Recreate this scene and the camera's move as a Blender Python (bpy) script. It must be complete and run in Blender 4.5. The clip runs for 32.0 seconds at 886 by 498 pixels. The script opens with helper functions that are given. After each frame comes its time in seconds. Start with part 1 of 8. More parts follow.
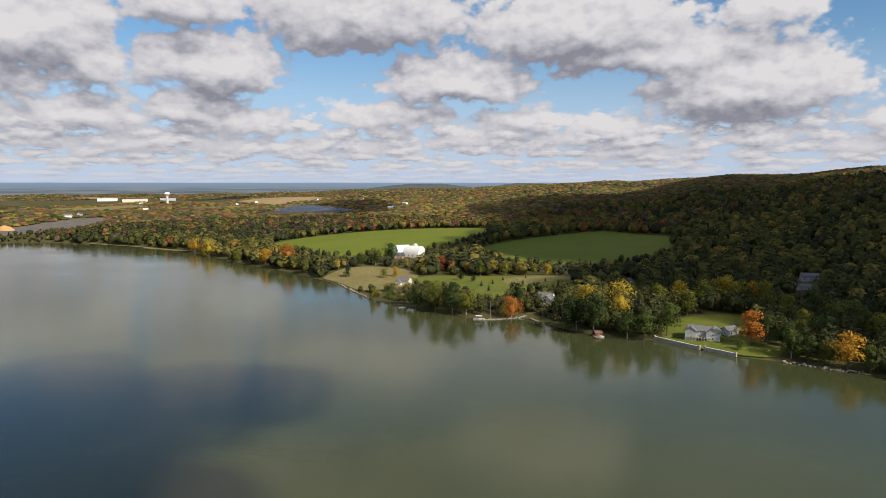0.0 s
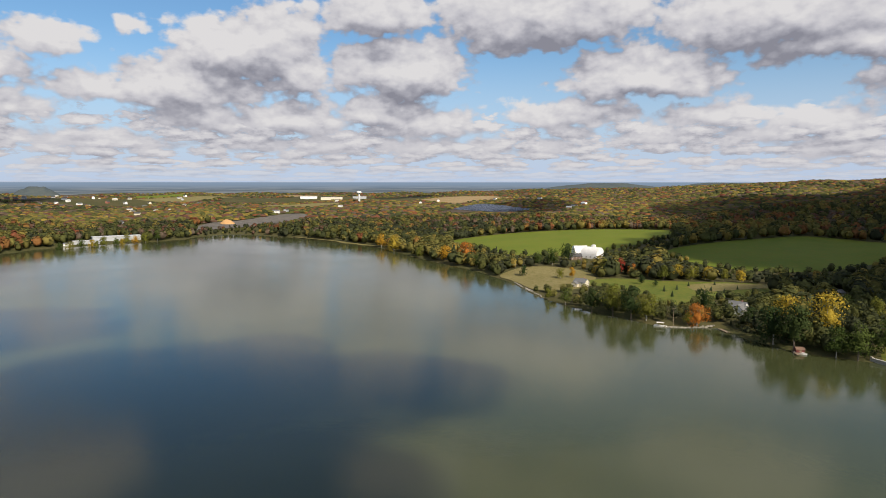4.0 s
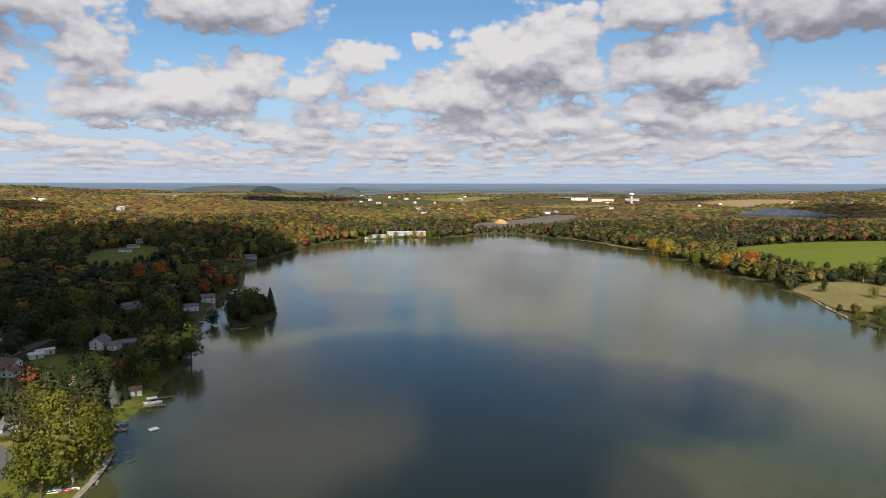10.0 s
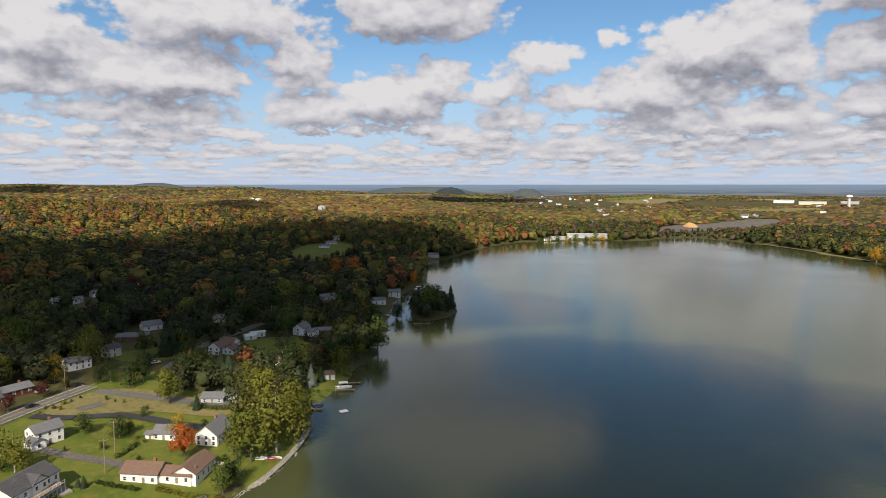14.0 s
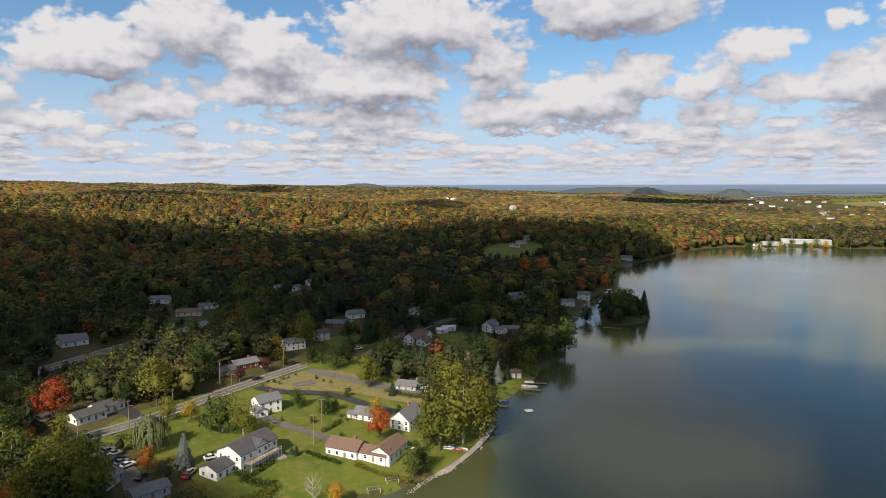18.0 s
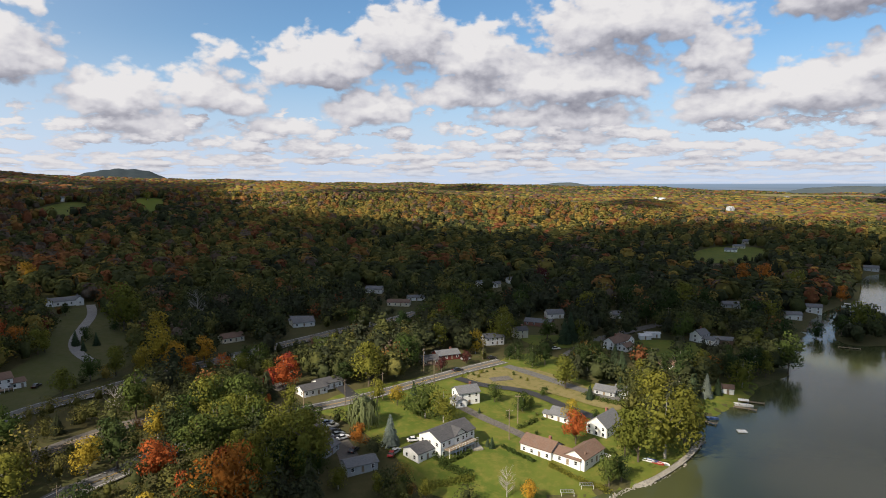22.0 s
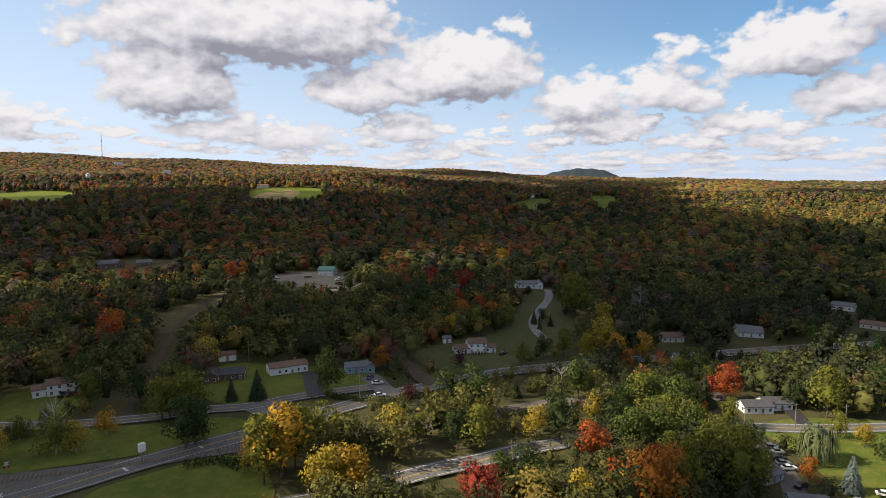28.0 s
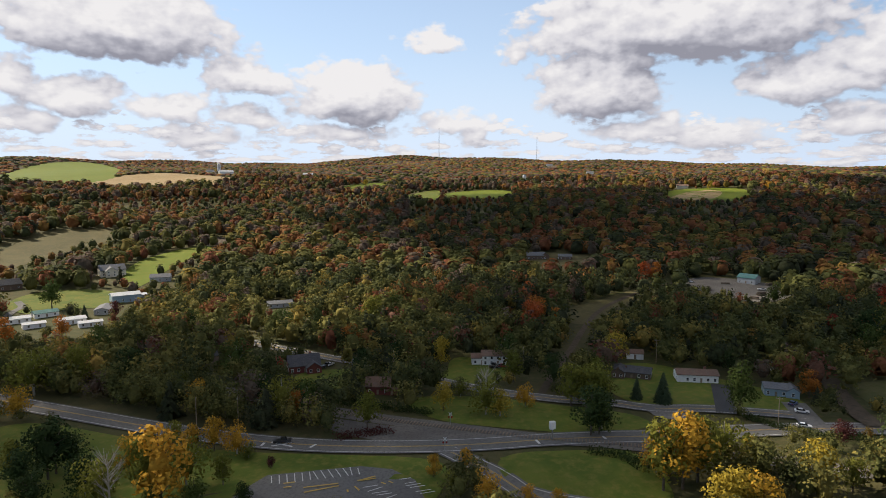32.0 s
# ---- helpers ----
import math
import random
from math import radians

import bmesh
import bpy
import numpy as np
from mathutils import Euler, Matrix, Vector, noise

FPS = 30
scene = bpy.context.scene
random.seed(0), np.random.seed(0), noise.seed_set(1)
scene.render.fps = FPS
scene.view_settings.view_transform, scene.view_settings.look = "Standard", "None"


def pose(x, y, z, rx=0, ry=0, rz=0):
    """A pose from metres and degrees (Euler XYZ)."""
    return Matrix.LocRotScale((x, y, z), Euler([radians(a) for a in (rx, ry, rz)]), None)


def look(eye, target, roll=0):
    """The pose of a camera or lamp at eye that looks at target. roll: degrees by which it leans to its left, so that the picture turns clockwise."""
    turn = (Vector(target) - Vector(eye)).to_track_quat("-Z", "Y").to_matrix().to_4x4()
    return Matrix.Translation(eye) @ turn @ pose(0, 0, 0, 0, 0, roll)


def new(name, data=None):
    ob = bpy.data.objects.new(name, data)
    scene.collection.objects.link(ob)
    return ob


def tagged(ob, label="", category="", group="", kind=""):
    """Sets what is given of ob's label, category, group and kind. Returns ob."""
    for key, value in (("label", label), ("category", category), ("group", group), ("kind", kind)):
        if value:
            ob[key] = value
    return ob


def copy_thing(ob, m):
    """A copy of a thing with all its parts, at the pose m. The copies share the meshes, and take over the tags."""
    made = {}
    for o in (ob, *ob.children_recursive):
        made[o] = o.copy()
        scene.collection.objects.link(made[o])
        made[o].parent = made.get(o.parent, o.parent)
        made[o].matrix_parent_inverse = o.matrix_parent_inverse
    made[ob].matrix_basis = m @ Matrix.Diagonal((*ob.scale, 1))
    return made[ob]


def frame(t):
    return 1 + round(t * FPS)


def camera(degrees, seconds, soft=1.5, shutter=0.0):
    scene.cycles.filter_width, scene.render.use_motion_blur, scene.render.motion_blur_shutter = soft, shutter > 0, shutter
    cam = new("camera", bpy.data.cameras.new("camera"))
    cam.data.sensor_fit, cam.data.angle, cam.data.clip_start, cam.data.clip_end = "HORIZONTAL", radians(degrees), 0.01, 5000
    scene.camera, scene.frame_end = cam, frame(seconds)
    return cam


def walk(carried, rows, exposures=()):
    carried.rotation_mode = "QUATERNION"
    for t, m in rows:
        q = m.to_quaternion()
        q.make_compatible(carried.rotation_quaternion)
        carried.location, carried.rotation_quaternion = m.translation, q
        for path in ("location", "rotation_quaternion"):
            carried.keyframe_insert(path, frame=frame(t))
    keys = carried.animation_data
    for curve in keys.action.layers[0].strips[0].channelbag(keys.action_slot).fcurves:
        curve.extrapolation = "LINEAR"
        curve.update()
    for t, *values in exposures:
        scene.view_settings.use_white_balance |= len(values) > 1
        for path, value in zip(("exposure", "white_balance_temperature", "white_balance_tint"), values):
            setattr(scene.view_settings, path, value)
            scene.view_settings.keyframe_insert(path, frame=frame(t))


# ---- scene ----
cam = camera(69.36, 32.0, soft=0.9)
PATH = [
    (0.0, 84.160, -0.004, -0.000),
    (0.5, 84.138, -0.073, 1.995),
    (1.0, 84.132, 0.003, 3.955),
    (1.5, 84.129, 0.037, 5.848),
    (2.0, 84.106, 0.012, 7.844),
    (2.5, 84.096, 0.011, 9.836),
    (3.0, 84.097, 0.021, 11.808),
    (3.5, 84.100, 0.014, 13.798),
    (5.5, 84.159, -0.102, 21.758),
    (6.0, 84.184, -0.068, 23.738),
    (6.5, 84.167, -0.055, 25.709),
    (7.0, 84.197, -0.011, 27.690),
    (7.5, 84.180, -0.044, 29.703),
    (8.0, 84.209, -0.039, 31.672),
    (8.5, 84.225, -0.032, 33.656),
    (9.0, 84.210, -0.065, 35.655),
    (9.5, 84.216, -0.081, 37.631),
    (10.0, 84.221, -0.086, 39.603),
    (10.5, 84.221, -0.067, 41.566),
    (11.0, 84.229, -0.043, 43.556),
    (11.5, 84.250, -0.041, 45.522),
    (12.0, 84.251, -0.052, 47.498),
    (12.5, 84.289, -0.046, 49.489),
    (13.0, 84.294, -0.019, 51.475),
    (13.5, 84.310, -0.045, 53.481),
    (14.0, 84.326, 0.006, 55.567),
    (14.5, 84.346, 0.047, 57.630),
    (16.5, 84.360, -0.011, 66.011),
    (17.0, 84.357, -0.012, 68.131),
    (17.5, 84.347, 0.003, 70.319),
    (18.0, 84.345, 0.061, 72.499),
    (18.5, 84.356, -0.003, 74.727),
    (19.0, 84.340, -0.004, 76.948),
    (19.5, 84.359, 0.017, 79.158),
    (20.0, 84.338, 0.023, 81.387),
    (20.5, 84.343, 0.038, 83.580),
    (21.0, 84.315, 0.060, 85.826),
    (21.5, 84.300, 0.107, 88.101),
    (22.0, 84.285, 0.073, 90.413),
    (22.5, 84.275, 0.045, 92.640),
    (23.0, 84.257, 0.045, 94.956),
    (23.5, 84.251, 0.078, 97.266),
    (24.0, 84.231, 0.089, 100.154),
    (24.5, 84.235, 0.064, 103.375),
    (26.5, 84.188, -0.078, 117.364),
    (27.0, 84.180, 0.004, 121.194),
    (27.5, 84.172, 0.002, 125.093),
    (28.0, 84.174, 0.007, 129.002),
    (28.5, 84.183, 0.021, 132.874),
    (29.0, 84.192, 0.021, 136.805),
    (29.5, 84.199, 0.012, 140.739),
    (30.0, 84.199, 0.010, 145.218),
    (30.5, 84.220, 0.032, 150.319),
    (31.0, 84.192, 0.040, 155.583),
    (31.5, 84.206, 0.055, 160.715),
    (32.0, 84.191, 0.014, 165.054),
]
walk(cam, [(t, pose(0.0, 0.0, 85.0, *turn)) for t, *turn in PATH], exposures=[(0.0, 0.0, 6500, 12.5), (12.0, 0.0, 6500, 12.5), (18.0, 0.08, 6500, 12.5), (23.0, 0.18, 6500, 12.5), (28.0, 0.28, 6500, 12.5), (32.0, 0.26, 6500, 12.5)])

# ---- small helpers ----
COS, SIN = math.cos, math.sin


def bearing(az, r):
    """The place at r metres from the camera's foot, az degrees left of the first view."""
    a = radians(az)
    return -r * SIN(a), r * COS(a)


def part(name, bm, material, parent=None, label=""):
    """Link a bmesh as one mesh object under a thing or a part."""
    me = bpy.data.meshes.new(name)
    bm.to_mesh(me)
    bm.free()
    for m in material if isinstance(material, (list, tuple)) else [material]:
        me.materials.append(m)
    ob = new(name, me)
    ob.parent = parent
    if label:
        tagged(ob, label)
    return ob


def share(name, me, parent, m=None, label=""):
    """One more object on a mesh that exists already."""
    ob = new(name, me)
    ob.parent = parent
    if m is not None:
        ob.matrix_local = m
    if label:
        tagged(ob, label)
    return ob


def empty(name, m):
    ob = new(name)
    ob.empty_display_size = 0.5
    ob.matrix_world = m
    return ob


def mesh_of(name, verts, faces, materials, hue=None, smooth=False, normals=None):
    """A mesh straight from arrays; faces is an n x 3 or n x 4 array, or a list of both."""
    me = bpy.data.meshes.new(name)
    verts = np.asarray(verts, np.float32)
    groups = faces if isinstance(faces, list) else [faces]
    groups = [np.asarray(g, np.int32) for g in groups if len(g)]
    loops = np.concatenate([g.ravel() for g in groups])
    totals = np.concatenate([np.full(len(g), g.shape[1], np.int32) for g in groups])
    starts = np.concatenate([[0], np.cumsum(totals)[:-1]]).astype(np.int32)
    me.vertices.add(len(verts))
    me.vertices.foreach_set("co", verts.ravel())
    me.loops.add(len(loops))
    me.loops.foreach_set("vertex_index", loops)
    me.polygons.add(len(totals))
    me.polygons.foreach_set("loop_start", starts)
    if smooth:
        me.polygons.foreach_set("use_smooth", np.ones(len(totals), bool))
    me.update(calc_edges=True)
    if hue is not None:
        at = me.attributes.new("hue", "FLOAT", "POINT")
        at.data.foreach_set("value", np.asarray(hue, np.float32))
    if normals is not None:
        at = me.attributes.new("custom_normal", "FLOAT_VECTOR", "POINT")
        at.data.foreach_set("vector", np.asarray(normals, np.float32).ravel())
    for m in materials if isinstance(materials, (list, tuple)) else [materials]:
        me.materials.append(m)
    return me


def unit(v):
    return v / np.maximum(np.linalg.norm(v, axis=-1, keepdims=True), 1e-6)


def outward(v, wide, mid):
    """Directions out of a rounded crown about its middle height."""
    return unit((v - np.array([0, 0, mid])) / np.array([wide, wide, 0.5]))


# ---- world: sky, clouds in it, sun ----
SUN_AZ, SUN_EL = 226.0, 37.0
world = bpy.data.worlds.new("sky")
scene.world = world
world.use_nodes = True


class Net:
    """Short hand for wiring nodes."""

    def __init__(self, tree):
        self.tree, self.n, self.l = tree, tree.nodes, tree.links

    def put(self, socket, value):
        if isinstance(value, bpy.types.NodeSocket):
            self.l.new(value, socket)
        else:
            socket.default_value = value

    def node(self, kind, ins=None, **props):
        nd = self.n.new(kind)
        for k, v in props.items():
            setattr(nd, k, v)
        for k, v in (ins or {}).items():
            self.put(nd.inputs[k], v)
        return nd

    def math(self, op, a, b=0.0, c=0.0, clamp=False):
        return self.node("ShaderNodeMath", {0: a, 1: b, 2: c}, operation=op, use_clamp=clamp).outputs[0]

    def vec(self, op, a, b=(0, 0, 0)):
        nd = self.node("ShaderNodeVectorMath", {0: a, 1: b}, operation=op)
        return nd.outputs["Value"] if op in ("LENGTH", "DOT_PRODUCT", "DISTANCE") else nd.outputs["Vector"]

    def xyz(self, x, y, z=0.0):
        return self.node("ShaderNodeCombineXYZ", {0: x, 1: y, 2: z}).outputs[0]

    def noise(self, vector, scale, detail=4.0, rough=0.5, distortion=0.0):
        nd = self.node("ShaderNodeTexNoise", {"Vector": vector, "Scale": scale, "Detail": detail, "Roughness": rough, "Distortion": distortion})
        return nd.outputs

    def ramp(self, fac, stops, interpolation="LINEAR"):
        nd = self.node("ShaderNodeValToRGB", {0: fac})
        cr = nd.color_ramp
        cr.interpolation = interpolation
        while len(cr.elements) < len(stops):
            cr.elements.new(0.5)
        for e, (p, c) in zip(cr.elements, stops):
            e.position, e.color = p, (*c, 1.0)
        return nd.outputs[0]

    def span(self, value, a, b, c=0.0, d=1.0, smooth=True):
        return self.node("ShaderNodeMapRange", {0: value, 1: a, 2: b, 3: c, 4: d}, interpolation_type="SMOOTHSTEP" if smooth else "LINEAR").outputs[0]

    def mix(self, fac, a, b, blend="MIX"):
        nd = self.node("ShaderNodeMix", {0: fac}, data_type="RGBA", blend_type=blend)
        self.put(nd.inputs[6], a)
        self.put(nd.inputs[7], b)
        return nd.outputs[2]


CLOUDS = []


def cloud(az, el, wide, high):
    """One cumulus of the sky: bearing, height, half width and half height, in degrees."""
    CLOUDS.append((az, el, wide, high))


cloud(29.9, 11.9, 3.9, 3.1)
cloud(21.8, 14.6, 5.5, 2.2)
cloud(28.3, 9.5, 3.6, 2.0)
cloud(19.1, 9.8, 6.0, 2.7)
cloud(6.9, 14.6, 10.1, 3.3)
cloud(-11.7, 13.3, 9.9, 3.1)
cloud(-19.7, 10.9, 10.1, 2.0)
cloud(-25.3, 8.2, 8.2, 3.3)
cloud(-1.3, 9.1, 6.9, 2.2)
cloud(4.9, 6.1, 5.9, 1.2)
cloud(28.9, 5.6, 5.3, 1.5)
cloud(21.0, 6.6, 4.4, 1.6)
cloud(16.9, 5.0, 4.9, 1.2)
cloud(25.9, 3.3, 3.4, 0.9)
cloud(-6.9, 5.6, 4.2, 1.2)
cloud(-14.5, 5.0, 4.8, 1.2)
cloud(-2.8, 4.0, 4.0, 1.0)
cloud(-9.9, 3.7, 3.1, 0.7)
cloud(-21.0, 3.8, 0.9, 0.3)
cloud(-26.2, 3.8, 3.5, 0.8)
cloud(-34.3, 4.6, 2.4, 0.9)
cloud(-33.1, 2.8, 3.7, 0.7)
cloud(11.4, 3.2, 2.3, 0.7)
cloud(6.3, 3.0, 3.1, 0.7)
cloud(4.6, 4.4, 1.8, 0.7)
cloud(-15.9, 2.8, 4.7, 0.8)
cloud(18.4, 3.1, 4.0, 0.9)
cloud(31.8, 3.5, 2.5, 0.7)
cloud(-26.0, 13.5, 3.3, 1.6)
cloud(32.5, 11.2, 6.8, 2.7)
cloud(37.3, 8.1, 5.5, 2.3)
cloud(47.3, 10.7, 2.7, 1.5)
cloud(50.2, 8.6, 2.2, 1.6)
cloud(55.4, 9.5, 2.3, 1.2)
cloud(41.1, 11.8, 0.9, 0.7)
cloud(43.6, 7.5, 3.7, 1.2)
cloud(57.0, 6.8, 1.9, 1.2)
cloud(35.9, 5.5, 5.0, 1.3)
cloud(50.0, 5.8, 3.1, 0.9)
cloud(55.3, 4.7, 2.7, 1.0)
cloud(43.8, 3.4, 6.1, 0.8)
cloud(51.4, 3.6, 3.1, 0.8)
cloud(79.0, 9.1, 7.9, 2.3)
cloud(75.1, 13.8, 7.7, 2.5)
cloud(68.0, 10.6, 2.8, 2.2)
cloud(58.1, 15.0, 7.4, 2.6)
cloud(66.9, 6.5, 3.7, 1.6)
cloud(60.7, 7.3, 5.5, 1.8)
cloud(56.7, 8.7, 3.8, 1.4)
cloud(79.7, 6.0, 6.7, 1.1)
cloud(78.9, 4.2, 3.3, 0.8)
cloud(101.0, 10.5, 5.3, 2.3)
cloud(93.8, 12.8, 3.6, 2.6)
cloud(87.6, 11.3, 4.0, 2.3)
cloud(108.7, 7.4, 3.0, 1.6)
cloud(109.3, 10.9, 1.1, 0.9)
cloud(96.7, 6.8, 4.1, 1.5)
cloud(88.6, 8.2, 4.5, 1.5)
cloud(104.6, 5.0, 3.1, 0.9)
cloud(127.7, 10.0, 7.1, 2.8)
cloud(122.4, 13.4, 1.5, 0.8)
cloud(117.0, 7.3, 3.5, 1.8)
cloud(110.6, 7.8, 3.4, 1.6)
cloud(132.3, 4.8, 2.9, 1.1)
cloud(115.3, 5.2, 4.2, 1.1)
cloud(151.3, 8.7, 5.3, 3.2)
cloud(145.2, 13.6, 13.0, 3.6)
cloud(136.1, 8.3, 4.6, 2.1)
cloud(146.5, 5.2, 2.0, 0.7)
cloud(147.8, 4.4, 4.0, 0.8)
cloud(142.6, 3.9, 4.0, 1.0)
cloud(158.7, 11.0, 1.4, 0.7)
cloud(162.6, 4.6, 1.0, 1.3)
cloud(122.5, 13.5, 1.3, 0.8)
cloud(191.7, 12.8, 9.2, 3.3)
cloud(181.6, 9.0, 3.7, 1.5)
cloud(172.8, 7.9, 5.6, 2.5)
cloud(197.7, 7.8, 2.1, 1.4)
cloud(194.3, 6.6, 3.6, 1.4)
cloud(187.8, 6.3, 3.7, 1.0)
cloud(166.0, 12.3, 2.0, 1.1)
cloud(159.0, 11.2, 1.3, 0.5)
cloud(181.7, 5.6, 2.7, 0.8)
cloud(185.9, 4.2, 3.3, 0.9)
cloud(174.3, 4.4, 4.6, 0.7)
cloud(197.7, 4.5, 2.3, 0.9)
cloud(164.4, 5.2, 2.9, 1.0)

# higher up, seen in the lake
cloud(53.0, 22.0, 11.0, 4.0)
cloud(-9.0, 23.0, 8.0, 3.0)
cloud(17.0, 25.0, 8.0, 2.6)
cloud(85.0, 24.0, 9.0, 4.0)


def cloud_field():
    """How deep inside a cloud a direction (bearing, height in degrees) lies; below 0 it is clear."""
    g = bpy.data.node_groups.new("cloud_field", "ShaderNodeTree")
    g.interface.new_socket("Az", in_out="INPUT", socket_type="NodeSocketFloat")
    g.interface.new_socket("El", in_out="INPUT", socket_type="NodeSocketFloat")
    g.interface.new_socket("Field", in_out="OUTPUT", socket_type="NodeSocketFloat")
    w = Net(g)
    gi, go = w.node("NodeGroupInput"), w.node("NodeGroupOutput")
    az, el = gi.outputs[0], gi.outputs[1]
    lift = w.span(el, 0.0, 8.0, 0.35, 1.0)
    flat = w.xyz(az, w.math("MULTIPLY", el, 1.5))
    big = w.noise(flat, 0.22, 3.0, 0.55)[1]
    off = w.vec("MULTIPLY", w.vec("SUBTRACT", big, (0.5, 0.5, 0.5)), (6.0, 2.6, 0))
    p = w.vec("ADD", w.xyz(az, el), w.vec("MULTIPLY", off, w.xyz(lift, lift, 0.0)))
    best = None
    for a, e, wide, high in CLOUDS:
        d = w.vec("SUBTRACT", p, (a, e - 0.25 * high, 0))
        up = w.vec("MULTIPLY", d, (1 / wide, 0.8 / high, 0))
        low = w.vec("MULTIPLY", d, (1 / wide, -1.33 / high, 0))
        d = w.vec("LENGTH", w.vec("MAXIMUM", w.vec("MAXIMUM", up, w.vec("MULTIPLY", up, (-1, 0, 0))), low))
        k = 0.16 + min(wide, 2.0 * high) / 7.0
        d = w.math("MULTIPLY_ADD", d, k, -k)
        best = d if best is None else w.math("SMOOTH_MIN", best, d, 0.12)
    blobs = w.math("MULTIPLY", best, -1.0)
    # heaped tops: round bulges in several sizes, and softer wisps
    wave = w.vec("ADD", flat, w.vec("MULTIPLY", big, (1.5, 1.5, 0)))
    heap = w.node("ShaderNodeTexVoronoi", {"Vector": wave, "Scale": 0.40, "Detail": 2.0, "Roughness": 0.5, "Lacunarity": 2.2}, voronoi_dimensions="2D", normalize=True).outputs["Distance"]
    wisp = w.noise(flat, 0.75, 4.0, 0.48)[0]
    fray = w.math("ADD", w.math("MULTIPLY", w.math("SUBTRACT", 0.42, heap), 0.62), w.math("MULTIPLY", w.math("SUBTRACT", wisp, 0.5), 0.70))
    blobs = w.math("ADD", blobs, w.math("MULTIPLY", fray, w.span(el, 0.5, 9.0, 0.55, 1.0)))
    # rows of small clouds that crowd towards the horizon
    near = w.math("LOGARITHM", w.math("MAXIMUM", w.math("ADD", el, 0.6), 0.3), 2.718)
    q = w.xyz(w.math("MULTIPLY", az, w.span(el, 10.0, 28.0, 0.30, 0.12)), w.math("MULTIPLY", near, 3.9))
    stir = w.noise(q, 1.1, 4.0, 0.52)
    q = w.vec("ADD", q, w.vec("MULTIPLY", w.vec("SUBTRACT", stir[1], (0.5, 0.5, 0.5)), (1.3, 0.7, 0)))
    puff = w.node("ShaderNodeTexVoronoi", {"Vector": q, "Scale": 1.0, "Randomness": 0.85}, voronoi_dimensions="2D").outputs["Distance"]
    rows = w.math("ADD", w.math("MULTIPLY", w.math("SUBTRACT", 0.50, puff), 1.0), w.math("MULTIPLY", w.math("SUBTRACT", stir[0], 0.46), 1.5))
    crisp = w.noise(w.xyz(az, w.math("MULTIPLY", el, 2.2)), 1.5, 4.0, 0.55)[0]
    rows = w.math("MULTIPLY_ADD", w.math("SUBTRACT", crisp, 0.5), 0.75, rows)
    rows = w.math("SUBTRACT", rows, w.math("ADD", w.span(el, 4.0, 8.0, 0.0, 0.9), w.span(az, 118.0, 150.0, 0.0, 0.16)))
    rows = w.math("ADD", rows, w.math("ADD", w.span(el, 26.0, 32.0, 0.0, 0.72), w.span(el, 34.0, 46.0, 0.0, 0.34)))
    w.put(go.inputs[0], w.math("MAXIMUM", blobs, rows))
    return g


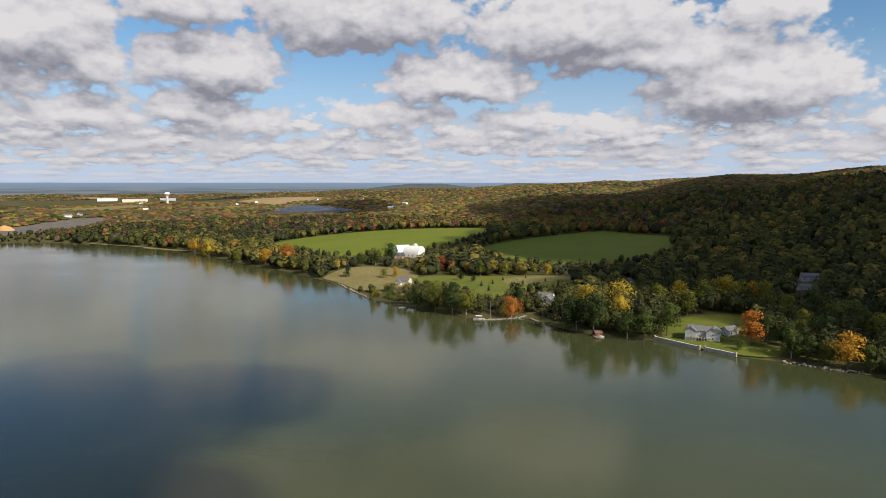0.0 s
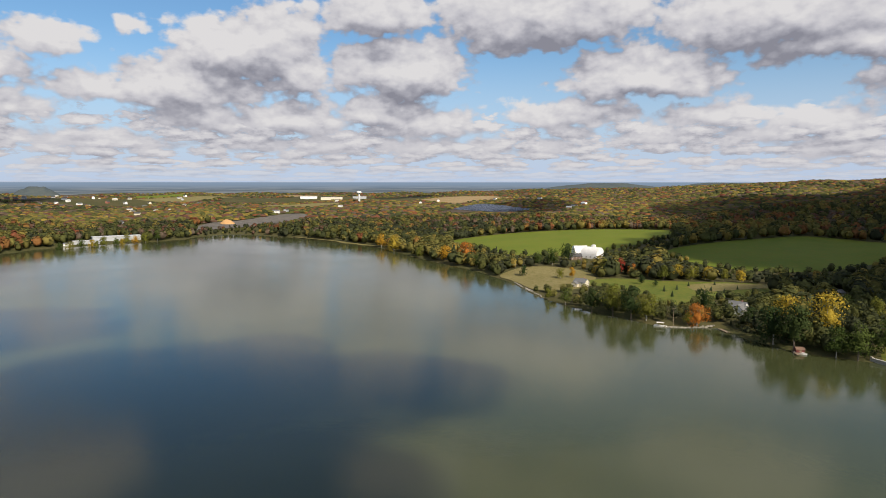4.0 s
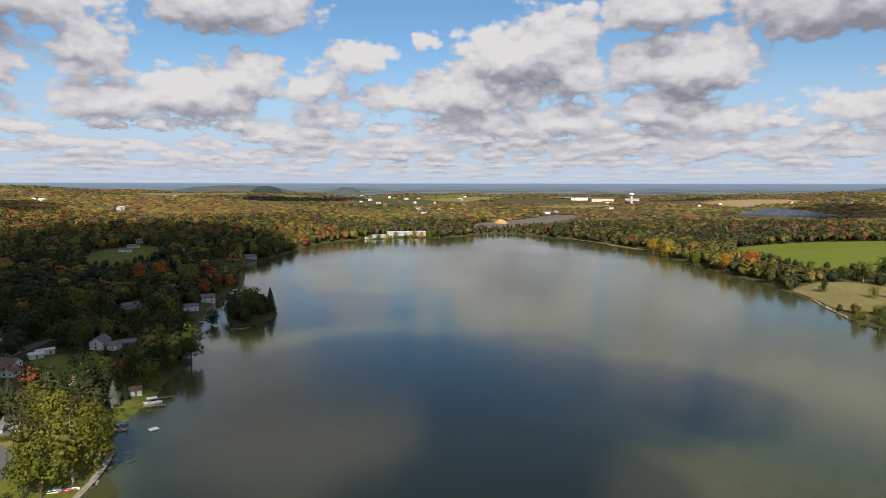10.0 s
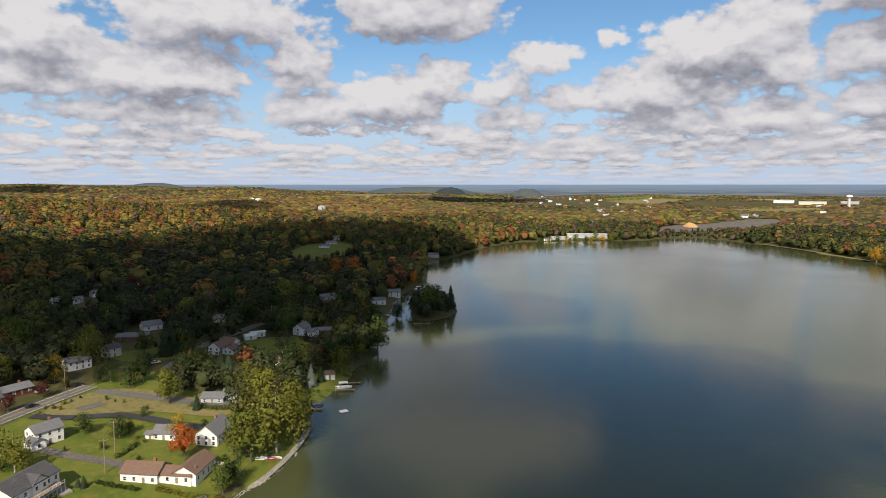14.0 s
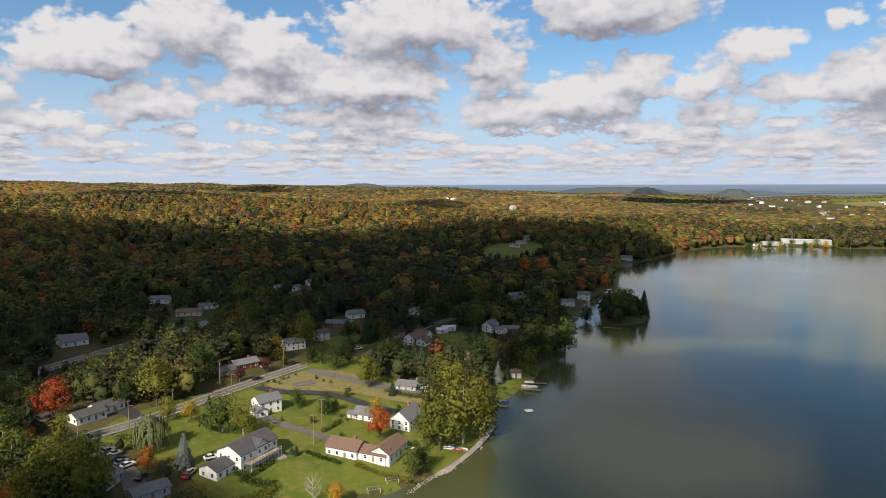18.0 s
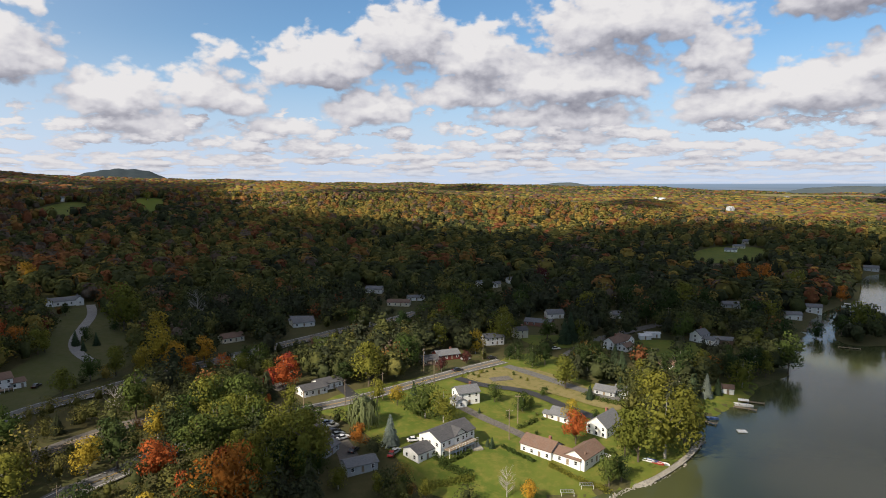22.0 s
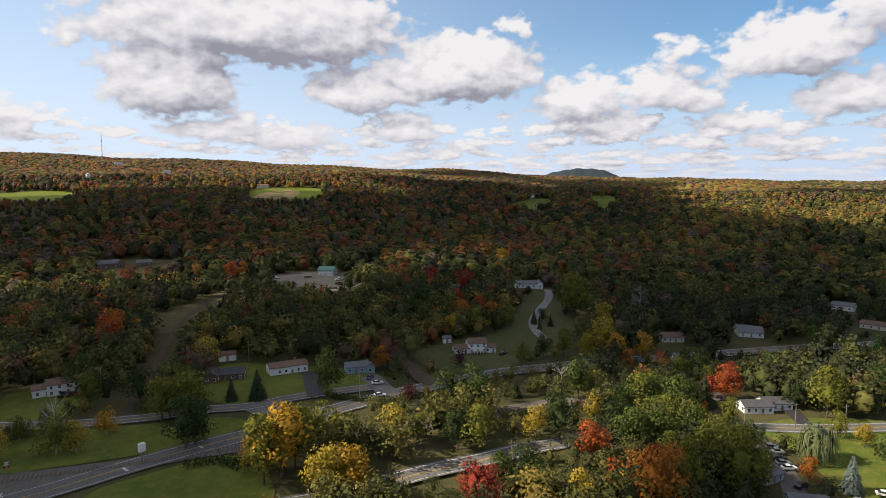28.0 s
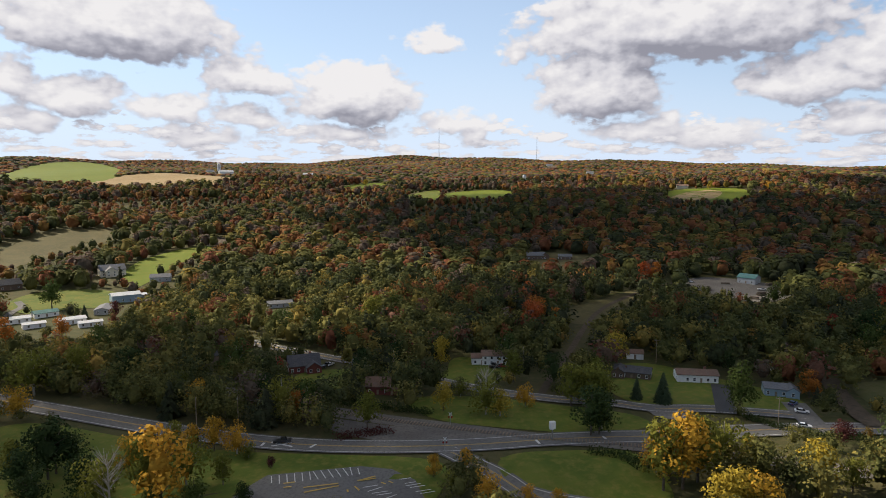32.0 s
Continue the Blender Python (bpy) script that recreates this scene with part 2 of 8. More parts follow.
def build_sky():
    w = Net(world.node_tree)
    w.n.clear()
    way = w.node("ShaderNodeTexCoord").outputs["Generated"]
    sep = w.node("ShaderNodeSeparateXYZ", {0: w.vec("NORMALIZE", way)})
    x, y, z = sep.outputs
    c, s = COS(radians(80)), SIN(radians(80))
    xr = w.math("ADD", w.math("MULTIPLY", x, c), w.math("MULTIPLY", y, s))
    yr = w.math("SUBTRACT", w.math("MULTIPLY", y, c), w.math("MULTIPLY", x, s))
    az = w.math("ADD", w.math("DEGREES", w.math("ARCTAN2", w.math("MULTIPLY", xr, -1.0), yr)), 80.0)
    el = w.math("DEGREES", w.math("ARCSINE", z))
    field = cloud_field()
    side = w.math("SINE", w.math("RADIANS", w.math("SUBTRACT", SUN_AZ, az)))
    size = w.span(el, 0.0, 9.0, 0.25, 1.0)

    def depth(right, up):
        a = w.math("MULTIPLY_ADD", w.math("MULTIPLY", side, size), right, az)
        return w.node("ShaderNodeGroup", {0: a, 1: w.math("MULTIPLY_ADD", size, up, el)}, node_tree=field).outputs[0]

    here, over, above = depth(0.0, 0.0), depth(0.6, 0.9), depth(0.9, 2.9)
    cover = w.span(here, -0.08, 0.17)
    cover = w.math("MULTIPLY", cover, w.span(el, 0.15, 1.8, 0.35, 1.0))
    lit = w.math("MULTIPLY_ADD", w.math("SUBTRACT", here, over), 0.62, 0.58)
    lit = w.math("MULTIPLY_ADD", w.math("SUBTRACT", here, above), 0.62, lit)
    lit = w.math("MULTIPLY", w.math("MULTIPLY_ADD", w.span(here, 0.25, 1.2), -0.16, lit), w.span(el, 8.0, 16.0, 1.0, 0.84), clamp=True)
    lit = w.mix(w.span(el, 0.3, 6.0, 0.45, 0.0), lit, (0.70, 0.70, 0.70, 1))
    body = w.ramp(lit, [(0.0, (0.25, 0.255, 0.30)), (0.3, (0.37, 0.375, 0.42)), (0.62, (0.56, 0.56, 0.59)), (1.0, (0.72, 0.715, 0.71))])
    sky = w.node("ShaderNodeTexSky", sky_type="NISHITA", sun_disc=False, sun_elevation=radians(SUN_EL), sun_rotation=radians(-SUN_AZ),
                 air_density=1.0, dust_density=0.6, ozone_density=2.0)
    blue = w.vec("MULTIPLY", sky.outputs[0], (0.076, 0.101, 0.113))
    air = w.mix(w.span(el, 0.0, 13.0, 0.92, 0.0), blue, (0.50, 0.60, 0.77, 1))
    toward = w.math("MULTIPLY", w.span(az, 95.0, 165.0, 0.0, 0.6), w.span(el, 4.0, 34.0, 1.0, 0.3))
    air = w.mix(toward, air, (0.66, 0.76, 0.88, 1))
    air = w.mix(cover, air, body)
    # the plain beyond the built land: long strips of wood and field, blue distance haze painted in
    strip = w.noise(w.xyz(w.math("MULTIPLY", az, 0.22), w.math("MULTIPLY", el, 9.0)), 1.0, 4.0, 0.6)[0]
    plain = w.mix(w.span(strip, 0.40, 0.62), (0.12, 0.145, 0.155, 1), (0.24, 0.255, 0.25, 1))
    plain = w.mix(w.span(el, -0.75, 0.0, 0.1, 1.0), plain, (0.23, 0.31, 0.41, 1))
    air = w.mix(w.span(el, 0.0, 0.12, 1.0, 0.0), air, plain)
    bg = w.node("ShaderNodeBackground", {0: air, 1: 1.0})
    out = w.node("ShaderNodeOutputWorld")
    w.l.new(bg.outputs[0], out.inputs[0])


build_sky()
lamp = bpy.data.lights.new("sun", "SUN")
lamp.energy, lamp.angle, lamp.color = 6.4, radians(0.53), (1.0, 0.885, 0.70)
sun = new("sun", lamp)
sx, sy = bearing(SUN_AZ, COS(radians(SUN_EL)))
sun.matrix_world = look((sx * 900, sy * 900, 900 * SIN(radians(SUN_EL))), (0, 0, 0))


# ---- materials ----
def material(name, rough=0.8, metal=0.0):
    m = bpy.data.materials.new(name)
    m.use_nodes = True
    w = Net(m.node_tree)
    b = w.n["Principled BSDF"]
    b.inputs["Roughness"].default_value, b.inputs["Metallic"].default_value = rough, metal
    return m, w, b


def place(w):
    return w.node("ShaderNodeTexCoord").outputs["Object"]


def spot(w):
    return w.node("ShaderNodeNewGeometry").outputs["Position"]


def bump(w, b, height, strength, distance):
    nd = w.node("ShaderNodeBump", {"Height": height, "Strength": strength, "Distance": distance})
    w.l.new(nd.outputs[0], b.inputs["Normal"])


def mottled(name, a, b_, c_, small, large, rough=0.85, relief=0.0, metal=0.0):
    """Three tones of one surface: large patches and small grain."""
    m, w, b = material(name, rough, metal)
    p = spot(w)
    big = w.noise(p, large, 4.0, 0.6)[0]
    grain = w.noise(p, small, 5.0, 0.65)[0]
    col = w.mix(w.span(big, 0.35, 0.65), (*a, 1), (*b_, 1))
    col = w.mix(w.span(grain, 0.42, 0.72), col, (*c_, 1))
    w.put(b.inputs["Base Color"], col)
    if rough > 0.8:
        b.inputs["Specular IOR Level"].default_value = 0.10
    w.put(b.inputs["Roughness"], w.span(grain, 0.2, 0.8, max(rough - 0.12, 0.02), min(rough + 0.08, 1.0)))
    if relief:
        bump(w, b, grain, 0.6, relief)
    return m


def leaves(name, tones):
    """Foliage that takes its tone from the tree (attribute or object) and varies from clump to clump."""
    m, w, b = material(name, 0.85)
    geo = w.node("ShaderNodeNewGeometry")
    isle = geo.outputs["Random Per Island"]
    if tones is None:
        hue = w.node("ShaderNodeAttribute", attribute_name="hue").outputs["Fac"]
        tones = [(0.0, (0.043, 0.049, 0.029)), (0.18, (0.056, 0.066, 0.027)), (0.34, (0.090, 0.096, 0.030)), (0.5, (0.158, 0.143, 0.042)),
                 (0.64, (0.25, 0.185, 0.044)), (0.76, (0.22, 0.105, 0.038)), (0.88, (0.17, 0.060, 0.034)), (1.0, (0.120, 0.096, 0.072))]
    else:
        hue = w.node("ShaderNodeObjectInfo").outputs["Random"]
    jitter = w.math("ADD", hue, w.math("MULTIPLY", w.math("SUBTRACT", isle, 0.5), 0.10), clamp=True)
    col = w.ramp(jitter, tones)
    shade = w.math("ADD", w.math("MULTIPLY_ADD", w.noise(geo.outputs["Position"], 1.3, 3.0)[0], 0.7, 0.25), w.math("MULTIPLY", w.noise(geo.outputs["Position"], 0.22, 3.0)[0], 0.8))
    shade = w.math("MULTIPLY", shade, w.math("MULTIPLY_ADD", isle, 0.36, 0.80))
    col = w.mix(1.0, col, w.xyz(shade, shade, shade), "MULTIPLY")
    w.put(b.inputs["Base Color"], col)
    b.inputs["Specular IOR Level"].default_value = 0.06
    bump(w, b, w.noise(geo.outputs["Position"], 0.9, 4.0, 0.6)[0], 0.6, 0.55)
    thin = w.node("ShaderNodeBsdfTranslucent", {0: col})
    both = w.node("ShaderNodeMixShader", {0: 0.28})
    w.l.new(b.outputs[0], both.inputs[1])
    w.l.new(thin.outputs[0], both.inputs[2])
    w.l.new(both.outputs[0], w.n["Material Output"].inputs[0])
    return m


WOODS = leaves("woodland_leaves", None)
GROUND = mottled("forest_floor", (0.050, 0.056, 0.020), (0.072, 0.066, 0.028), (0.090, 0.078, 0.036), 0.35, 0.02, 0.95, 0.3)
LAWN = mottled("lawn_grass", (0.072, 0.105, 0.016), (0.108, 0.130, 0.022), (0.152, 0.142, 0.034), 0.38, 0.07, 0.9, 0.12)
DRYGRASS = mottled("dry_grass", (0.175, 0.150, 0.062), (0.205, 0.175, 0.078), (0.125, 0.120, 0.040), 0.4, 0.03, 0.95, 0.08)
SCRUB = mottled("rough_scrub", (0.070, 0.066, 0.028), (0.095, 0.085, 0.036), (0.120, 0.100, 0.050), 0.5, 0.06, 0.95, 0.15)
DULL = mottled("dull_grass", (0.074, 0.078, 0.030), (0.094, 0.090, 0.038), (0.066, 0.078, 0.022), 0.4, 0.05, 0.95, 0.12)
CROP = mottled("young_crop", (0.096, 0.136, 0.012), (0.118, 0.150, 0.016), (0.138, 0.148, 0.026), 0.15, 0.012, 0.9, 0.05)
STUBBLE = mottled("stubble_field", (0.260, 0.190, 0.095), (0.300, 0.220, 0.120), (0.210, 0.160, 0.075), 0.2, 0.015, 0.95, 0.05)
SOIL = mottled("ploughed_soil", (0.075, 0.058, 0.042), (0.100, 0.078, 0.055), (0.060, 0.050, 0.036), 0.5, 0.03, 0.95, 0.1)
ASPHALT = mottled("old_asphalt", (0.125, 0.122, 0.117), (0.150, 0.146, 0.139), (0.095, 0.093, 0.090), 1.2, 0.06, 0.85, 0.01)
LANE = mottled("grey_lane", (0.21, 0.205, 0.20), (0.25, 0.245, 0.235), (0.16, 0.155, 0.15), 1.2, 0.06, 0.85, 0.01)
TAR = mottled("fresh_asphalt", (0.020, 0.020, 0.022), (0.030, 0.030, 0.032), (0.040, 0.039, 0.038), 1.5, 0.1, 0.75, 0.01)
GRAVEL = mottled("gravel", (0.115, 0.106, 0.096), (0.150, 0.138, 0.124), (0.080, 0.075, 0.070), 1.6, 0.08, 0.95, 0.06)
PAINT = mottled("white_road_paint", (0.55, 0.55, 0.53), (0.48, 0.48, 0.46), (0.36, 0.36, 0.35), 2.5, 0.4, 0.7)
YELLOW = mottled("yellow_road_paint", (0.50, 0.32, 0.05), (0.44, 0.28, 0.05), (0.30, 0.22, 0.07), 2.5, 0.4, 0.7)


def water_material():
    m, w, b = material("lake_water", 0.08)
    p = spot(w)
    silt = w.noise(p, 0.006, 3.0, 0.5)[0]
    w.put(b.inputs["Base Color"], w.mix(w.span(silt, 0.35, 0.65), (0.041, 0.050, 0.021, 1), (0.060, 0.067, 0.028, 1)))
    b.inputs["IOR"].default_value = 1.333
    b.inputs["Specular IOR Level"].default_value = 0.5
    calm = w.noise(p, 0.010, 2.0, 0.5)[0]
    w.put(b.inputs["Roughness"], w.span(calm, 0.35, 0.65, 0.05, 0.13))
    ripple = w.math("ADD", w.noise(p, 0.55, 3.0, 0.6)[0], w.math("MULTIPLY", w.noise(p, 2.2, 2.0, 0.5)[0], 0.4))
    bump(w, b, ripple, 0.4, 0.06)
    return m


WATER = water_material()

# ---- the lie of the land ----
RADII = np.array([0, 120, 200, 300, 450, 650, 900, 1300, 1800, 2500, 3500, 4800], float)
SECTORS = {}


def sector(az, *heights):
    """Heights of the land above the lake along one bearing, at the RADII."""
    SECTORS[az] = heights


sector(-60, 3,3,3,4,8,20,50,90,105,100,95,80)
sector(-35, 2,2,2,3,8,22,55,95,115,110,100,85)
sector(-25, 2,2,2,3,6,14,35,70,106,105,95,80)
sector(-15, 2,2,2,2,4,8,14,35,65,80,85,80)
sector(0, 2,2,2,2,3,6,9,16,28,40,48,40)
sector(20, 2,2,2,2,2,4,6,10,18,22,16,6)
sector(45, 2,2,2,2,2,4,6,9,22,27,18,8)
sector(62, 2,2,2,2,3,8,15,25,36,44,36,20)
sector(75, 2,2,2,4,7,12,22,38,55,66,64,60)
sector(95, 3,3,4,6,9,16,30,52,70,80,83,80)
sector(110, 4,4,5,7,12,21,40,64,84,92,96,90)
sector(118, 5,5,6,7,12,23,43,67,87,108,108,100)
sector(125, 6,6,7,9,14,26,48,78,102,124,120,100)
sector(147, 6,6,7,10,16,30,56,92,128,160,150,120)
sector(168, 6,6,7,9,14,26,50,88,132,188,170,120)
sector(178, 6,6,7,9,14,26,50,86,124,152,150,120)
sector(200, 6,6,7,9,14,26,52,90,130,162,150,120)
sector(240, 6,6,7,9,14,26,50,85,110,120,110,100)
sector(300, 3,3,3,4,8,20,50,90,105,100,95,80)
SECTOR_AZ = np.array(sorted(SECTORS), float)
SECTOR_H = np.array([SECTORS[k] for k in sorted(SECTORS)], float)
SHORE = []


def shore(*points):
    SHORE.extend(points)


shore((195, 275), (180, 286), (166, 297), (144, 308), (134, 319), (119, 342), (87, 349), (65, 376))
shore((61, 389), (53, 402), (23, 395), (6, 409), (-29, 434), (-62, 478), (-87, 532), (-128, 589))
shore((-164, 628), (-212, 672), (-311, 790), (-404, 853), (-618, 941), (-651, 869), (-631, 811), (-710, 688))
shore((-728, 616), (-671, 512), (-613, 441), (-599, 389), (-519, 337), (-455, 295), (-437, 262), (-389, 221))
shore((-352, 199), (-333, 179), (-299, 156), (-285, 157), (-274, 145), (-263, 129), (-248, 119), (-237, 105))
shore((-224, 92), (-215, 87), (-207, 85), (-206, 85), (-189, 73), (-178, 62), (-173, 50), (-160, 20))
shore((-150, -40), (-110, -90), (-40, -120), (60, -120), (160, -60), (210, 60), (225, 180))


def inside(poly, x, y):
    ins = np.zeros(x.shape, bool)
    for (ax, ay), (bx, by) in zip(poly, poly[1:] + poly[:1]):
        if ay != by:
            ins ^= ((ay > y) != (by > y)) & (x < ax + (y - ay) * (bx - ax) / (by - ay))
    return ins


def line_distance(pts, x, y, closed=False):
    best = np.full(x.shape, 1e9)
    for (ax, ay), (bx, by) in zip(pts, pts[1:] + (pts[:1] if closed else [])):
        dx, dy = bx - ax, by - ay
        s = np.clip(((x - ax) * dx + (y - ay) * dy) / max(dx * dx + dy * dy, 1e-9), 0, 1)
        best = np.minimum(best, np.hypot(x - ax - s * dx, y - ay - s * dy))
    return best


def smooth_line(pts, closed=False, times=2):
    """Chaikin's corner cutting."""
    for _ in range(times):
        out = [] if closed else [pts[0]]
        for (ax, ay), (bx, by) in zip(pts, pts[1:] + (pts[:1] if closed else [])):
            out += [(0.75 * ax + 0.25 * bx, 0.75 * ay + 0.25 * by), (0.25 * ax + 0.75 * bx, 0.25 * ay + 0.75 * by)]
        pts = out if closed else out + [pts[-1]]
    return pts


SHORE = smooth_line(SHORE, True, 1)
ISLE = smooth_line([(-354, 216), (-335, 211), (-331, 219), (-335, 235), (-347, 251), (-363, 258), (-379, 256), (-380, 239), (-373, 229)], True, 2)


def lake_distance(x, y):
    """Metres to the water's edge; negative over the lake."""
    d = line_distance(SHORE, x, y, True)
    d = np.where(inside(SHORE, x, y), -d, d)
    e = line_distance(ISLE, x, y, True)
    return np.maximum(d, np.where(inside(ISLE, x, y), e, -e))


def ground(x, y):
    """Height of the land."""
    x, y = np.atleast_1d(np.asarray(x, float)), np.atleast_1d(np.asarray(y, float))
    r, az = np.hypot(x, y), np.degrees(np.arctan2(-x, y))
    az = np.where(az < -60, az + 360, az)
    i = np.clip(np.searchsorted(SECTOR_AZ, az, side="right") - 1, 0, len(SECTOR_AZ) - 2)
    u = np.clip((az - SECTOR_AZ[i]) / (SECTOR_AZ[i + 1] - SECTOR_AZ[i]), 0, 1)
    u = u * u * (3 - 2 * u)
    rr = np.clip(r, 0, 4799.9)
    j = np.clip(np.searchsorted(RADII, rr, side="right") - 1, 0, len(RADII) - 2)
    v = np.clip((rr - RADII[j]) / (RADII[j + 1] - RADII[j]), 0, 1)
    lo = SECTOR_H[i, j] * (1 - v) + SECTOR_H[i, j + 1] * v
    hi = SECTOR_H[i + 1, j] * (1 - v) + SECTOR_H[i + 1, j + 1] * v
    h = lo * (1 - u) + hi * u
    h = h + np.clip((r - 500) / 900, 0, 1) * (8 * np.sin(x * 0.011 + 1.3) * np.sin(y * 0.009) + 5 * np.sin(x * 0.004 - y * 0.006))
    d = np.full(x.shape, 5000.0)
    near = r < 1500
    d[near] = lake_distance(x[near], y[near])
    return np.where(d > 0, np.minimum(h, 0.5 + 0.09 * d + 0.001 * d * d), np.maximum(-3.0, d * 0.3 - 0.1))


def level(x, y):
    return float(ground(x, y)[0])


def build_ground():
    steps = np.concatenate([[0.5, 60], np.geomspace(100, 4880, 230)])
    angles = np.radians(np.concatenate([np.arange(-45, 206, 0.6), np.arange(210, 312, 5.0)]))
    a, r = np.meshgrid(angles, steps)
    x, y = -r * np.sin(a), r * np.cos(a)
    z = ground(x.ravel(), y.ravel())
    n, m = len(angles), len(steps)
    k = np.arange(n * (m - 1)).reshape(m - 1, n)
    nxt = np.roll(k, -1, axis=1)
    quads = np.stack([k, k + n, nxt + n, nxt], -1).reshape(-1, 4)[:, ::-1]
    me = mesh_of("ground", np.stack([x.ravel(), y.ravel(), z], 1), quads, GROUND, smooth=True)
    tagged(new("ground", me), "rolling wooded land round the lake", "ground", kind="structure")
    bm = bmesh.new()
    bmesh.ops.create_grid(bm, x_segments=1, y_segments=1, size=1)
    for v in bm.verts:
        v.co = Vector((v.co.x * 620 - 300, v.co.y * 640 + 440, 0))
    tagged(part("water", bm, WATER), "calm green-grey lake water mirroring the clouds", "lake", kind="structure")




def far_hill(az0, az1, r, top, mat, seed):
    """A wooded hill at the edge of the plain: long, low and uneven."""
    rng = np.random.default_rng(seed)
    a, u = np.linspace(az0, az1, 41), np.linspace(-1, 1, 41)
    wave = sum(rng.uniform(0.01, 0.04) * np.sin(u * k * 2.3 + rng.uniform(0, 6)) for k in (1, 2, 5, 9))
    crest = np.clip((1 - u ** 2) ** 0.75 * (1 + wave), 0, 1)
    v = []
    for dr, h in ((-260, 0.0), (-170, 0.45), (-80, 0.85), (0, 1.0), (90, 0.6), (180, 0.0)):
        for q, c in zip(a, crest):
            x, y = bearing(q, r + dr)
            v.append((x, y, level(x, y) + (top - level(x, y)) * c * h - 2))
    k = (np.arange(5)[:, None] * 41 + np.arange(40)[None]).ravel()
    me = mesh_of("far_hill", v, np.stack([k, k + 41, k + 42, k + 1], 1), mat, smooth=True)
    tagged(new("far_hill", me), "distant wooded hill with haze in its colour", "hill", "far hills", "structure")


# distance haze is mixed into these base colours; the dark one also holds shade
DUSKY = mottled("dark_haze_woods", (0.030, 0.042, 0.048), (0.040, 0.052, 0.056), (0.026, 0.036, 0.042), 0.02, 0.003, 0.95)
MISTY = mottled("pale_haze_woods", (0.070, 0.090, 0.095), (0.085, 0.100, 0.095), (0.060, 0.080, 0.092), 0.02, 0.003, 0.95)


build_ground()
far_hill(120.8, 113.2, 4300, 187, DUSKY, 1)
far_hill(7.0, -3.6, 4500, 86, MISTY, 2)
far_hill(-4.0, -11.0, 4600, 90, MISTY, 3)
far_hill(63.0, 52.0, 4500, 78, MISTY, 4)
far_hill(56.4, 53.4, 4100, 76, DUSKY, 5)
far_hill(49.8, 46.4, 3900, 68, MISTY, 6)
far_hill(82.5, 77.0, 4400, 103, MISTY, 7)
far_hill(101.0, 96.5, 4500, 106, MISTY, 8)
TAKEN = []      # ground kept clear of woodland: (test, arguments)


def draped(name, poly, mat, lift, label, category, step=9.0, clear=0.0, smooth=2, wide_open=True):
    """A field or lawn: a closed outline laid on the land."""
    from mathutils.geometry import delaunay_2d_cdt
    edge = smooth_line(poly, True, smooth)
    fine = []
    for (ax, ay), (bx, by) in zip(edge, edge[1:] + edge[:1]):
        n = max(1, int(math.hypot(bx - ax, by - ay) / step))
        fine += [(ax + (bx - ax) * k / n, ay + (by - ay) * k / n) for k in range(n)]
    xs, ys = [p[0] for p in fine], [p[1] for p in fine]
    gx, gy = np.meshgrid(np.arange(min(xs), max(xs), step), np.arange(min(ys), max(ys), step))
    gx, gy = gx.ravel(), gy.ravel()
    keep = inside(fine, gx, gy) & (line_distance(fine, gx, gy, True) > step * 0.5)
    pts = [Vector(p) for p in fine] + [Vector(p) for p in zip(gx[keep], gy[keep])]
    n = len(fine)
    got = delaunay_2d_cdt(pts, [(k, (k + 1) % n) for k in range(n)], [], 1, 0.001)
    vx = np.array([(v.x, v.y) for v in got[0]])
    z = ground(vx[:, 0], vx[:, 1]) + lift
    me = mesh_of(name, np.column_stack([vx, z]), np.array([f for f in got[2] if len(f) == 3]), mat, smooth=True)
    ob = tagged(new(name, me), label, category, kind="structure")
    TAKEN.append(("poly", fine, clear, wide_open))
    return ob


def ribbon_mesh(name, pts, width, mat, lift, shift=0.0, step=6.0, dash=0.0, gap=0.0):
    """A band along a line on the land; shift: to the side; dash and gap: broken lines."""
    pts = smooth_line(list(pts), False, 3)
    seg = np.array(pts)
    s = np.concatenate([[0], np.cumsum(np.hypot(*np.diff(seg, axis=0).T))])
    at = np.linspace(0, s[-1], max(3, int(s[-1] / min(step, dash or step)) + 1))
    px, py = np.interp(at, s, seg[:, 0]), np.interp(at, s, seg[:, 1])
    tx, ty = np.gradient(px), np.gradient(py)
    ln = np.hypot(tx, ty)
    nx, ny = -ty / ln, tx / ln
    cols = np.linspace(-width / 2, width / 2, 3 if width > 3 else 2) + shift
    mid = ground(px, py)
    vx = np.stack([px + c * nx for c in cols], 1)
    vy = np.stack([py + c * ny for c in cols], 1)
    vz = np.maximum(np.repeat(mid[:, None], len(cols), 1), ground(vx.ravel(), vy.ravel()).reshape(vx.shape)) + lift
    n, m = vx.shape
    k = np.arange((n - 1))[:, None] * m + np.arange(m - 1)[None]
    if dash:
        k = k[np.arange(n - 1) % (1 + max(1, round(gap / dash))) == 0]
    k = k.ravel()
    return mesh_of(name, np.stack([vx.ravel(), vy.ravel(), vz.ravel()], 1), np.stack([k, k + 1, k + m + 1, k + m], 1)[:, ::-1], mat, smooth=True)


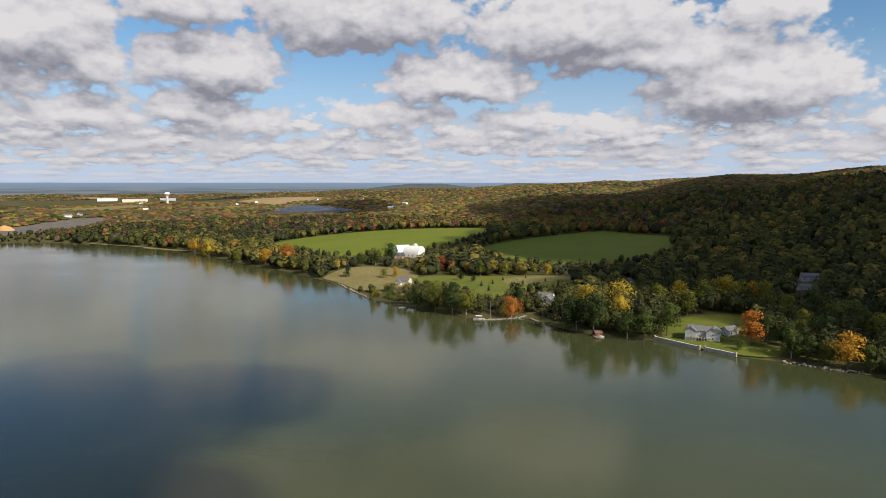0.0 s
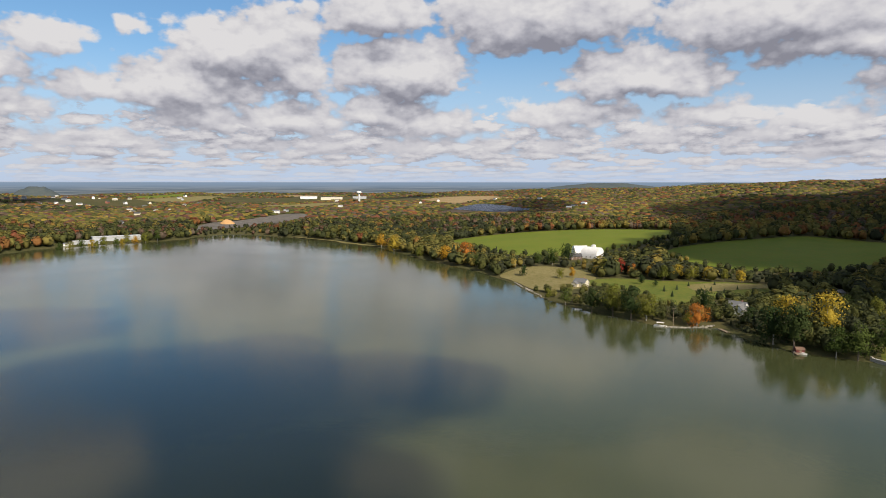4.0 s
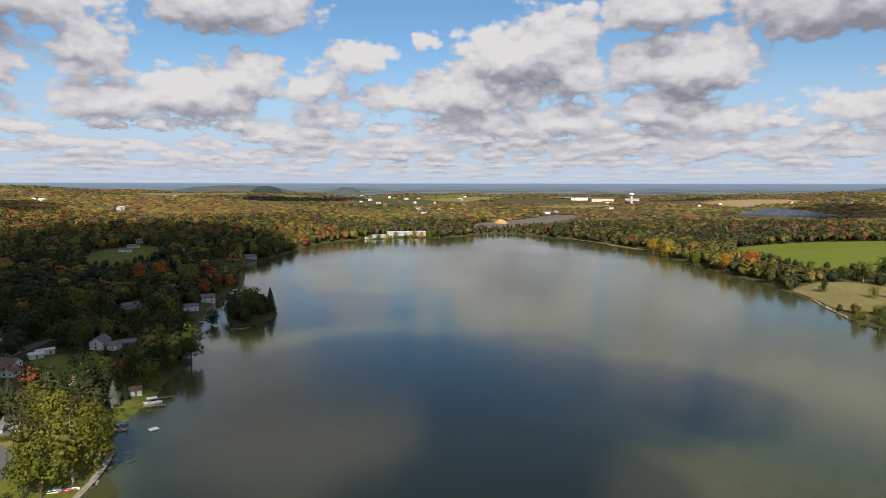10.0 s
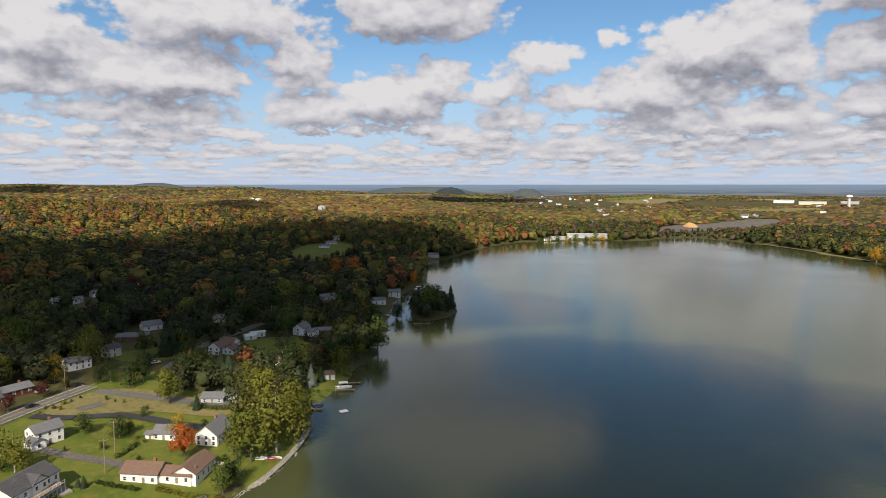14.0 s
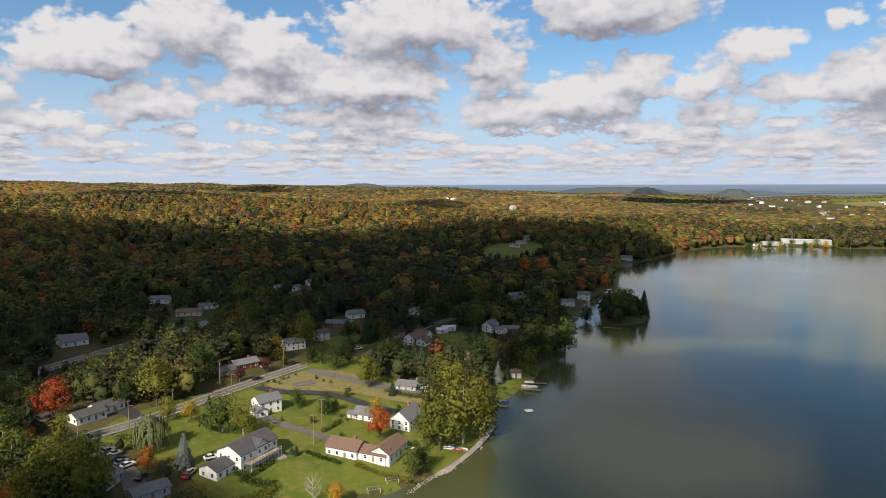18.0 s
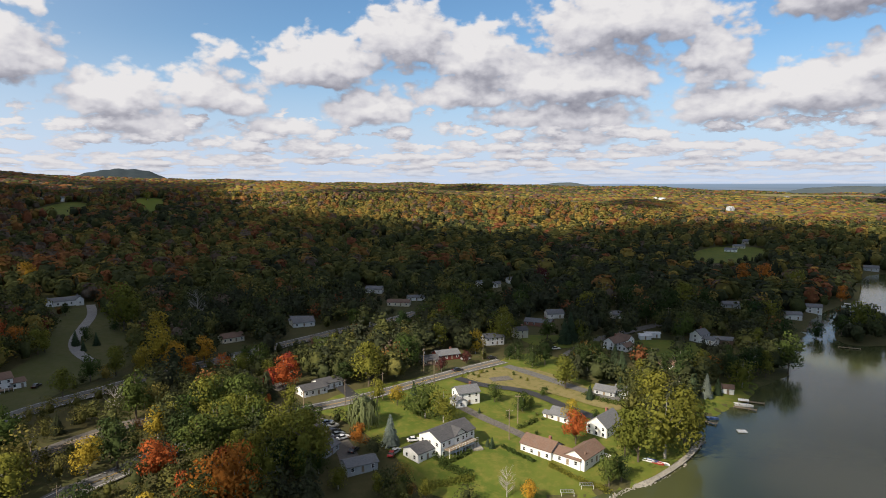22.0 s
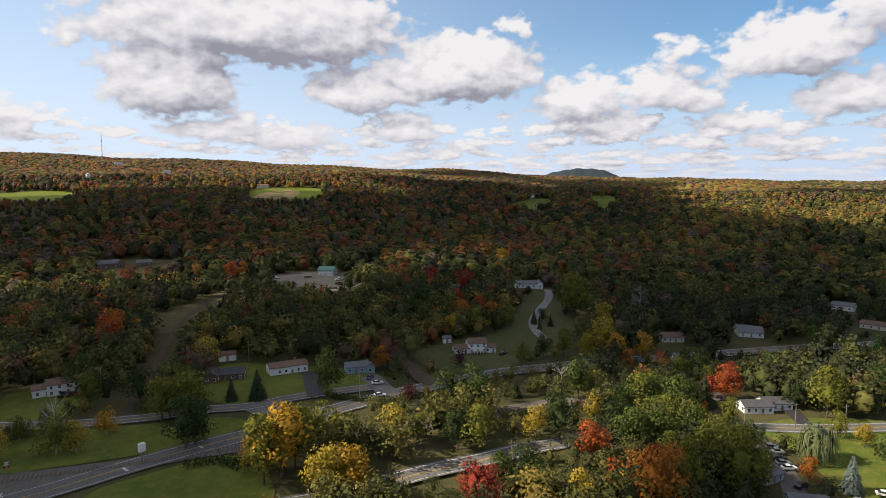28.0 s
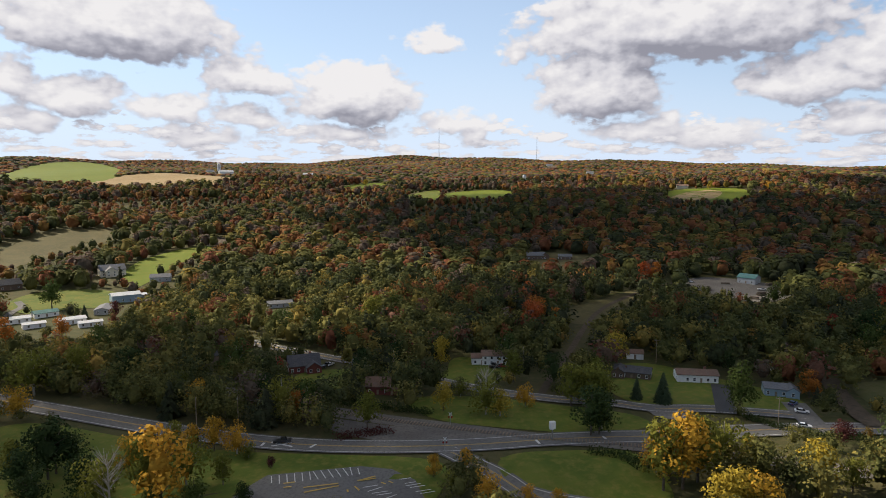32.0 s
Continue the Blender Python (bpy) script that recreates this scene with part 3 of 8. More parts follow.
def road(name, pts, width, mat, label, lift=0.30, edge=True, middle=True, clear=2.5, wide_open=False):
    ob = tagged(new(name, ribbon_mesh(name, pts, width, mat, lift)), label, "road", kind="structure")
    if edge:
        for side in (-1, 1):
            share("edge_line", ribbon_mesh("edge_line", pts, 0.22, PAINT, lift + 0.03, side * (width / 2 - 0.9)), ob, None, "white edge line")
    if middle:
        for side in (-1, 1):
            share("centre_line", ribbon_mesh("centre_line", pts, 0.18, YELLOW, lift + 0.03, side * 0.2), ob, None, "yellow centre line")
    TAKEN.append(("line", smooth_line(list(pts), False, 1), width / 2 + clear, wide_open))
    return ob


# ---- fields, lawns, roads ----
def sloping(pts, reach=0.91):
    """A hill field whose lower edge lies further down the slope."""
    mid = sum(math.hypot(*q) for q in pts) / len(pts)
    return [(x * reach, y * reach) if math.hypot(x, y) < mid else (x, y) for x, y in pts]


draped("field_1", [(-247, 873), (-193, 973), (-77, 1035), (15, 1081), (83, 973), (50, 854), (-9, 753), (-52, 696), (-98, 672), (-175, 746)], CROP, 0.25, "bright green crop field behind the lakeside barn", "field", 14)
draped("field_2", [(34, 751), (133, 856), (247, 943), (293, 796), (250, 686), (161, 612), (97, 620), (58, 678)], CROP, 0.25, "green crop field at the foot of the hill", "field", 14)
draped("meadow", [(-39, 523), (-12, 562), (37, 551), (87, 555), (120, 545), (108, 514), (72, 486), (43, 448), (25, 449), (7, 508)], LAWN, 0.25, "mown meadow with rows of young conifers", "meadow", 8)
draped("lakeside_lawn", [(-114, 571), (-80, 622), (-23, 592), (-20, 509), (-41, 492), (-63, 491), (-89, 542)], DRYGRASS, 0.22, "dry lawn round the lakeside house", "lawn", 8)
draped("dry_meadow", [(47, 544), (111, 549), (122, 536), (81, 517), (52, 498)], DRYGRASS, 0.45, "strip of dry weeds beside the meadow", "meadow", 8)
draped("lawn_1", [(115, 343), (143, 384), (189, 386), (180, 358), (157, 331), (171, 319), (164, 302), (146, 308), (134, 320)], LAWN, 0.22, "lakeside lawn round a grey house", "lawn", 6)
draped("village_lawn", [(-219, -49), (-239, -43), (-253, -22), (-288, 29), (-272, 51), (-242, 69), (-215, 64), (-203, 83), (-181, 63), (-174, 53), (-166, 41), (-161, 15), (-165, -8), (-185, -15), (-214, -36)], LAWN, 0.22, "sunlit lawns between lakeside houses", "lawn", 6)
draped("dry_lawn", [(-263, 4), (-281, 28), (-269, 46), (-236, 66), (-223, 62), (-248, 38), (-251, 16)], DRYGRASS, 0.45, "dry mown lawn beside a black driveway", "lawn", 6)
draped("hamlet_lawn_1", [(-269, 17), (-298, 29), (-300, 46), (-284, 59), (-267, 51)], LAWN, 0.30, "shaded lawn behind the street", "lawn", 6, wide_open=False)
draped("hamlet_lawn_2", [(-334, 33), (-336, 64), (-317, 72), (-305, 47)], LAWN, 0.22, "shaded lawn between houses", "lawn", 6, wide_open=False)
draped("hamlet_lawn_3", [(-320, 87), (-329, 107), (-325, 132), (-303, 123), (-292, 95)], LAWN, 0.22, "shaded lawn behind a white house", "lawn", 6, wide_open=False)
draped("hamlet_lawn_4", [(-241, 93), (-264, 114), (-269, 134), (-250, 124), (-229, 100), (-217, 88)], LAWN, 0.22, "shaded lakeside lawn with docks", "lawn", 5, wide_open=False)
draped("clearing_1", [(-660, 246), (-735, 314), (-722, 357), (-637, 325), (-601, 267), (-609, 239)], LAWN, 0.25, "green clearing with three houses", "lawn", 10)
draped("clearing_2", [(-607, 52), (-610, 62), (-572, 63), (-563, 52)], LAWN, 0.25, "small hillside clearing", "lawn", 10)
draped("lawn_2", [(-253, -177), (-284, -185), (-338, -210), (-368, -226), (-383, -215), (-345, -182), (-288, -144), (-267, -136), (-238, -145), (-210, -144), (-195, -156), (-203, -180), (-213, -191), (-237, -187)], DULL, 0.22, "shaded grass slope below the hillside house", "lawn", 7)
draped("lawn_4", [(-118, -210), (-134, -236), (-154, -235), (-169, -205), (-182, -185), (-174, -168), (-146, -177), (-122, -191)], LAWN, 0.22, "roadside lawn in front of ranch houses", "lawn", 6)
draped("verge_1", [(-86, -203), (-106, -195), (-118, -182), (-117, -174), (-104, -175), (-83, -183), (-69, -194), (-64, -206)], LAWN, 0.20, "roadside verge between two roads", "verge", 6)
draped("verge_2", [(-56, -166), (-70, -167), (-86, -160), (-100, -151), (-99, -137), (-92, -130)], LAWN, 0.20, "green verge at the road junction", "verge", 6)
draped("lawn_5", [(-74, -267), (-86, -263), (-95, -251), (-92, -235), (-75, -237), (-66, -240)], LAWN, 0.22, "lawn in front of a white house", "lawn", 6)
draped("yard", [(-268, -385), (-304, -392), (-332, -348), (-316, -325), (-276, -311), (-268, -346)], GRAVEL, 0.25, "gravel work yard with piles of timber", "yard", 8)
draped("clearing_3", [(-199, -503), (-224, -535), (-256, -514), (-272, -482), (-240, -441), (-200, -444)], SCRUB, 0.25, "rough clearing on the wooded slope", "clearing", 10, wide_open=False)
draped("clearing_4", [(-149, -314), (-169, -340), (-192, -349), (-238, -377), (-238, -366), (-202, -332), (-171, -308), (-155, -297)], SCRUB, 0.25, "overgrown clearing beside a dirt track", "clearing", 8)
draped("hill_field_1", sloping([(-616, -931), (-688, -913), (-727, -841), (-668, -801), (-595, -847)], 0.91), CROP, 0.4, "sunlit green field on the hill", "field", 20)
draped("hill_field_2", sloping([(-861, -607), (-977, -592), (-1001, -554), (-942, -548), (-850, -577)], 0.87), LAWN, 0.4, "hill pasture beside farm houses", "field", 20)
draped("hill_field_3", sloping([(-1058, -528), (-1107, -513), (-1079, -468), (-995, -466)], 0.87), CROP, 0.4, "bright green hill pasture", "field", 20)
draped("lawn_6", [(153, -418), (153, -453), (128, -466), (102, -458), (85, -430), (91, -407), (115, -407), (131, -393)], LAWN, 0.25, "sunlit lawn between homes", "lawn", 8)
draped("pasture_1", [(101, -475), (112, -551), (90, -619), (59, -652), (53, -623), (78, -534), (88, -456)], CROP, 0.25, "green pasture between woods", "pasture", 9)
draped("pasture_2", [(228, -565), (228, -713), (204, -755), (138, -743), (135, -708), (161, -664), (187, -581), (194, -495)], SCRUB, 0.25, "tan overgrown pasture on the slope", "pasture", 12)
draped("ploughed_field", [(74, -666), (62, -698), (36, -700), (32, -668), (48, -640)], SOIL, 0.25, "bare brown ploughed plot", "field", 9)
draped("hill_field_4", sloping([(581, -1521), (555, -1769), (427, -1987), (307, -1558), (354, -1369), (435, -1270)]), CROP, 0.5, "green field on the far hill", "field", 25)
draped("hill_field_5", sloping([(351, -1278), (306, -1416), (198, -1573), (64, -1594), (58, -1301), (152, -1275), (247, -1201)]), STUBBLE, 0.5, "tan stubble field on the far hill", "field", 25)
draped("hill_field_8", sloping([(-252, -1100), (-327, -1140), (-427, -1086), (-400, -1043), (-281, -1033)], 0.91), CROP, 0.4, "sunlit pasture below the hill farms", "field", 20)
draped("hill_field_9", sloping([(-592, -895), (-660, -909), (-691, -854), (-624, -829)], 0.91), STUBBLE, 0.4, "pale stubble strip below the hill farms", "field", 20)
draped("hill_field_10", sloping([(-80, -1204), (-177, -1300), (-243, -1283), (-173, -1199)], 0.91), CROP, 0.4, "green strip of pasture on the hill", "field", 20)
draped("hill_field_7", sloping([(-198, -1097), (-290, -1186), (-309, -1155), (-265, -1062), (-216, -1043)], 0.91), LAWN, 0.4, "green field above the woods", "field", 20)
draped("lawn_7", [(27, -279), (12, -294), (-4, -279), (-2, -267), (13, -258)], LAWN, 0.22, "lawn with a low stone edging", "lawn", 6, wide_open=False)
draped("lawn_8", [(-5, -257), (-16, -264), (-36, -259), (-37, -246), (-23, -236), (-10, -240)], LAWN, 0.22, "lawn between two red barns", "lawn", 6, wide_open=False)
draped("lawn_9", [(-63, -248), (-85, -257), (-96, -250), (-91, -234), (-74, -223), (-64, -233)], LAWN, 0.22, "lawn in front of a white split-level house", "lawn", 6)
draped("verge_3", [(-42, -223), (-70, -218), (-97, -199), (-119, -184), (-114, -173), (-93, -175), (-71, -186), (-48, -199)], LAWN, 0.20, "verge between the street and the railway", "verge", 6)
draped("park_lawn", [(93, -223), (77, -231), (49, -211), (18, -192), (-11, -182), (-45, -171), (-45, -159), (-33, -145), (12, -153), (70, -164)], LAWN, 0.18, "shaded park lawn with scattered trees", "lawn", 6)
draped("verge_4", [(-57, -161), (-65, -169), (-82, -166), (-103, -161), (-96, -144), (-84, -138), (-62, -145)], LAWN, 0.18, "green verge at the road junction", "verge", 6)
draped("car_park", [(13, -161), (3, -172), (-22, -171), (-30, -167), (-35, -160), (-36, -149)], ASPHALT, 0.32, "grey asphalt car park with painted bays", "car park", 6, smooth=0)
draped("far_field_1", [(-422, 1354), (-397, 1621), (-342, 1666), (-210, 1587), (-266, 1456)], SOIL, 0.5, "fallow field round the solar panels", "field", 20)
draped("bare_ground", [(-712, 916), (-771, 1047), (-721, 1097), (-715, 1175), (-698, 1295), (-649, 1256), (-632, 1040), (-660, 948)], GRAVEL, 0.4, "bare gravel ground at the head of the lake", "yard", 14)



def far_fields():
    """Open farmland between the woods of the plain."""
    rng = random.Random(5)
    for k in range(16):
        az, r = rng.uniform(9, 62), 1700 * (2.6 ** rng.random())
        cx, cy = bearing(az, r)
        a, b, turn = rng.uniform(90, 230), rng.uniform(60, 140), rng.uniform(0, 3.14)
        pts = []
        for u, v in ((-1, -1), (0, -1.1), (1, -0.9), (1.1, 0.1), (0.9, 1), (0, 0.9), (-1, 1), (-1.1, 0)):
            px, py = u * a * rng.uniform(0.85, 1.15), v * b * rng.uniform(0.85, 1.15)
            pts.append((cx + px * COS(turn) - py * SIN(turn), cy + px * SIN(turn) + py * COS(turn)))
        mat, what = ((STUBBLE, "tan stubble"), (CROP, "green crop"), (DRYGRASS, "pale dry grass"), (SOIL, "bare brown soil"))[k % 4]
        draped("far_plot", pts, mat, 1.0, "distant field of %s on the plain" % what, "field", 60, 0.0, 0)


far_fields()

HIGHWAY = [(109, -263), (91, -251), (62, -231), (33, -211), (7, -196), (-11, -188), (-34, -181), (-60, -176), (-78, -175), (-110, -169), (-108, -168), (-126, -166), (-146, -163), (-168, -158), (-191, -151), (-220, -140), (-251, -125), (-258, -119), (-307, -79), (-346, -50), (-363, -32), (-384, -18)]
road("highway", HIGHWAY, 9.8, ASPHALT, "two-lane asphalt highway with white edge lines", wide_open=True)
LAKE_STREET = [(-48, -175), (-54, -163), (-59, -153), (-62, -145), (-111, -119), (-128, -113), (-148, -102), (-174, -88), (-177, -89), (-197, -74), (-220, -53), (-230, -38), (-247, -18), (-269, 5), (-286, 25)]
road("lake_street", LAKE_STREET, 7.8, ASPHALT, "two-lane asphalt lakeside street with yellow centre lines")
TAKEN.append(("line", [(-130, -112), (-148, -102), (-174, -88)], 4.0, True))
BACK_STREET = [(29, -335), (5, -306), (-28, -275), (-48, -254), (-73, -223), (-99, -204), (-102, -203), (-115, -197), (-125, -187), (-138, -185), (-154, -177), (-170, -168)]
road("back_street", BACK_STREET, 7.5, ASPHALT, "residential asphalt street along the wood's edge")
road("street_link", [(-126, -190), (-125, -178), (-131, -178)], 8.0, ASPHALT, "short asphalt link at the junction", 0.33, False, False)
road("railway_bed", [(23, -249), (-15, -217), (-33, -204), (-52, -192), (-68, -182), (-79, -175), (-96, -168), (-105, -162), (-127, -150), (-153, -131), (-174, -119), (-197, -111), (-208, -102), (-205, -101), (-230, -77), (-248, -64)], 8.0, GRAVEL, "grey ballast of a single railway track", 0.26, False, False, 1.0)
TAKEN.append(("line", [(-174, -119), (-197, -111), (-208, -102)], 4.0, True))
draped("gravel_apron", [(-13, -212), (-33, -199), (-53, -188), (-65, -180), (-61, -177), (-34, -184), (-20, -194), (-13, -204)], GRAVEL, 0.22, "grey gravel ground beside the railway", "yard", 6)
road("driveway_1", [(-384, -218), (-360, -203), (-330, -192), (-304, -182), (-285, -170), (-272, -155)], 5.0, LANE, "curved grey driveway up to a white house", 0.5, False, False, 2.5, True)
road("dirt_track", [(-94, -212), (-106, -229), (-131, -262), (-152, -292), (-180, -327), (-213, -353), (-247, -373), (-281, -386)], 3.0, SOIL, "brown dirt track climbing through the woods", 0.5, False, False, 3.2, True)
road("driveway_2", [(-259, 4), (-251, 13), (-248, 27), (-242, 35), (-229, 44), (-218, 54)], 4.5, TAR, "fresh black asphalt driveway", 0.55, False, False, 0.5)
road("driveway_3", [(-231, 2), (-216, 13), (-205, 24), (-190, 33)], 4.0, GRAVEL, "pale gravel lane to the brown-roofed house", 0.3, False, False, 0.5)
road("driveway_4", [(-278, 26), (-264, 40), (-245, 56), (-238, 66)], 5.0, ASPHALT, "old asphalt lane behind the dry lawn", 0.55, False, False, 0.5)
road("driveway_5", [(-217, -49), (-204, -39), (-189, -31), (-178, -28)], 6.0, GRAVEL, "gravel parking strip beside the trees", 0.3, False, False, 0.5)
road("hamlet_street", [(-296, 56), (-325, 74), (-346, 102), (-368, 129), (-392, 147)], 6.0, ASPHALT, "narrow asphalt street between the houses", 0.3, False, False, 1.0)
road("driveway_6", [(-163, -202), (-146, -177)], 6.5, TAR, "black driveway of the white ranch house", 0.4, False, False, 0.5)
road("driveway_7", [(-175, -179), (-168, -165), (-165, -159)], 8.0, ASPHALT, "asphalt driveway with parked cars", 0.4, False, False, 0.5)
road("driveway_8", [(-208, -197), (-197, -181), (-186, -162), (-184, -154)], 7.0, SOIL, "dark earth lane into the woods", 0.6, False, False, 0.5, True)
road("driveway_9", [(138, -375), (143, -405), (140, -416), (149, -432)], 4.0, ASPHALT, "pale driveway loop on the lawn", 0.4, False, False, 0.5)
road("driveway_10", [(-248, -43), (-236, -36)], 5.0, TAR, "black driveway of a low house", 0.4, False, False, 0.5)
road("shore_path", [(-494, 893), (-403, 851), (-311, 790)], 4.0, DRYGRASS, "pale path along the far shore", 0.5, False, False, 2.0)

# ---- woodland ----
RNG = np.random.default_rng(7)


def crown_cards(rng, lobes, cards, card, flat=0.8, wide=0.34, base=0.28, tall=1.0):
    """Leaf clumps of one broad crown, for a tree one metre high: many small bent leaves on uneven lobes."""
    v, f, out = [], [], []
    centres = []
    for k in range(lobes):
        a = rng.uniform(0, 2 * math.pi)
        h = rng.uniform(0.0, 1.0)
        reach = wide * 0.72 * math.sqrt(max(0.05, 1 - (2 * h - 0.75) ** 2 / 1.6)) * rng.uniform(0.45, 1.0)
        z = base + 0.1 + (tall - base - 0.22) * h
        centres.append((reach * COS(a), reach * SIN(a), z, wide * rng.uniform(0.34, 0.52)))
    each = max(2, cards // lobes)
    for cx, cy, cz, cr in centres:
        d = rng.normal(size=(each, 3))
        d[:, 2] += 0.25
        d /= np.linalg.norm(d, axis=1)[:, None]
        for q in d:
            n = q + rng.normal(size=3) * 0.35
            n /= np.linalg.norm(n)
            out += [q * 0.9 + n * 0.3] * 4
            u = np.cross(n, rng.normal(size=3))
            u /= np.linalg.norm(u)
            w_ = np.cross(n, u)
            c = np.array([cx, cy, cz]) + q * cr * np.array([1, 1, flat]) * rng.uniform(0.8, 1.08)
            s = card * rng.uniform(0.7, 1.35)
            k = len(v)
            v += [c - u * s, c + w_ * s * 0.75, c + u * s * 1.1, c - w_ * s * 0.8]
            f.append((k + 3, k + 2, k + 1, k))
    v = np.array(v)
    return v, np.array(f), unit(np.array(out) + 0.35 * outward(v, wide, (base + tall) / 2))


def core(rng, wide, base, tall, sides=6):
    """A rough dark heart that closes the crown: a lumpy dome."""
    v, f = [], []
    for lv, (z, r) in enumerate(((base + 0.06, 0.55), (base + (tall - base) * 0.45, 0.82), (base + (tall - base) * 0.84, 0.56))):
        for k in range(sides):
            a = 2 * math.pi * (k + 0.5 * lv) / sides
            q = wide * r * rng.uniform(0.75, 1.1)
            v.append((q * COS(a), q * SIN(a), z + rng.uniform(-0.04, 0.04)))
    v.append((0, 0, tall * 0.95))
    for lv in range(2):
        for k in range(sides):
            a, b = lv * sides + k, lv * sides + (k + 1) % sides
            f += [(a, b, a + sides), (b, b + sides, a + sides)]
    for k in range(sides):
        f.append((2 * sides + k, 2 * sides + (k + 1) % sides, 3 * sides))
    v = np.array(v)
    return v, np.array(f), unit(outward(v, wide, (base + tall) / 2) + rng.normal(size=v.shape) * 0.38)


def pine_cards(rng, tiers, each, card):
    """Drooping sprays of a conifer, one metre high."""
    v, f = [], []
    for t in range(tiers):
        h = 0.08 + 0.9 * t / tiers
        r = 0.26 * (1 - h) ** 0.85 + 0.012
        for k in range(max(3, int(each * (1 - 0.6 * h)))):
            a = rng.uniform(0, 2 * math.pi)
            q = r * rng.uniform(0.75, 1.15)
            c = np.array([q * COS(a) * 0.6, q * SIN(a) * 0.6, h])
            out = np.array([COS(a), SIN(a), -0.35])
            side = np.array([-SIN(a), COS(a), 0])
            s = card * (1.25 - h)
            k0 = len(v)
            v += [c - side * s * 0.6 + np.array([0, 0, card * 0.5]), c + side * s * 0.6 + np.array([0, 0, card * 0.5]), c + out * q * 0.55 + side * s * 0.4, c + out * q * 0.55 - side * s * 0.4]
            f.append((k0 + 3, k0 + 2, k0 + 1, k0))
    v = np.array(v)
    return v, np.array(f), unit(v * np.array([1, 1, 0]) / 0.16 + np.array([0, 0, 0.7]))


def join_template(cards, heart):
    v = np.concatenate([cards[0], heart[0]])
    return v, cards[1], heart[1] + len(cards[0]), np.concatenate([cards[2], heart[2]])


def make_templates(rng, count, lobes, cards, card, pines, tiers, each, pcard, heart=0.56):
    out = []
    for k in range(count):
        wide, base = rng.uniform(0.40, 0.54), rng.uniform(0.10, 0.24)
        out.append(join_template(crown_cards(rng, lobes, cards, card, 0.85, wide, base), core(rng, wide * heart, base, 0.84 if heart > 0.5 else 0.74)))
    for k in range(pines):
        out.append(join_template(pine_cards(rng, tiers, each, pcard), core(rng, 0.11, 0.06, 0.93, 5)))
    return out


MID = make_templates(RNG, 7, 10, 130, 0.050, 3, 12, 11, 0.085)
NEAR = make_templates(RNG, 7, 14, 392, 0.031, 3, 20, 20, 0.06, 0.42)


def round_templates(rng, count, sides, cards, card, full=1.0):
    """Rounded crowns for the slopes: a lumpy dome with leaf clumps lying on it."""
    out = []
    for k in range(count):
        wide, base, tall = rng.uniform(0.44, 0.58), rng.uniform(0.04, 0.14), rng.uniform(0.88, 1.0)
        heart = core(rng, wide * full, base, tall * (0.5 + 0.5 * full), sides)
        v, f, way = [], [], []
        for q in range(cards):
            a, h = rng.uniform(0, 2 * math.pi), math.sqrt(rng.random()) * 1.45
            n = np.array([COS(a) * COS(h), SIN(a) * COS(h), SIN(h)])
            c = n * np.array([wide * 0.86, wide * 0.86, tall - 0.42]) + np.array([0, 0, 0.40])
            n = n + rng.normal(size=3) * 0.25
            n /= np.linalg.norm(n)
            u = np.cross(n, rng.normal(size=3))
            u /= np.linalg.norm(u)
            w_ = np.cross(n, u)
            s = card * rng.uniform(0.7, 1.3)
            k0 = len(v)
            v += [c - u * s, c + w_ * s * 0.8, c + u * s, c - w_ * s * 0.8]
            f.append((k0 + 3, k0 + 2, k0 + 1, k0))
            way += [n] * 4
        v = np.array(v)
        out.append(join_template((v, np.array(f), unit(np.array(way) * 0.5 + outward(v, wide, 0.40) + np.array([0, 0, 0.35]))), heart))
    return out


SLOPE = round_templates(RNG, 8, 7, 46, 0.088, 0.80) + make_templates(RNG, 0, 6, 15, 0.115, 1, 6, 6, 0.14)
FAR = round_templates(RNG, 9, 6, 20, 0.105, 0.84) + make_templates(RNG, 0, 6, 15, 0.115, 1, 5, 5, 0.15)


def dome_templates(rng, count):
    out = []
    for k in range(count):
        v, f, n = core(rng, rng.uniform(0.52, 0.70), 0.05, rng.uniform(0.85, 1.0), 4)
        out.append((v[4:], np.zeros((0, 4), int), f[8:] - 4, unit(n[4:] + np.array([0, 0, 0.7]))))
    return out


DOMES = dome_templates(RNG, 8)


def value_noise(x, y, size, seed):
    """Smooth random field, 0 to 1."""
    rng = np.random.default_rng(seed)
    g = rng.random((64, 64))
    u, v = x / size, y / size
    i, j = np.floor(u).astype(int), np.floor(v).astype(int)
    fu, fv = u - i, v - j
    fu, fv = fu * fu * (3 - 2 * fu), fv * fv * (3 - 2 * fv)
    at = lambda a, b: g[a % 64, b % 64]
    return (at(i, j) * (1 - fu) + at(i + 1, j) * fu) * (1 - fv) + (at(i, j + 1) * (1 - fu) + at(i + 1, j + 1) * fu) * fv


def free(x, y, margin=3.0, only_open=False):
    """Where woodland may grow; only_open: whether a place is outside all lawns, fields, roads and house lots."""
    ok = np.ones(len(x), bool) if only_open else lake_distance(x, y) > margin
    for kind, pts, clear, is_open in TAKEN:
        if only_open and not is_open:
            continue
        px, py = [p[0] for p in pts], [p[1] for p in pts]
        pad = clear + 2
        bx_ = ok & (x > min(px) - pad) & (x < max(px) + pad) & (y > min(py) - pad) & (y < max(py) + pad)
        if not bx_.any():
            continue
        bx, by = x[bx_], y[bx_]
        hit = inside(pts, bx, by) if kind == "poly" else line_distance(pts, bx, by) < clear
        ok[bx_] &= ~hit
    return ok


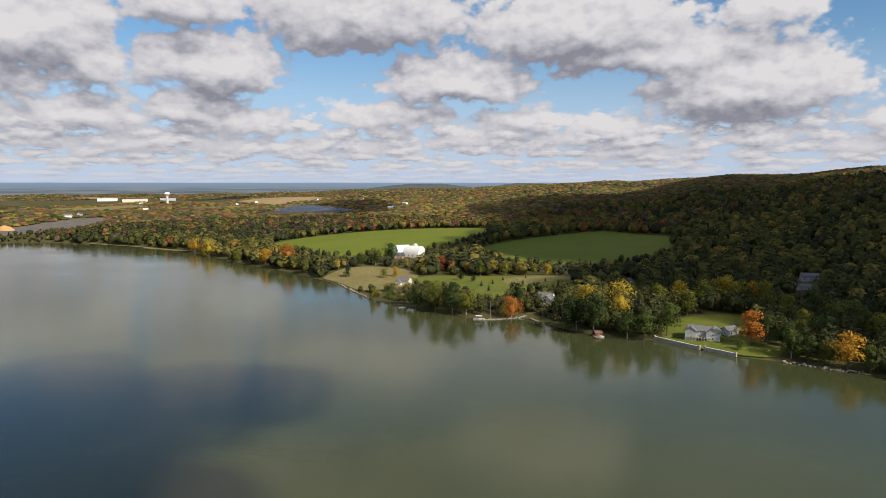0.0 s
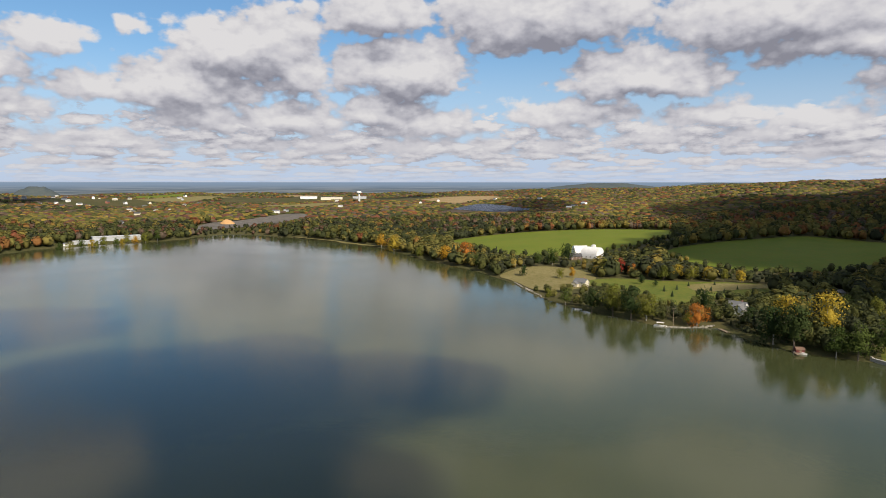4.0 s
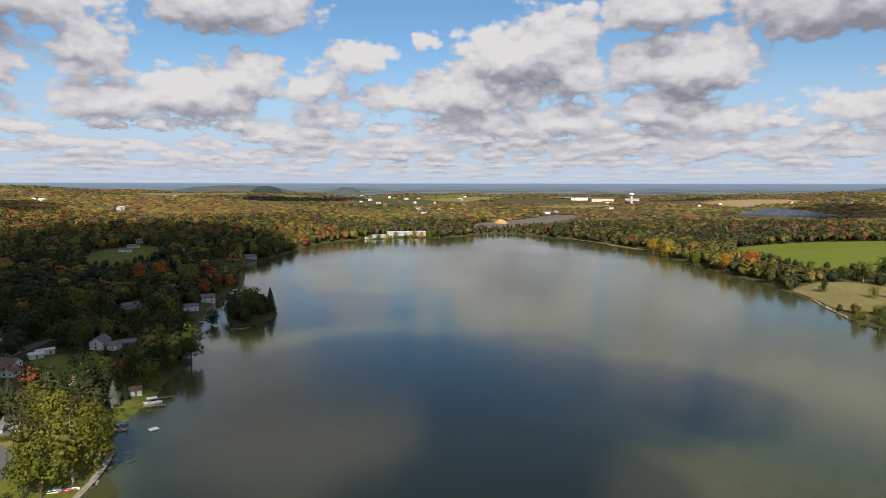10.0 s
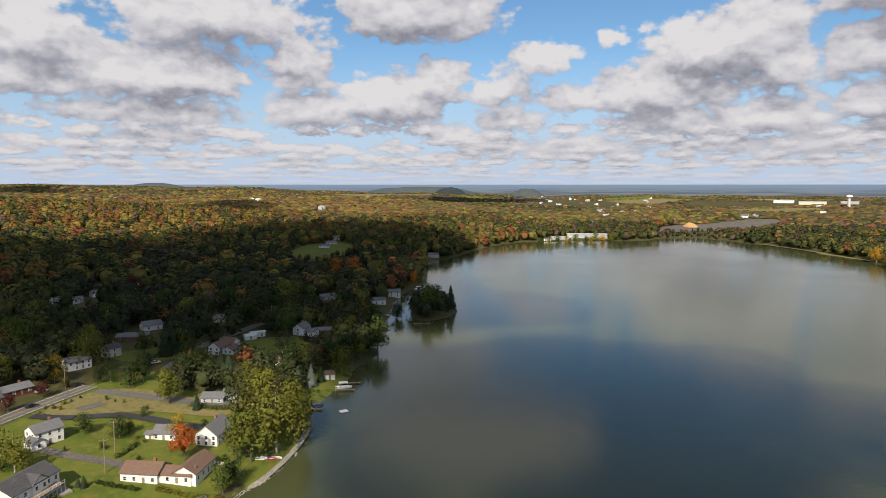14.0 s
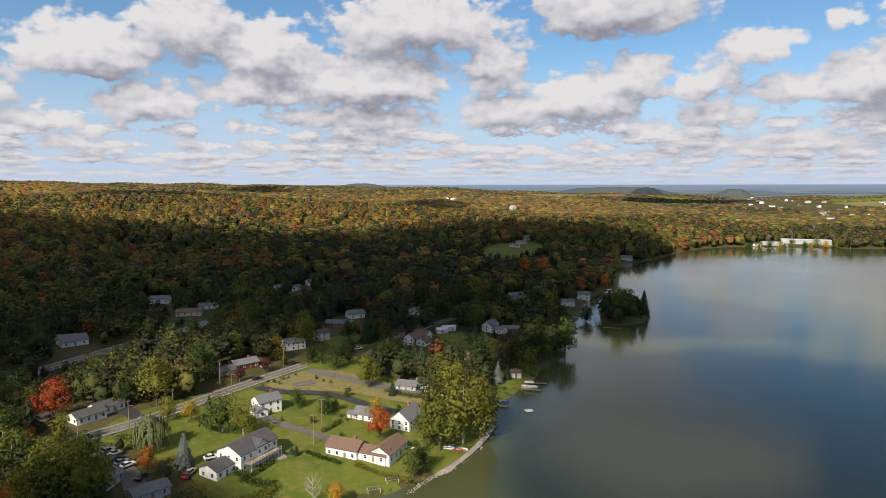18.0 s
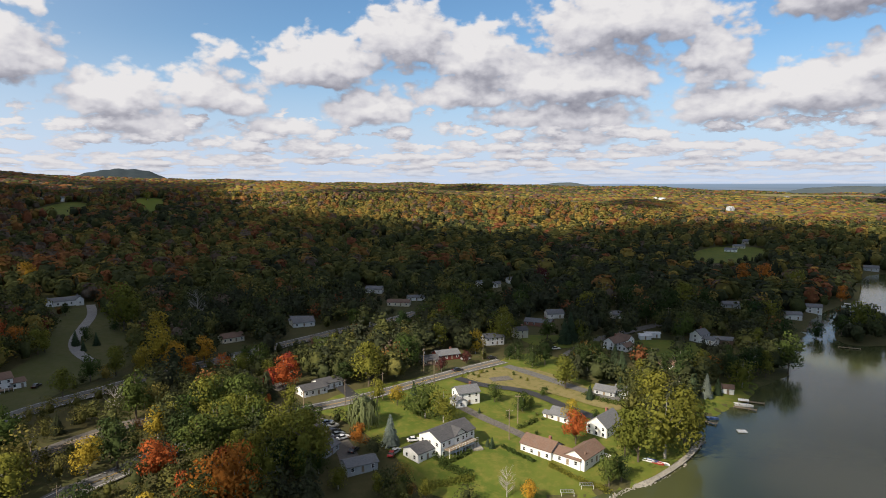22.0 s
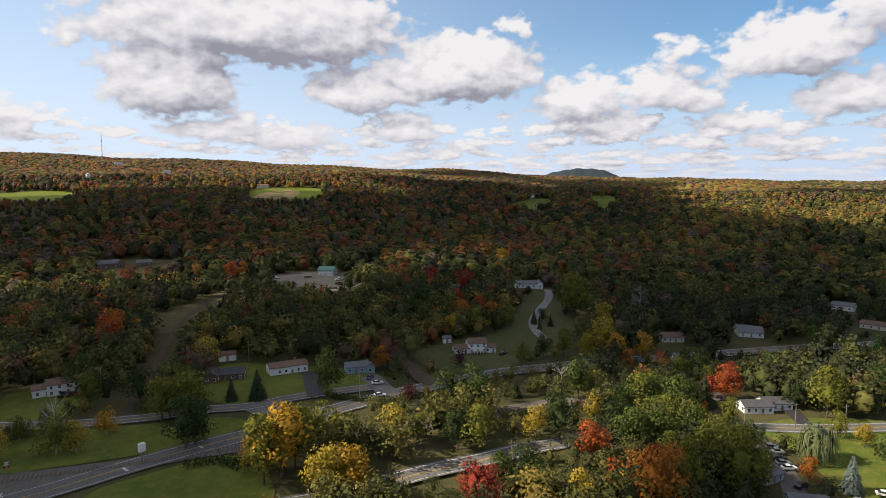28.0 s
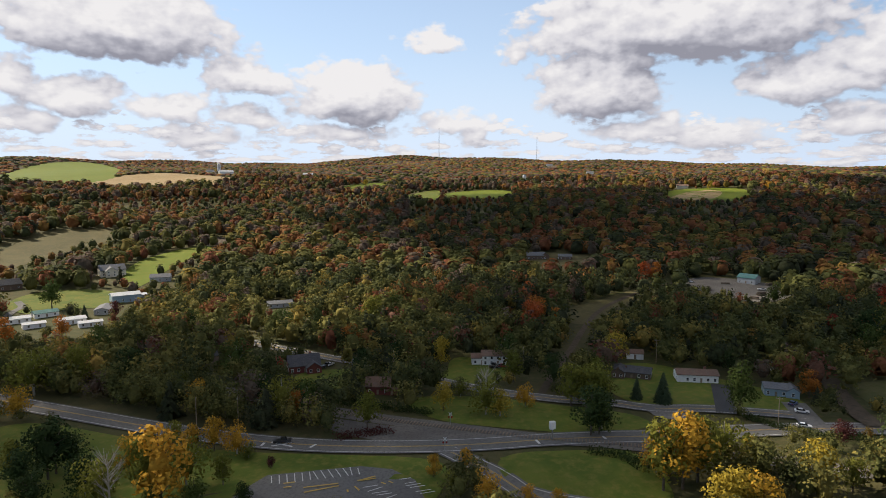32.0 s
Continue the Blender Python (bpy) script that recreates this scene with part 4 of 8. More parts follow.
def edge_growth(x, y, size):
    """Wood's edges are low: trees that stand close before open ground stay shrubs."""
    z = ground(x, y)
    for factor in (0.72, 0.7):
        s = (85 - z) / np.maximum(85 - z - 0.8 * size, 20)
        clear_view = free(x * s, y * s, 0, True) | (s > 1.6)
        s = 1 + (s - 1) * 0.5
        clear_view &= free(x * s, y * s, 0, True) | (s > 1.6)
        size = np.where(clear_view, size, size * factor)
    return size


def autumn(x, y, rng):
    """Tone of a tree by where it stands: 0 dark green, 0.5 olive yellow, 0.64 gold, 0.8 rust, 0.9 red, 1 bare grey-brown."""
    r, az = np.hypot(x, y), np.degrees(np.arctan2(-x, y))
    az = np.where(az < -60, az + 360, az)
    n = value_noise(x, y, 60, 3) * 0.45 + value_noise(x, y, 190, 4) * 0.55
    warm = value_noise(x + 900, y, 150, 5)
    u = rng.random(len(x))
    tone = 0.0 + 0.52 * n + rng.normal(0, 0.13, len(x))
    rusty = np.clip((az - 100) / 25, 0, 1) * np.clip((r - 330) / 200, 0, 1)
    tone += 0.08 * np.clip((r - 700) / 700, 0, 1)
    tone = np.where(u < (0.04 + 0.30 * np.clip(warm - 0.35, 0, 1)) + 0.20 * rusty, rng.uniform(0.70, 0.86, len(x)), tone)
    tone = np.where(u > 0.88, rng.uniform(0.46, 0.66, len(x)), tone)
    tone = np.where(u > 0.975 - 0.12 * rusty, 1.0, tone)
    # far trees turned grey-brown at random: distance haze put into their tone
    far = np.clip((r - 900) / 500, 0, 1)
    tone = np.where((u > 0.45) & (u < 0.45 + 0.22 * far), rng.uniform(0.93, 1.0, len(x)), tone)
    vivid = (az > 58) & (az < 112) & (r > 850) & (r < 1900)
    tone = np.where(vivid & (u < 0.15 + 0.45 * warm), rng.uniform(0.54, 0.82, len(x)), tone)
    close = (r < 520) & (tone > 0.45) & (rng.random(len(x)) < 0.6)
    tone = np.where(close, 0.12 + 0.3 * rng.random(len(x)), tone)
    tone = np.where((az > 115) & (r < 380), tone + 0.10, tone)
    tone = np.where((az < 112) & (r < 420) & (tone < 0.6), tone - 0.10, tone)
    lakeside = (az < 20) & (r < 900) & (tone > 0.68)
    tone = np.where(lakeside, rng.uniform(0.2, 0.55, len(x)), tone)
    return np.clip(tone, 0.0, 1.0)


def woodland(name, x, y, size, templates, pines, label, rng, tone=None, sink=0.0):
    """All the trees of one stretch of woods, as one mesh."""
    z = ground(x, y)
    tone = autumn(x, y, rng) if tone is None else tone
    which = rng.integers(0, len(templates) - pines, len(x)) if len(templates) > pines else np.zeros(len(x), int)
    if pines:
        evergreen = (rng.random(len(x)) < 0.05) & (tone < 0.5)
        which = np.where(evergreen, rng.integers(len(templates) - pines, len(templates), len(x)), which)
        tone = np.where(evergreen, rng.uniform(0.0, 0.1, len(x)), tone)
    turn = rng.uniform(0, 2 * math.pi, len(x))
    vs, qs, ts, hs, ns, base = [], [], [], [], [], 0
    for k, (tv, tq, tt, tn) in enumerate(templates):
        sel = np.where(which == k)[0]
        if not len(sel):
            continue
        c, s = np.cos(turn[sel])[:, None], np.sin(turn[sel])[:, None]
        w_ = (size[sel] * rng.uniform(0.95, 1.32, len(sel)))[:, None]
        X = (tv[None, :, 0] * c - tv[None, :, 1] * s) * w_ + x[sel][:, None]
        Y = (tv[None, :, 0] * s + tv[None, :, 1] * c) * w_ + y[sel][:, None]
        Z = (tv[None, :, 2] - sink) * size[sel][:, None] * (1 - sink) + z[sel][:, None] - 0.3
        vs.append(np.stack([X, Y, Z], -1).reshape(-1, 3))
        ns.append(np.stack([tn[None, :, 0] * c - tn[None, :, 1] * s, tn[None, :, 0] * s + tn[None, :, 1] * c, np.repeat(tn[None, :, 2], len(sel), 0)], -1).reshape(-1, 3))
        off = base + np.arange(len(sel))[:, None, None] * len(tv)
        if len(tq):
            qs.append((tq[None] + off).reshape(-1, 4))
        ts.append((tt[None] + off).reshape(-1, 3))
        hs.append(np.repeat(tone[sel], len(tv)))
        base += len(sel) * len(tv)
    groups = ([np.concatenate(qs)] if qs else []) + [np.concatenate(ts)]
    me = mesh_of(name, np.concatenate(vs), groups, WOODS, np.concatenate(hs), True, np.concatenate(ns))
    return tagged(new(name, me), label, "woodland", kind="stuff")


def scatter(r0, r1, spacing, rng, az0=-42.0, az1=206.0):
    """Jittered places between two distances; spacing in metres."""
    g = np.arange(-r1, r1, spacing)
    x, y = np.meshgrid(g, g)
    x, y = x.ravel() + rng.uniform(-0.45, 0.45, x.size) * spacing, y.ravel() + rng.uniform(-0.45, 0.45, y.size) * spacing
    r, az = np.hypot(x, y), np.degrees(np.arctan2(-x, y))
    az = np.where(az < -60, az + 360, az)
    keep = (r >= r0) & (r < r1) & (az > az0) & (az < az1)
    return x[keep], y[keep]


def polar_scatter(r0, r1, share_, rng):
    """Places whose spacing grows with the distance."""
    xs, ys = [], []
    r = r0
    while r < r1:
        n = int(radians(248) / share_)
        az = np.radians(-42 + 248 * (np.arange(n) + rng.uniform(0, 1, n)) / n)
        q = r * (1 + rng.uniform(-0.5, 0.5, n) * share_ * 1.6)
        xs.append(-q * np.sin(az))
        ys.append(q * np.cos(az))
        r *= 1 + share_ * 1.6
    return np.concatenate(xs), np.concatenate(ys)


def in_view(x, y, top):
    """Drops what the land in front hides from the camera's height."""
    z = ground(x, y) + top
    ok = np.ones(len(x), bool)
    for s in np.linspace(0.35, 0.96, 26):
        g = ground(x * s, y * s) + 5.0
        ok &= g < 85 + (z - 85) * s
    return ok


def grow_woods():
    rng = np.random.default_rng(21)
    x, y = scatter(95, 450, 7.1, rng)
    ok = free(x, y)
    x, y = x[ok], y[ok]
    size, close = edge_growth(x, y, rng.uniform(7.5, 15.0, len(x))), np.hypot(x, y) < 255
    woodland("roadside_woods", x[close], y[close], size[close], NEAR, 3, "leafy trees and brush in green, olive and gold", rng)
    woodland("lakeside_woods", x[~close], y[~close], size[~close], MID, 3, "dense mixed trees in early autumn colour", rng)
    x, y = scatter(450, 660, 10.6, rng)
    ok = free(x, y)
    x, y = x[ok], y[ok]
    woodland("slope_woods", x, y, edge_growth(x, y, rng.uniform(9, 16, len(x))), SLOPE, 1, "mixed autumn woods at the foot of the slopes", rng)
    x, y = scatter(660, 1300, 11.4, rng)
    ok = free(x, y)
    x, y = x[ok], y[ok]
    ok = in_view(x, y, 14)
    x, y = x[ok], y[ok]
    woodland("hillside_woods", x, y, edge_growth(x, y, rng.uniform(10, 17, len(x))), FAR, 1, "wooded slopes in green, gold and rust", rng)
    x, y = polar_scatter(1300, 4700, 0.0064, rng)
    ok = free(x, y)
    x, y = x[ok], y[ok]
    open_land = value_noise(x, y, 420, 9) + 0.25 * value_noise(x, y, 120, 10) > 0.80
    az = np.degrees(np.arctan2(-x, y))
    open_land &= (np.hypot(x, y) > 1900) & (az > 8) & (az < 62)
    x, y = x[~open_land], y[~open_land]
    ok = in_view(x, y, 14)
    x, y = x[ok], y[ok]
    r = np.hypot(x, y)
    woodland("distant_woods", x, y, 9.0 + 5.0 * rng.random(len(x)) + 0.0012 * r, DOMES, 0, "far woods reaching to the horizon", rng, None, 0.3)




# ---- clouds overhead, out of view, placed to shade the land ----
def cloud_white():
    m, w, b = material("cloud_white", 1.0)
    p = spot(w)
    w.put(b.inputs["Base Color"], w.mix(w.noise(p, 0.01, 4.0)[0], (0.78, 0.78, 0.80, 1), (0.86, 0.86, 0.86, 1)))
    b.inputs["Specular IOR Level"].default_value = 0.0
    thin = w.node("ShaderNodeBsdfTranslucent", {0: (0.88, 0.88, 0.88, 1)})
    both = w.node("ShaderNodeMixShader", {0: 0.62})
    w.l.new(b.outputs[0], both.inputs[1])
    w.l.new(thin.outputs[0], both.inputs[2])
    veil = w.node("ShaderNodeBsdfTransparent")
    soft = w.node("ShaderNodeMixShader", {0: 0.57})
    w.l.new(both.outputs[0], soft.inputs[1])
    w.l.new(veil.outputs[0], soft.inputs[2])
    w.l.new(soft.outputs[0], w.n["Material Output"].inputs[0])
    return m


CLOUD = cloud_white()
CLOUD_BASE = 760.0


def overhead_cloud(shade_x, shade_y, length, breadth, turn, seed):
    """A cumulus of joined puffs over a flat base, so high that its shade falls round (shade_x, shade_y)."""
    rng = np.random.default_rng(seed)
    back = CLOUD_BASE / math.tan(radians(SUN_EL))
    bx, by = bearing(SUN_AZ, back)
    bm = bmesh.new()
    rough = min(1.0, breadth / 170.0)
    n = 16
    for k in range(n):
        a, q = k * 2.4, math.sqrt((k + 0.5) / n)
        cx, cy = q * COS(a) * length / 2 * 0.8, q * SIN(a) * breadth / 2 * 0.8
        s = min(length, breadth) * rng.uniform(0.20, 0.30) * (1.15 - 0.4 * q)
        m = Matrix.Translation((cx, cy, s * 0.25)) @ Matrix.Diagonal((s * rng.uniform(1.0, 1.5), s * rng.uniform(0.9, 1.2), s * 0.62, 1))
        bmesh.ops.create_icosphere(bm, subdivisions=3, radius=1.0, matrix=m)
    for v in bm.verts:
        d = noise.fractal(v.co * 0.012 + Vector((seed * 9.1, 0, 0)), 0.8, 2.0, 4) * 34.0 * rough
        v.co += Vector((d, noise.noise(v.co * 0.011 + Vector((5, seed, 9))) * 40 * rough, d * 0.5))
        v.co.z = max(v.co.z, noise.noise(v.co * 0.02) * 6)
    for f in bm.faces:
        f.smooth = True
    ob = part("cloud", bm, CLOUD)
    ob.matrix_world = pose(shade_x + bx, shade_y + by, CLOUD_BASE, 0, 0, turn)
    return tagged(ob, "white cumulus with a flat grey base", "cloud", "clouds overhead", "structure")


overhead_cloud(*bearing(-26, 960), 740, 600, -26, 1)
overhead_cloud(*bearing(-13, 800), 400, 250, -10, 2)
overhead_cloud(*bearing(-31, 620), 360, 300, -30, 30)
overhead_cloud(*bearing(120, 880), 460, 330, 30, 31)
overhead_cloud(*bearing(36, 265), 260, 130, 25, 3)
overhead_cloud(*bearing(47, 222), 250, 130, -35, 11)
overhead_cloud(*bearing(80, 540), 420, 420, 0, 4)
overhead_cloud(*bearing(58, 450), 220, 170, 30, 10)
overhead_cloud(*bearing(105, 640), 560, 440, 30, 5)
overhead_cloud(*bearing(146, 780), 700, 560, 146, 6)
overhead_cloud(*bearing(172, 225), 340, 160, 172, 7)
overhead_cloud(*bearing(142, 330), 300, 170, 142, 9)
overhead_cloud(*bearing(119, 370), 240, 190, 119, 12)
overhead_cloud(*bearing(63, 800), 440, 300, 20, 8)
overhead_cloud(*bearing(121, 1250), 640, 330, 31, 13)
overhead_cloud(*bearing(-27, 1750), 700, 420, -27, 14)
overhead_cloud(*bearing(-14, 1500), 620, 500, -14, 15)
overhead_cloud(*bearing(101, 172), 56, 44, 99, 16)
overhead_cloud(*bearing(75, 350), 135, 100, 75, 17)
overhead_cloud(*bearing(128, 262), 150, 60, 128, 18)
overhead_cloud(*bearing(33, 165), 110, 70, 33, 19)
overhead_cloud(*bearing(-33, 430), 150, 130, -33, 20)
overhead_cloud(*bearing(92, 1500), 420, 200, 92, 21)
overhead_cloud(*bearing(52, 2300), 420, 300, 52, 24)
overhead_cloud(*bearing(20, 2700), 700, 260, 20, 25)
overhead_cloud(*bearing(61, 300), 70, 55, 61, 26)
overhead_cloud(*bearing(112, 1150), 420, 260, 22, 27)
overhead_cloud(*bearing(111, 1600), 400, 280, 21, 29)
overhead_cloud(*bearing(73, 1450), 480, 150, 160, 32)
overhead_cloud(*bearing(88, 2200), 700, 220, 170, 33)
overhead_cloud(*bearing(8, 1700), 600, 180, 100, 34)
overhead_cloud(*bearing(-24, 540), 260, 170, -24, 35)
overhead_cloud(*bearing(118, 1900), 900, 520, 118, 36)
# unseen extra clouds over ground already shaded, added to deepen its shade
overhead_cloud(*bearing(113, 1000), 380, 300, 20, 37)
overhead_cloud(*bearing(-28, 820), 620, 420, -28, 38)
overhead_cloud(*bearing(-13, 780), 380, 230, -10, 39)
overhead_cloud(*bearing(-17, 790), 440, 260, -15, 40)
overhead_cloud(*bearing(-20, 1150), 700, 380, -15, 41)


# ---- houses ----
def siding(name, a, b_, lines=7.0):
    """Painted boards: faint courses, dirt and weathering."""
    m, w, b = material(name, 0.6)
    p = place(w)
    z = w.node("ShaderNodeSeparateXYZ", {0: p}).outputs[2]
    course = w.math("FRACT", w.math("MULTIPLY", z, lines))
    dirt = w.noise(p, 0.5, 4.0)[0]
    col = w.mix(w.span(dirt, 0.4, 0.75), (*a, 1), (*b_, 1))
    w.put(b.inputs["Base Color"], col)
    bump(w, b, course, 0.5, 0.02)
    return m


def shingle(name, a, b_):
    """Asphalt shingles: courses and mottled tabs."""
    m, w, b = material(name, 0.9)
    p = place(w)
    tabs = w.node("ShaderNodeTexVoronoi", {"Vector": w.vec("MULTIPLY", p, (1.0, 2.2, 2.2)), "Scale": 2.2}).outputs["Color"]
    big = w.noise(p, 0.4, 4.0)[0]
    col = w.mix(w.node("ShaderNodeSeparateXYZ", {0: tabs}).outputs[0], (*a, 1), (*b_, 1))
    col = w.mix(w.math("MULTIPLY", w.span(big, 0.5, 0.8), 0.5), col, (0.12, 0.115, 0.10, 1))
    w.put(b.inputs["Base Color"], col)
    bump(w, b, w.noise(p, 6.0, 2.0)[0], 0.4, 0.02)
    return m


WHITE = siding("white_siding", (0.74, 0.74, 0.72), (0.62, 0.62, 0.59))
CREAM = siding("cream_siding", (0.60, 0.55, 0.43), (0.50, 0.46, 0.36))
GREY = siding("grey_siding", (0.36, 0.38, 0.40), (0.30, 0.32, 0.33))
BLUE = siding("blue_siding", (0.24, 0.33, 0.40), (0.20, 0.28, 0.34))
BARN = siding("barn_red", (0.13, 0.026, 0.020), (0.10, 0.022, 0.018), 3.0)
BRICK = siding("brick_wall", (0.26, 0.11, 0.075), (0.20, 0.09, 0.065), 12.0)
BROWN = siding("brown_siding", (0.13, 0.085, 0.060), (0.10, 0.07, 0.05))
SLATE = shingle("grey_shingles", (0.10, 0.105, 0.115), (0.15, 0.155, 0.165))
DARK = shingle("dark_shingles", (0.045, 0.045, 0.050), (0.075, 0.075, 0.080))
RUST = shingle("brown_shingles", (0.125, 0.076, 0.053), (0.165, 0.103, 0.074))
PALE = mottled("pale_metal_roof", (0.55, 0.56, 0.57), (0.48, 0.50, 0.52), (0.40, 0.40, 0.40), 1.0, 0.2, 0.5)
TEAL = mottled("teal_metal_roof", (0.035, 0.13, 0.12), (0.045, 0.15, 0.14), (0.06, 0.12, 0.11), 1.0, 0.2, 0.5)
TRIM = mottled("white_trim", (0.78, 0.78, 0.77), (0.70, 0.70, 0.69), (0.60, 0.60, 0.58), 2.0, 0.3, 0.5)
WOOD = mottled("weathered_wood", (0.22, 0.17, 0.12), (0.27, 0.22, 0.16), (0.15, 0.12, 0.09), 3.0, 0.4, 0.85)
STONE = mottled("shore_stone", (0.25, 0.235, 0.205), (0.31, 0.29, 0.25), (0.15, 0.142, 0.128), 1.2, 0.25, 0.9, 0.05)
STEEL = mottled("galvanised_steel", (0.45, 0.46, 0.47), (0.38, 0.39, 0.40), (0.30, 0.30, 0.30), 2.0, 0.3, 0.45, 0.0, 0.8)


def glass_material():
    m, w, b = material("window_glass", 0.05)
    p = spot(w)
    w.put(b.inputs["Base Color"], w.mix(w.noise(p, 0.8, 2.0)[0], (0.010, 0.012, 0.014, 1), (0.035, 0.038, 0.042, 1)))
    b.inputs["Specular IOR Level"].default_value = 0.7
    return m


PANE = glass_material()


def box(bm, x0, x1, y0, y1, z0, z1):
    m = Matrix.Translation(((x0 + x1) / 2, (y0 + y1) / 2, (z0 + z1) / 2)) @ Matrix.Diagonal((x1 - x0, y1 - y0, z1 - z0, 1))
    return bmesh.ops.create_cube(bm, size=1.0, matrix=m)["verts"]


def frame_mesh():
    bm = bmesh.new()
    for x0, x1, z0, z1 in ((-0.62, -0.50, -0.75, 0.75), (0.50, 0.62, -0.75, 0.75), (-0.50, 0.50, 0.63, 0.75), (-0.50, 0.50, -0.75, -0.63), (-0.50, 0.50, -0.04, 0.04)):
        box(bm, x0, x1, -0.07, 0.0, z0, z1)
    me = bpy.data.meshes.new("window")
    bm.to_mesh(me)
    bm.free()
    me.materials.append(TRIM)
    return me


def plate_mesh(name, x0, x1, y0, y1, z0, z1, mat):
    bm = bmesh.new()
    box(bm, x0, x1, y0, y1, z0, z1)
    me = bpy.data.meshes.new(name)
    bm.to_mesh(me)
    bm.free()
    me.materials.append(mat)
    return me


FRAME = frame_mesh()
GLASS = plate_mesh("pane", -0.50, 0.50, -0.03, 0.02, -0.63, 0.63, PANE)
DOOR = plate_mesh("door", -0.48, 0.48, -0.06, 0.0, 0.0, 2.05, WOOD)
GARAGE = plate_mesh("garage_door", -1.25, 1.25, -0.05, 0.0, 0.0, 2.2, TRIM)
KNOB = plate_mesh("door_handle", 0.34, 0.40, -0.11, -0.06, 0.95, 1.05, STEEL)


def shell(thing, w_, d, h, rise, wall_mat, roof_mat, m, over=0.45, foot=1.6):
    """Walls with two gables, and a pitched roof of two thick slopes, in the frame m of the thing."""
    bm = bmesh.new()
    ring = [(-w_ / 2, -d / 2), (w_ / 2, -d / 2), (w_ / 2, d / 2), (-w_ / 2, d / 2)]
    lo = [bm.verts.new((x, y, -foot)) for x, y in ring]
    hi = [bm.verts.new((x, y, h)) for x, y in ring]
    pk = [bm.verts.new((-w_ / 2, 0, h + rise)), bm.verts.new((w_ / 2, 0, h + rise))]
    bm.faces.new(lo[::-1])
    bm.faces.new((lo[0], lo[1], hi[1], hi[0]))
    bm.faces.new((lo[2], lo[3], hi[3], hi[2]))
    bm.faces.new((lo[1], lo[2], hi[2], pk[1], hi[1]))
    bm.faces.new((lo[3], lo[0], hi[0], pk[0], hi[3]))
    bm.faces.new((hi[0], hi[1], pk[1], pk[0]))
    bm.faces.new((hi[2], hi[3], pk[0], pk[1]))
    wall = part("wall", bm, wall_mat, thing)
    wall.matrix_local = m
    bm = bmesh.new()
    slope = rise / (d / 2)
    for side in (-1, 1):
        eave, drop = side * (d / 2 + over), h - over * slope
        vs = []
        for dz in (0.03, 0.27):
            vs += [bm.verts.new((x, y, z + dz)) for x, y, z in ((-w_ / 2 - over, 0, h + rise), (w_ / 2 + over, 0, h + rise), (w_ / 2 + over, eave, drop), (-w_ / 2 - over, eave, drop))]
        for q in ((0, 1, 2, 3), (7, 6, 5, 4), (0, 4, 5, 1), (1, 5, 6, 2), (2, 6, 7, 3), (3, 7, 4, 0)):
            bm.faces.new([vs[k] for k in q])
    bmesh.ops.recalc_face_normals(bm, faces=bm.faces)
    roof = part("roof", bm, roof_mat, thing)
    roof.matrix_local = m
    return wall, roof


def openings(thing, w_, d, h, m, storeys, near, garage=False):
    """Windows and doors on the four sides of one wing."""
    rise = h / storeys
    for side, span_, reach in ((0, w_, d / 2), (180, w_, d / 2), (90, d, w_ / 2), (270, d, w_ / 2)):
        turn = pose(0, 0, 0, 0, 0, side)
        n = max(1, int(span_ / (2.9 if near else 4.2)))
        for st in range(storeys):
            for k in range(n):
                x = (k + 0.5) * span_ / n - span_ / 2
                z = st * rise + min(1.55, rise * 0.58)
                if st == 0 and k == n // 2 and side in (0, 180):
                    door = share("door", DOOR, thing, m @ turn @ pose(x, -reach - 0.02, 0.15))
                    if near:
                        share("door_handle", KNOB, door)
                    continue
                if garage and st == 0 and side == 0 and k == 0:
                    share("garage_door", GARAGE, thing, m @ turn @ pose(x, -reach - 0.02, 0.05))
                    continue
                win = share("window", FRAME, thing, m @ turn @ pose(x, -reach - 0.01, z))
                share("pane", GLASS, win)


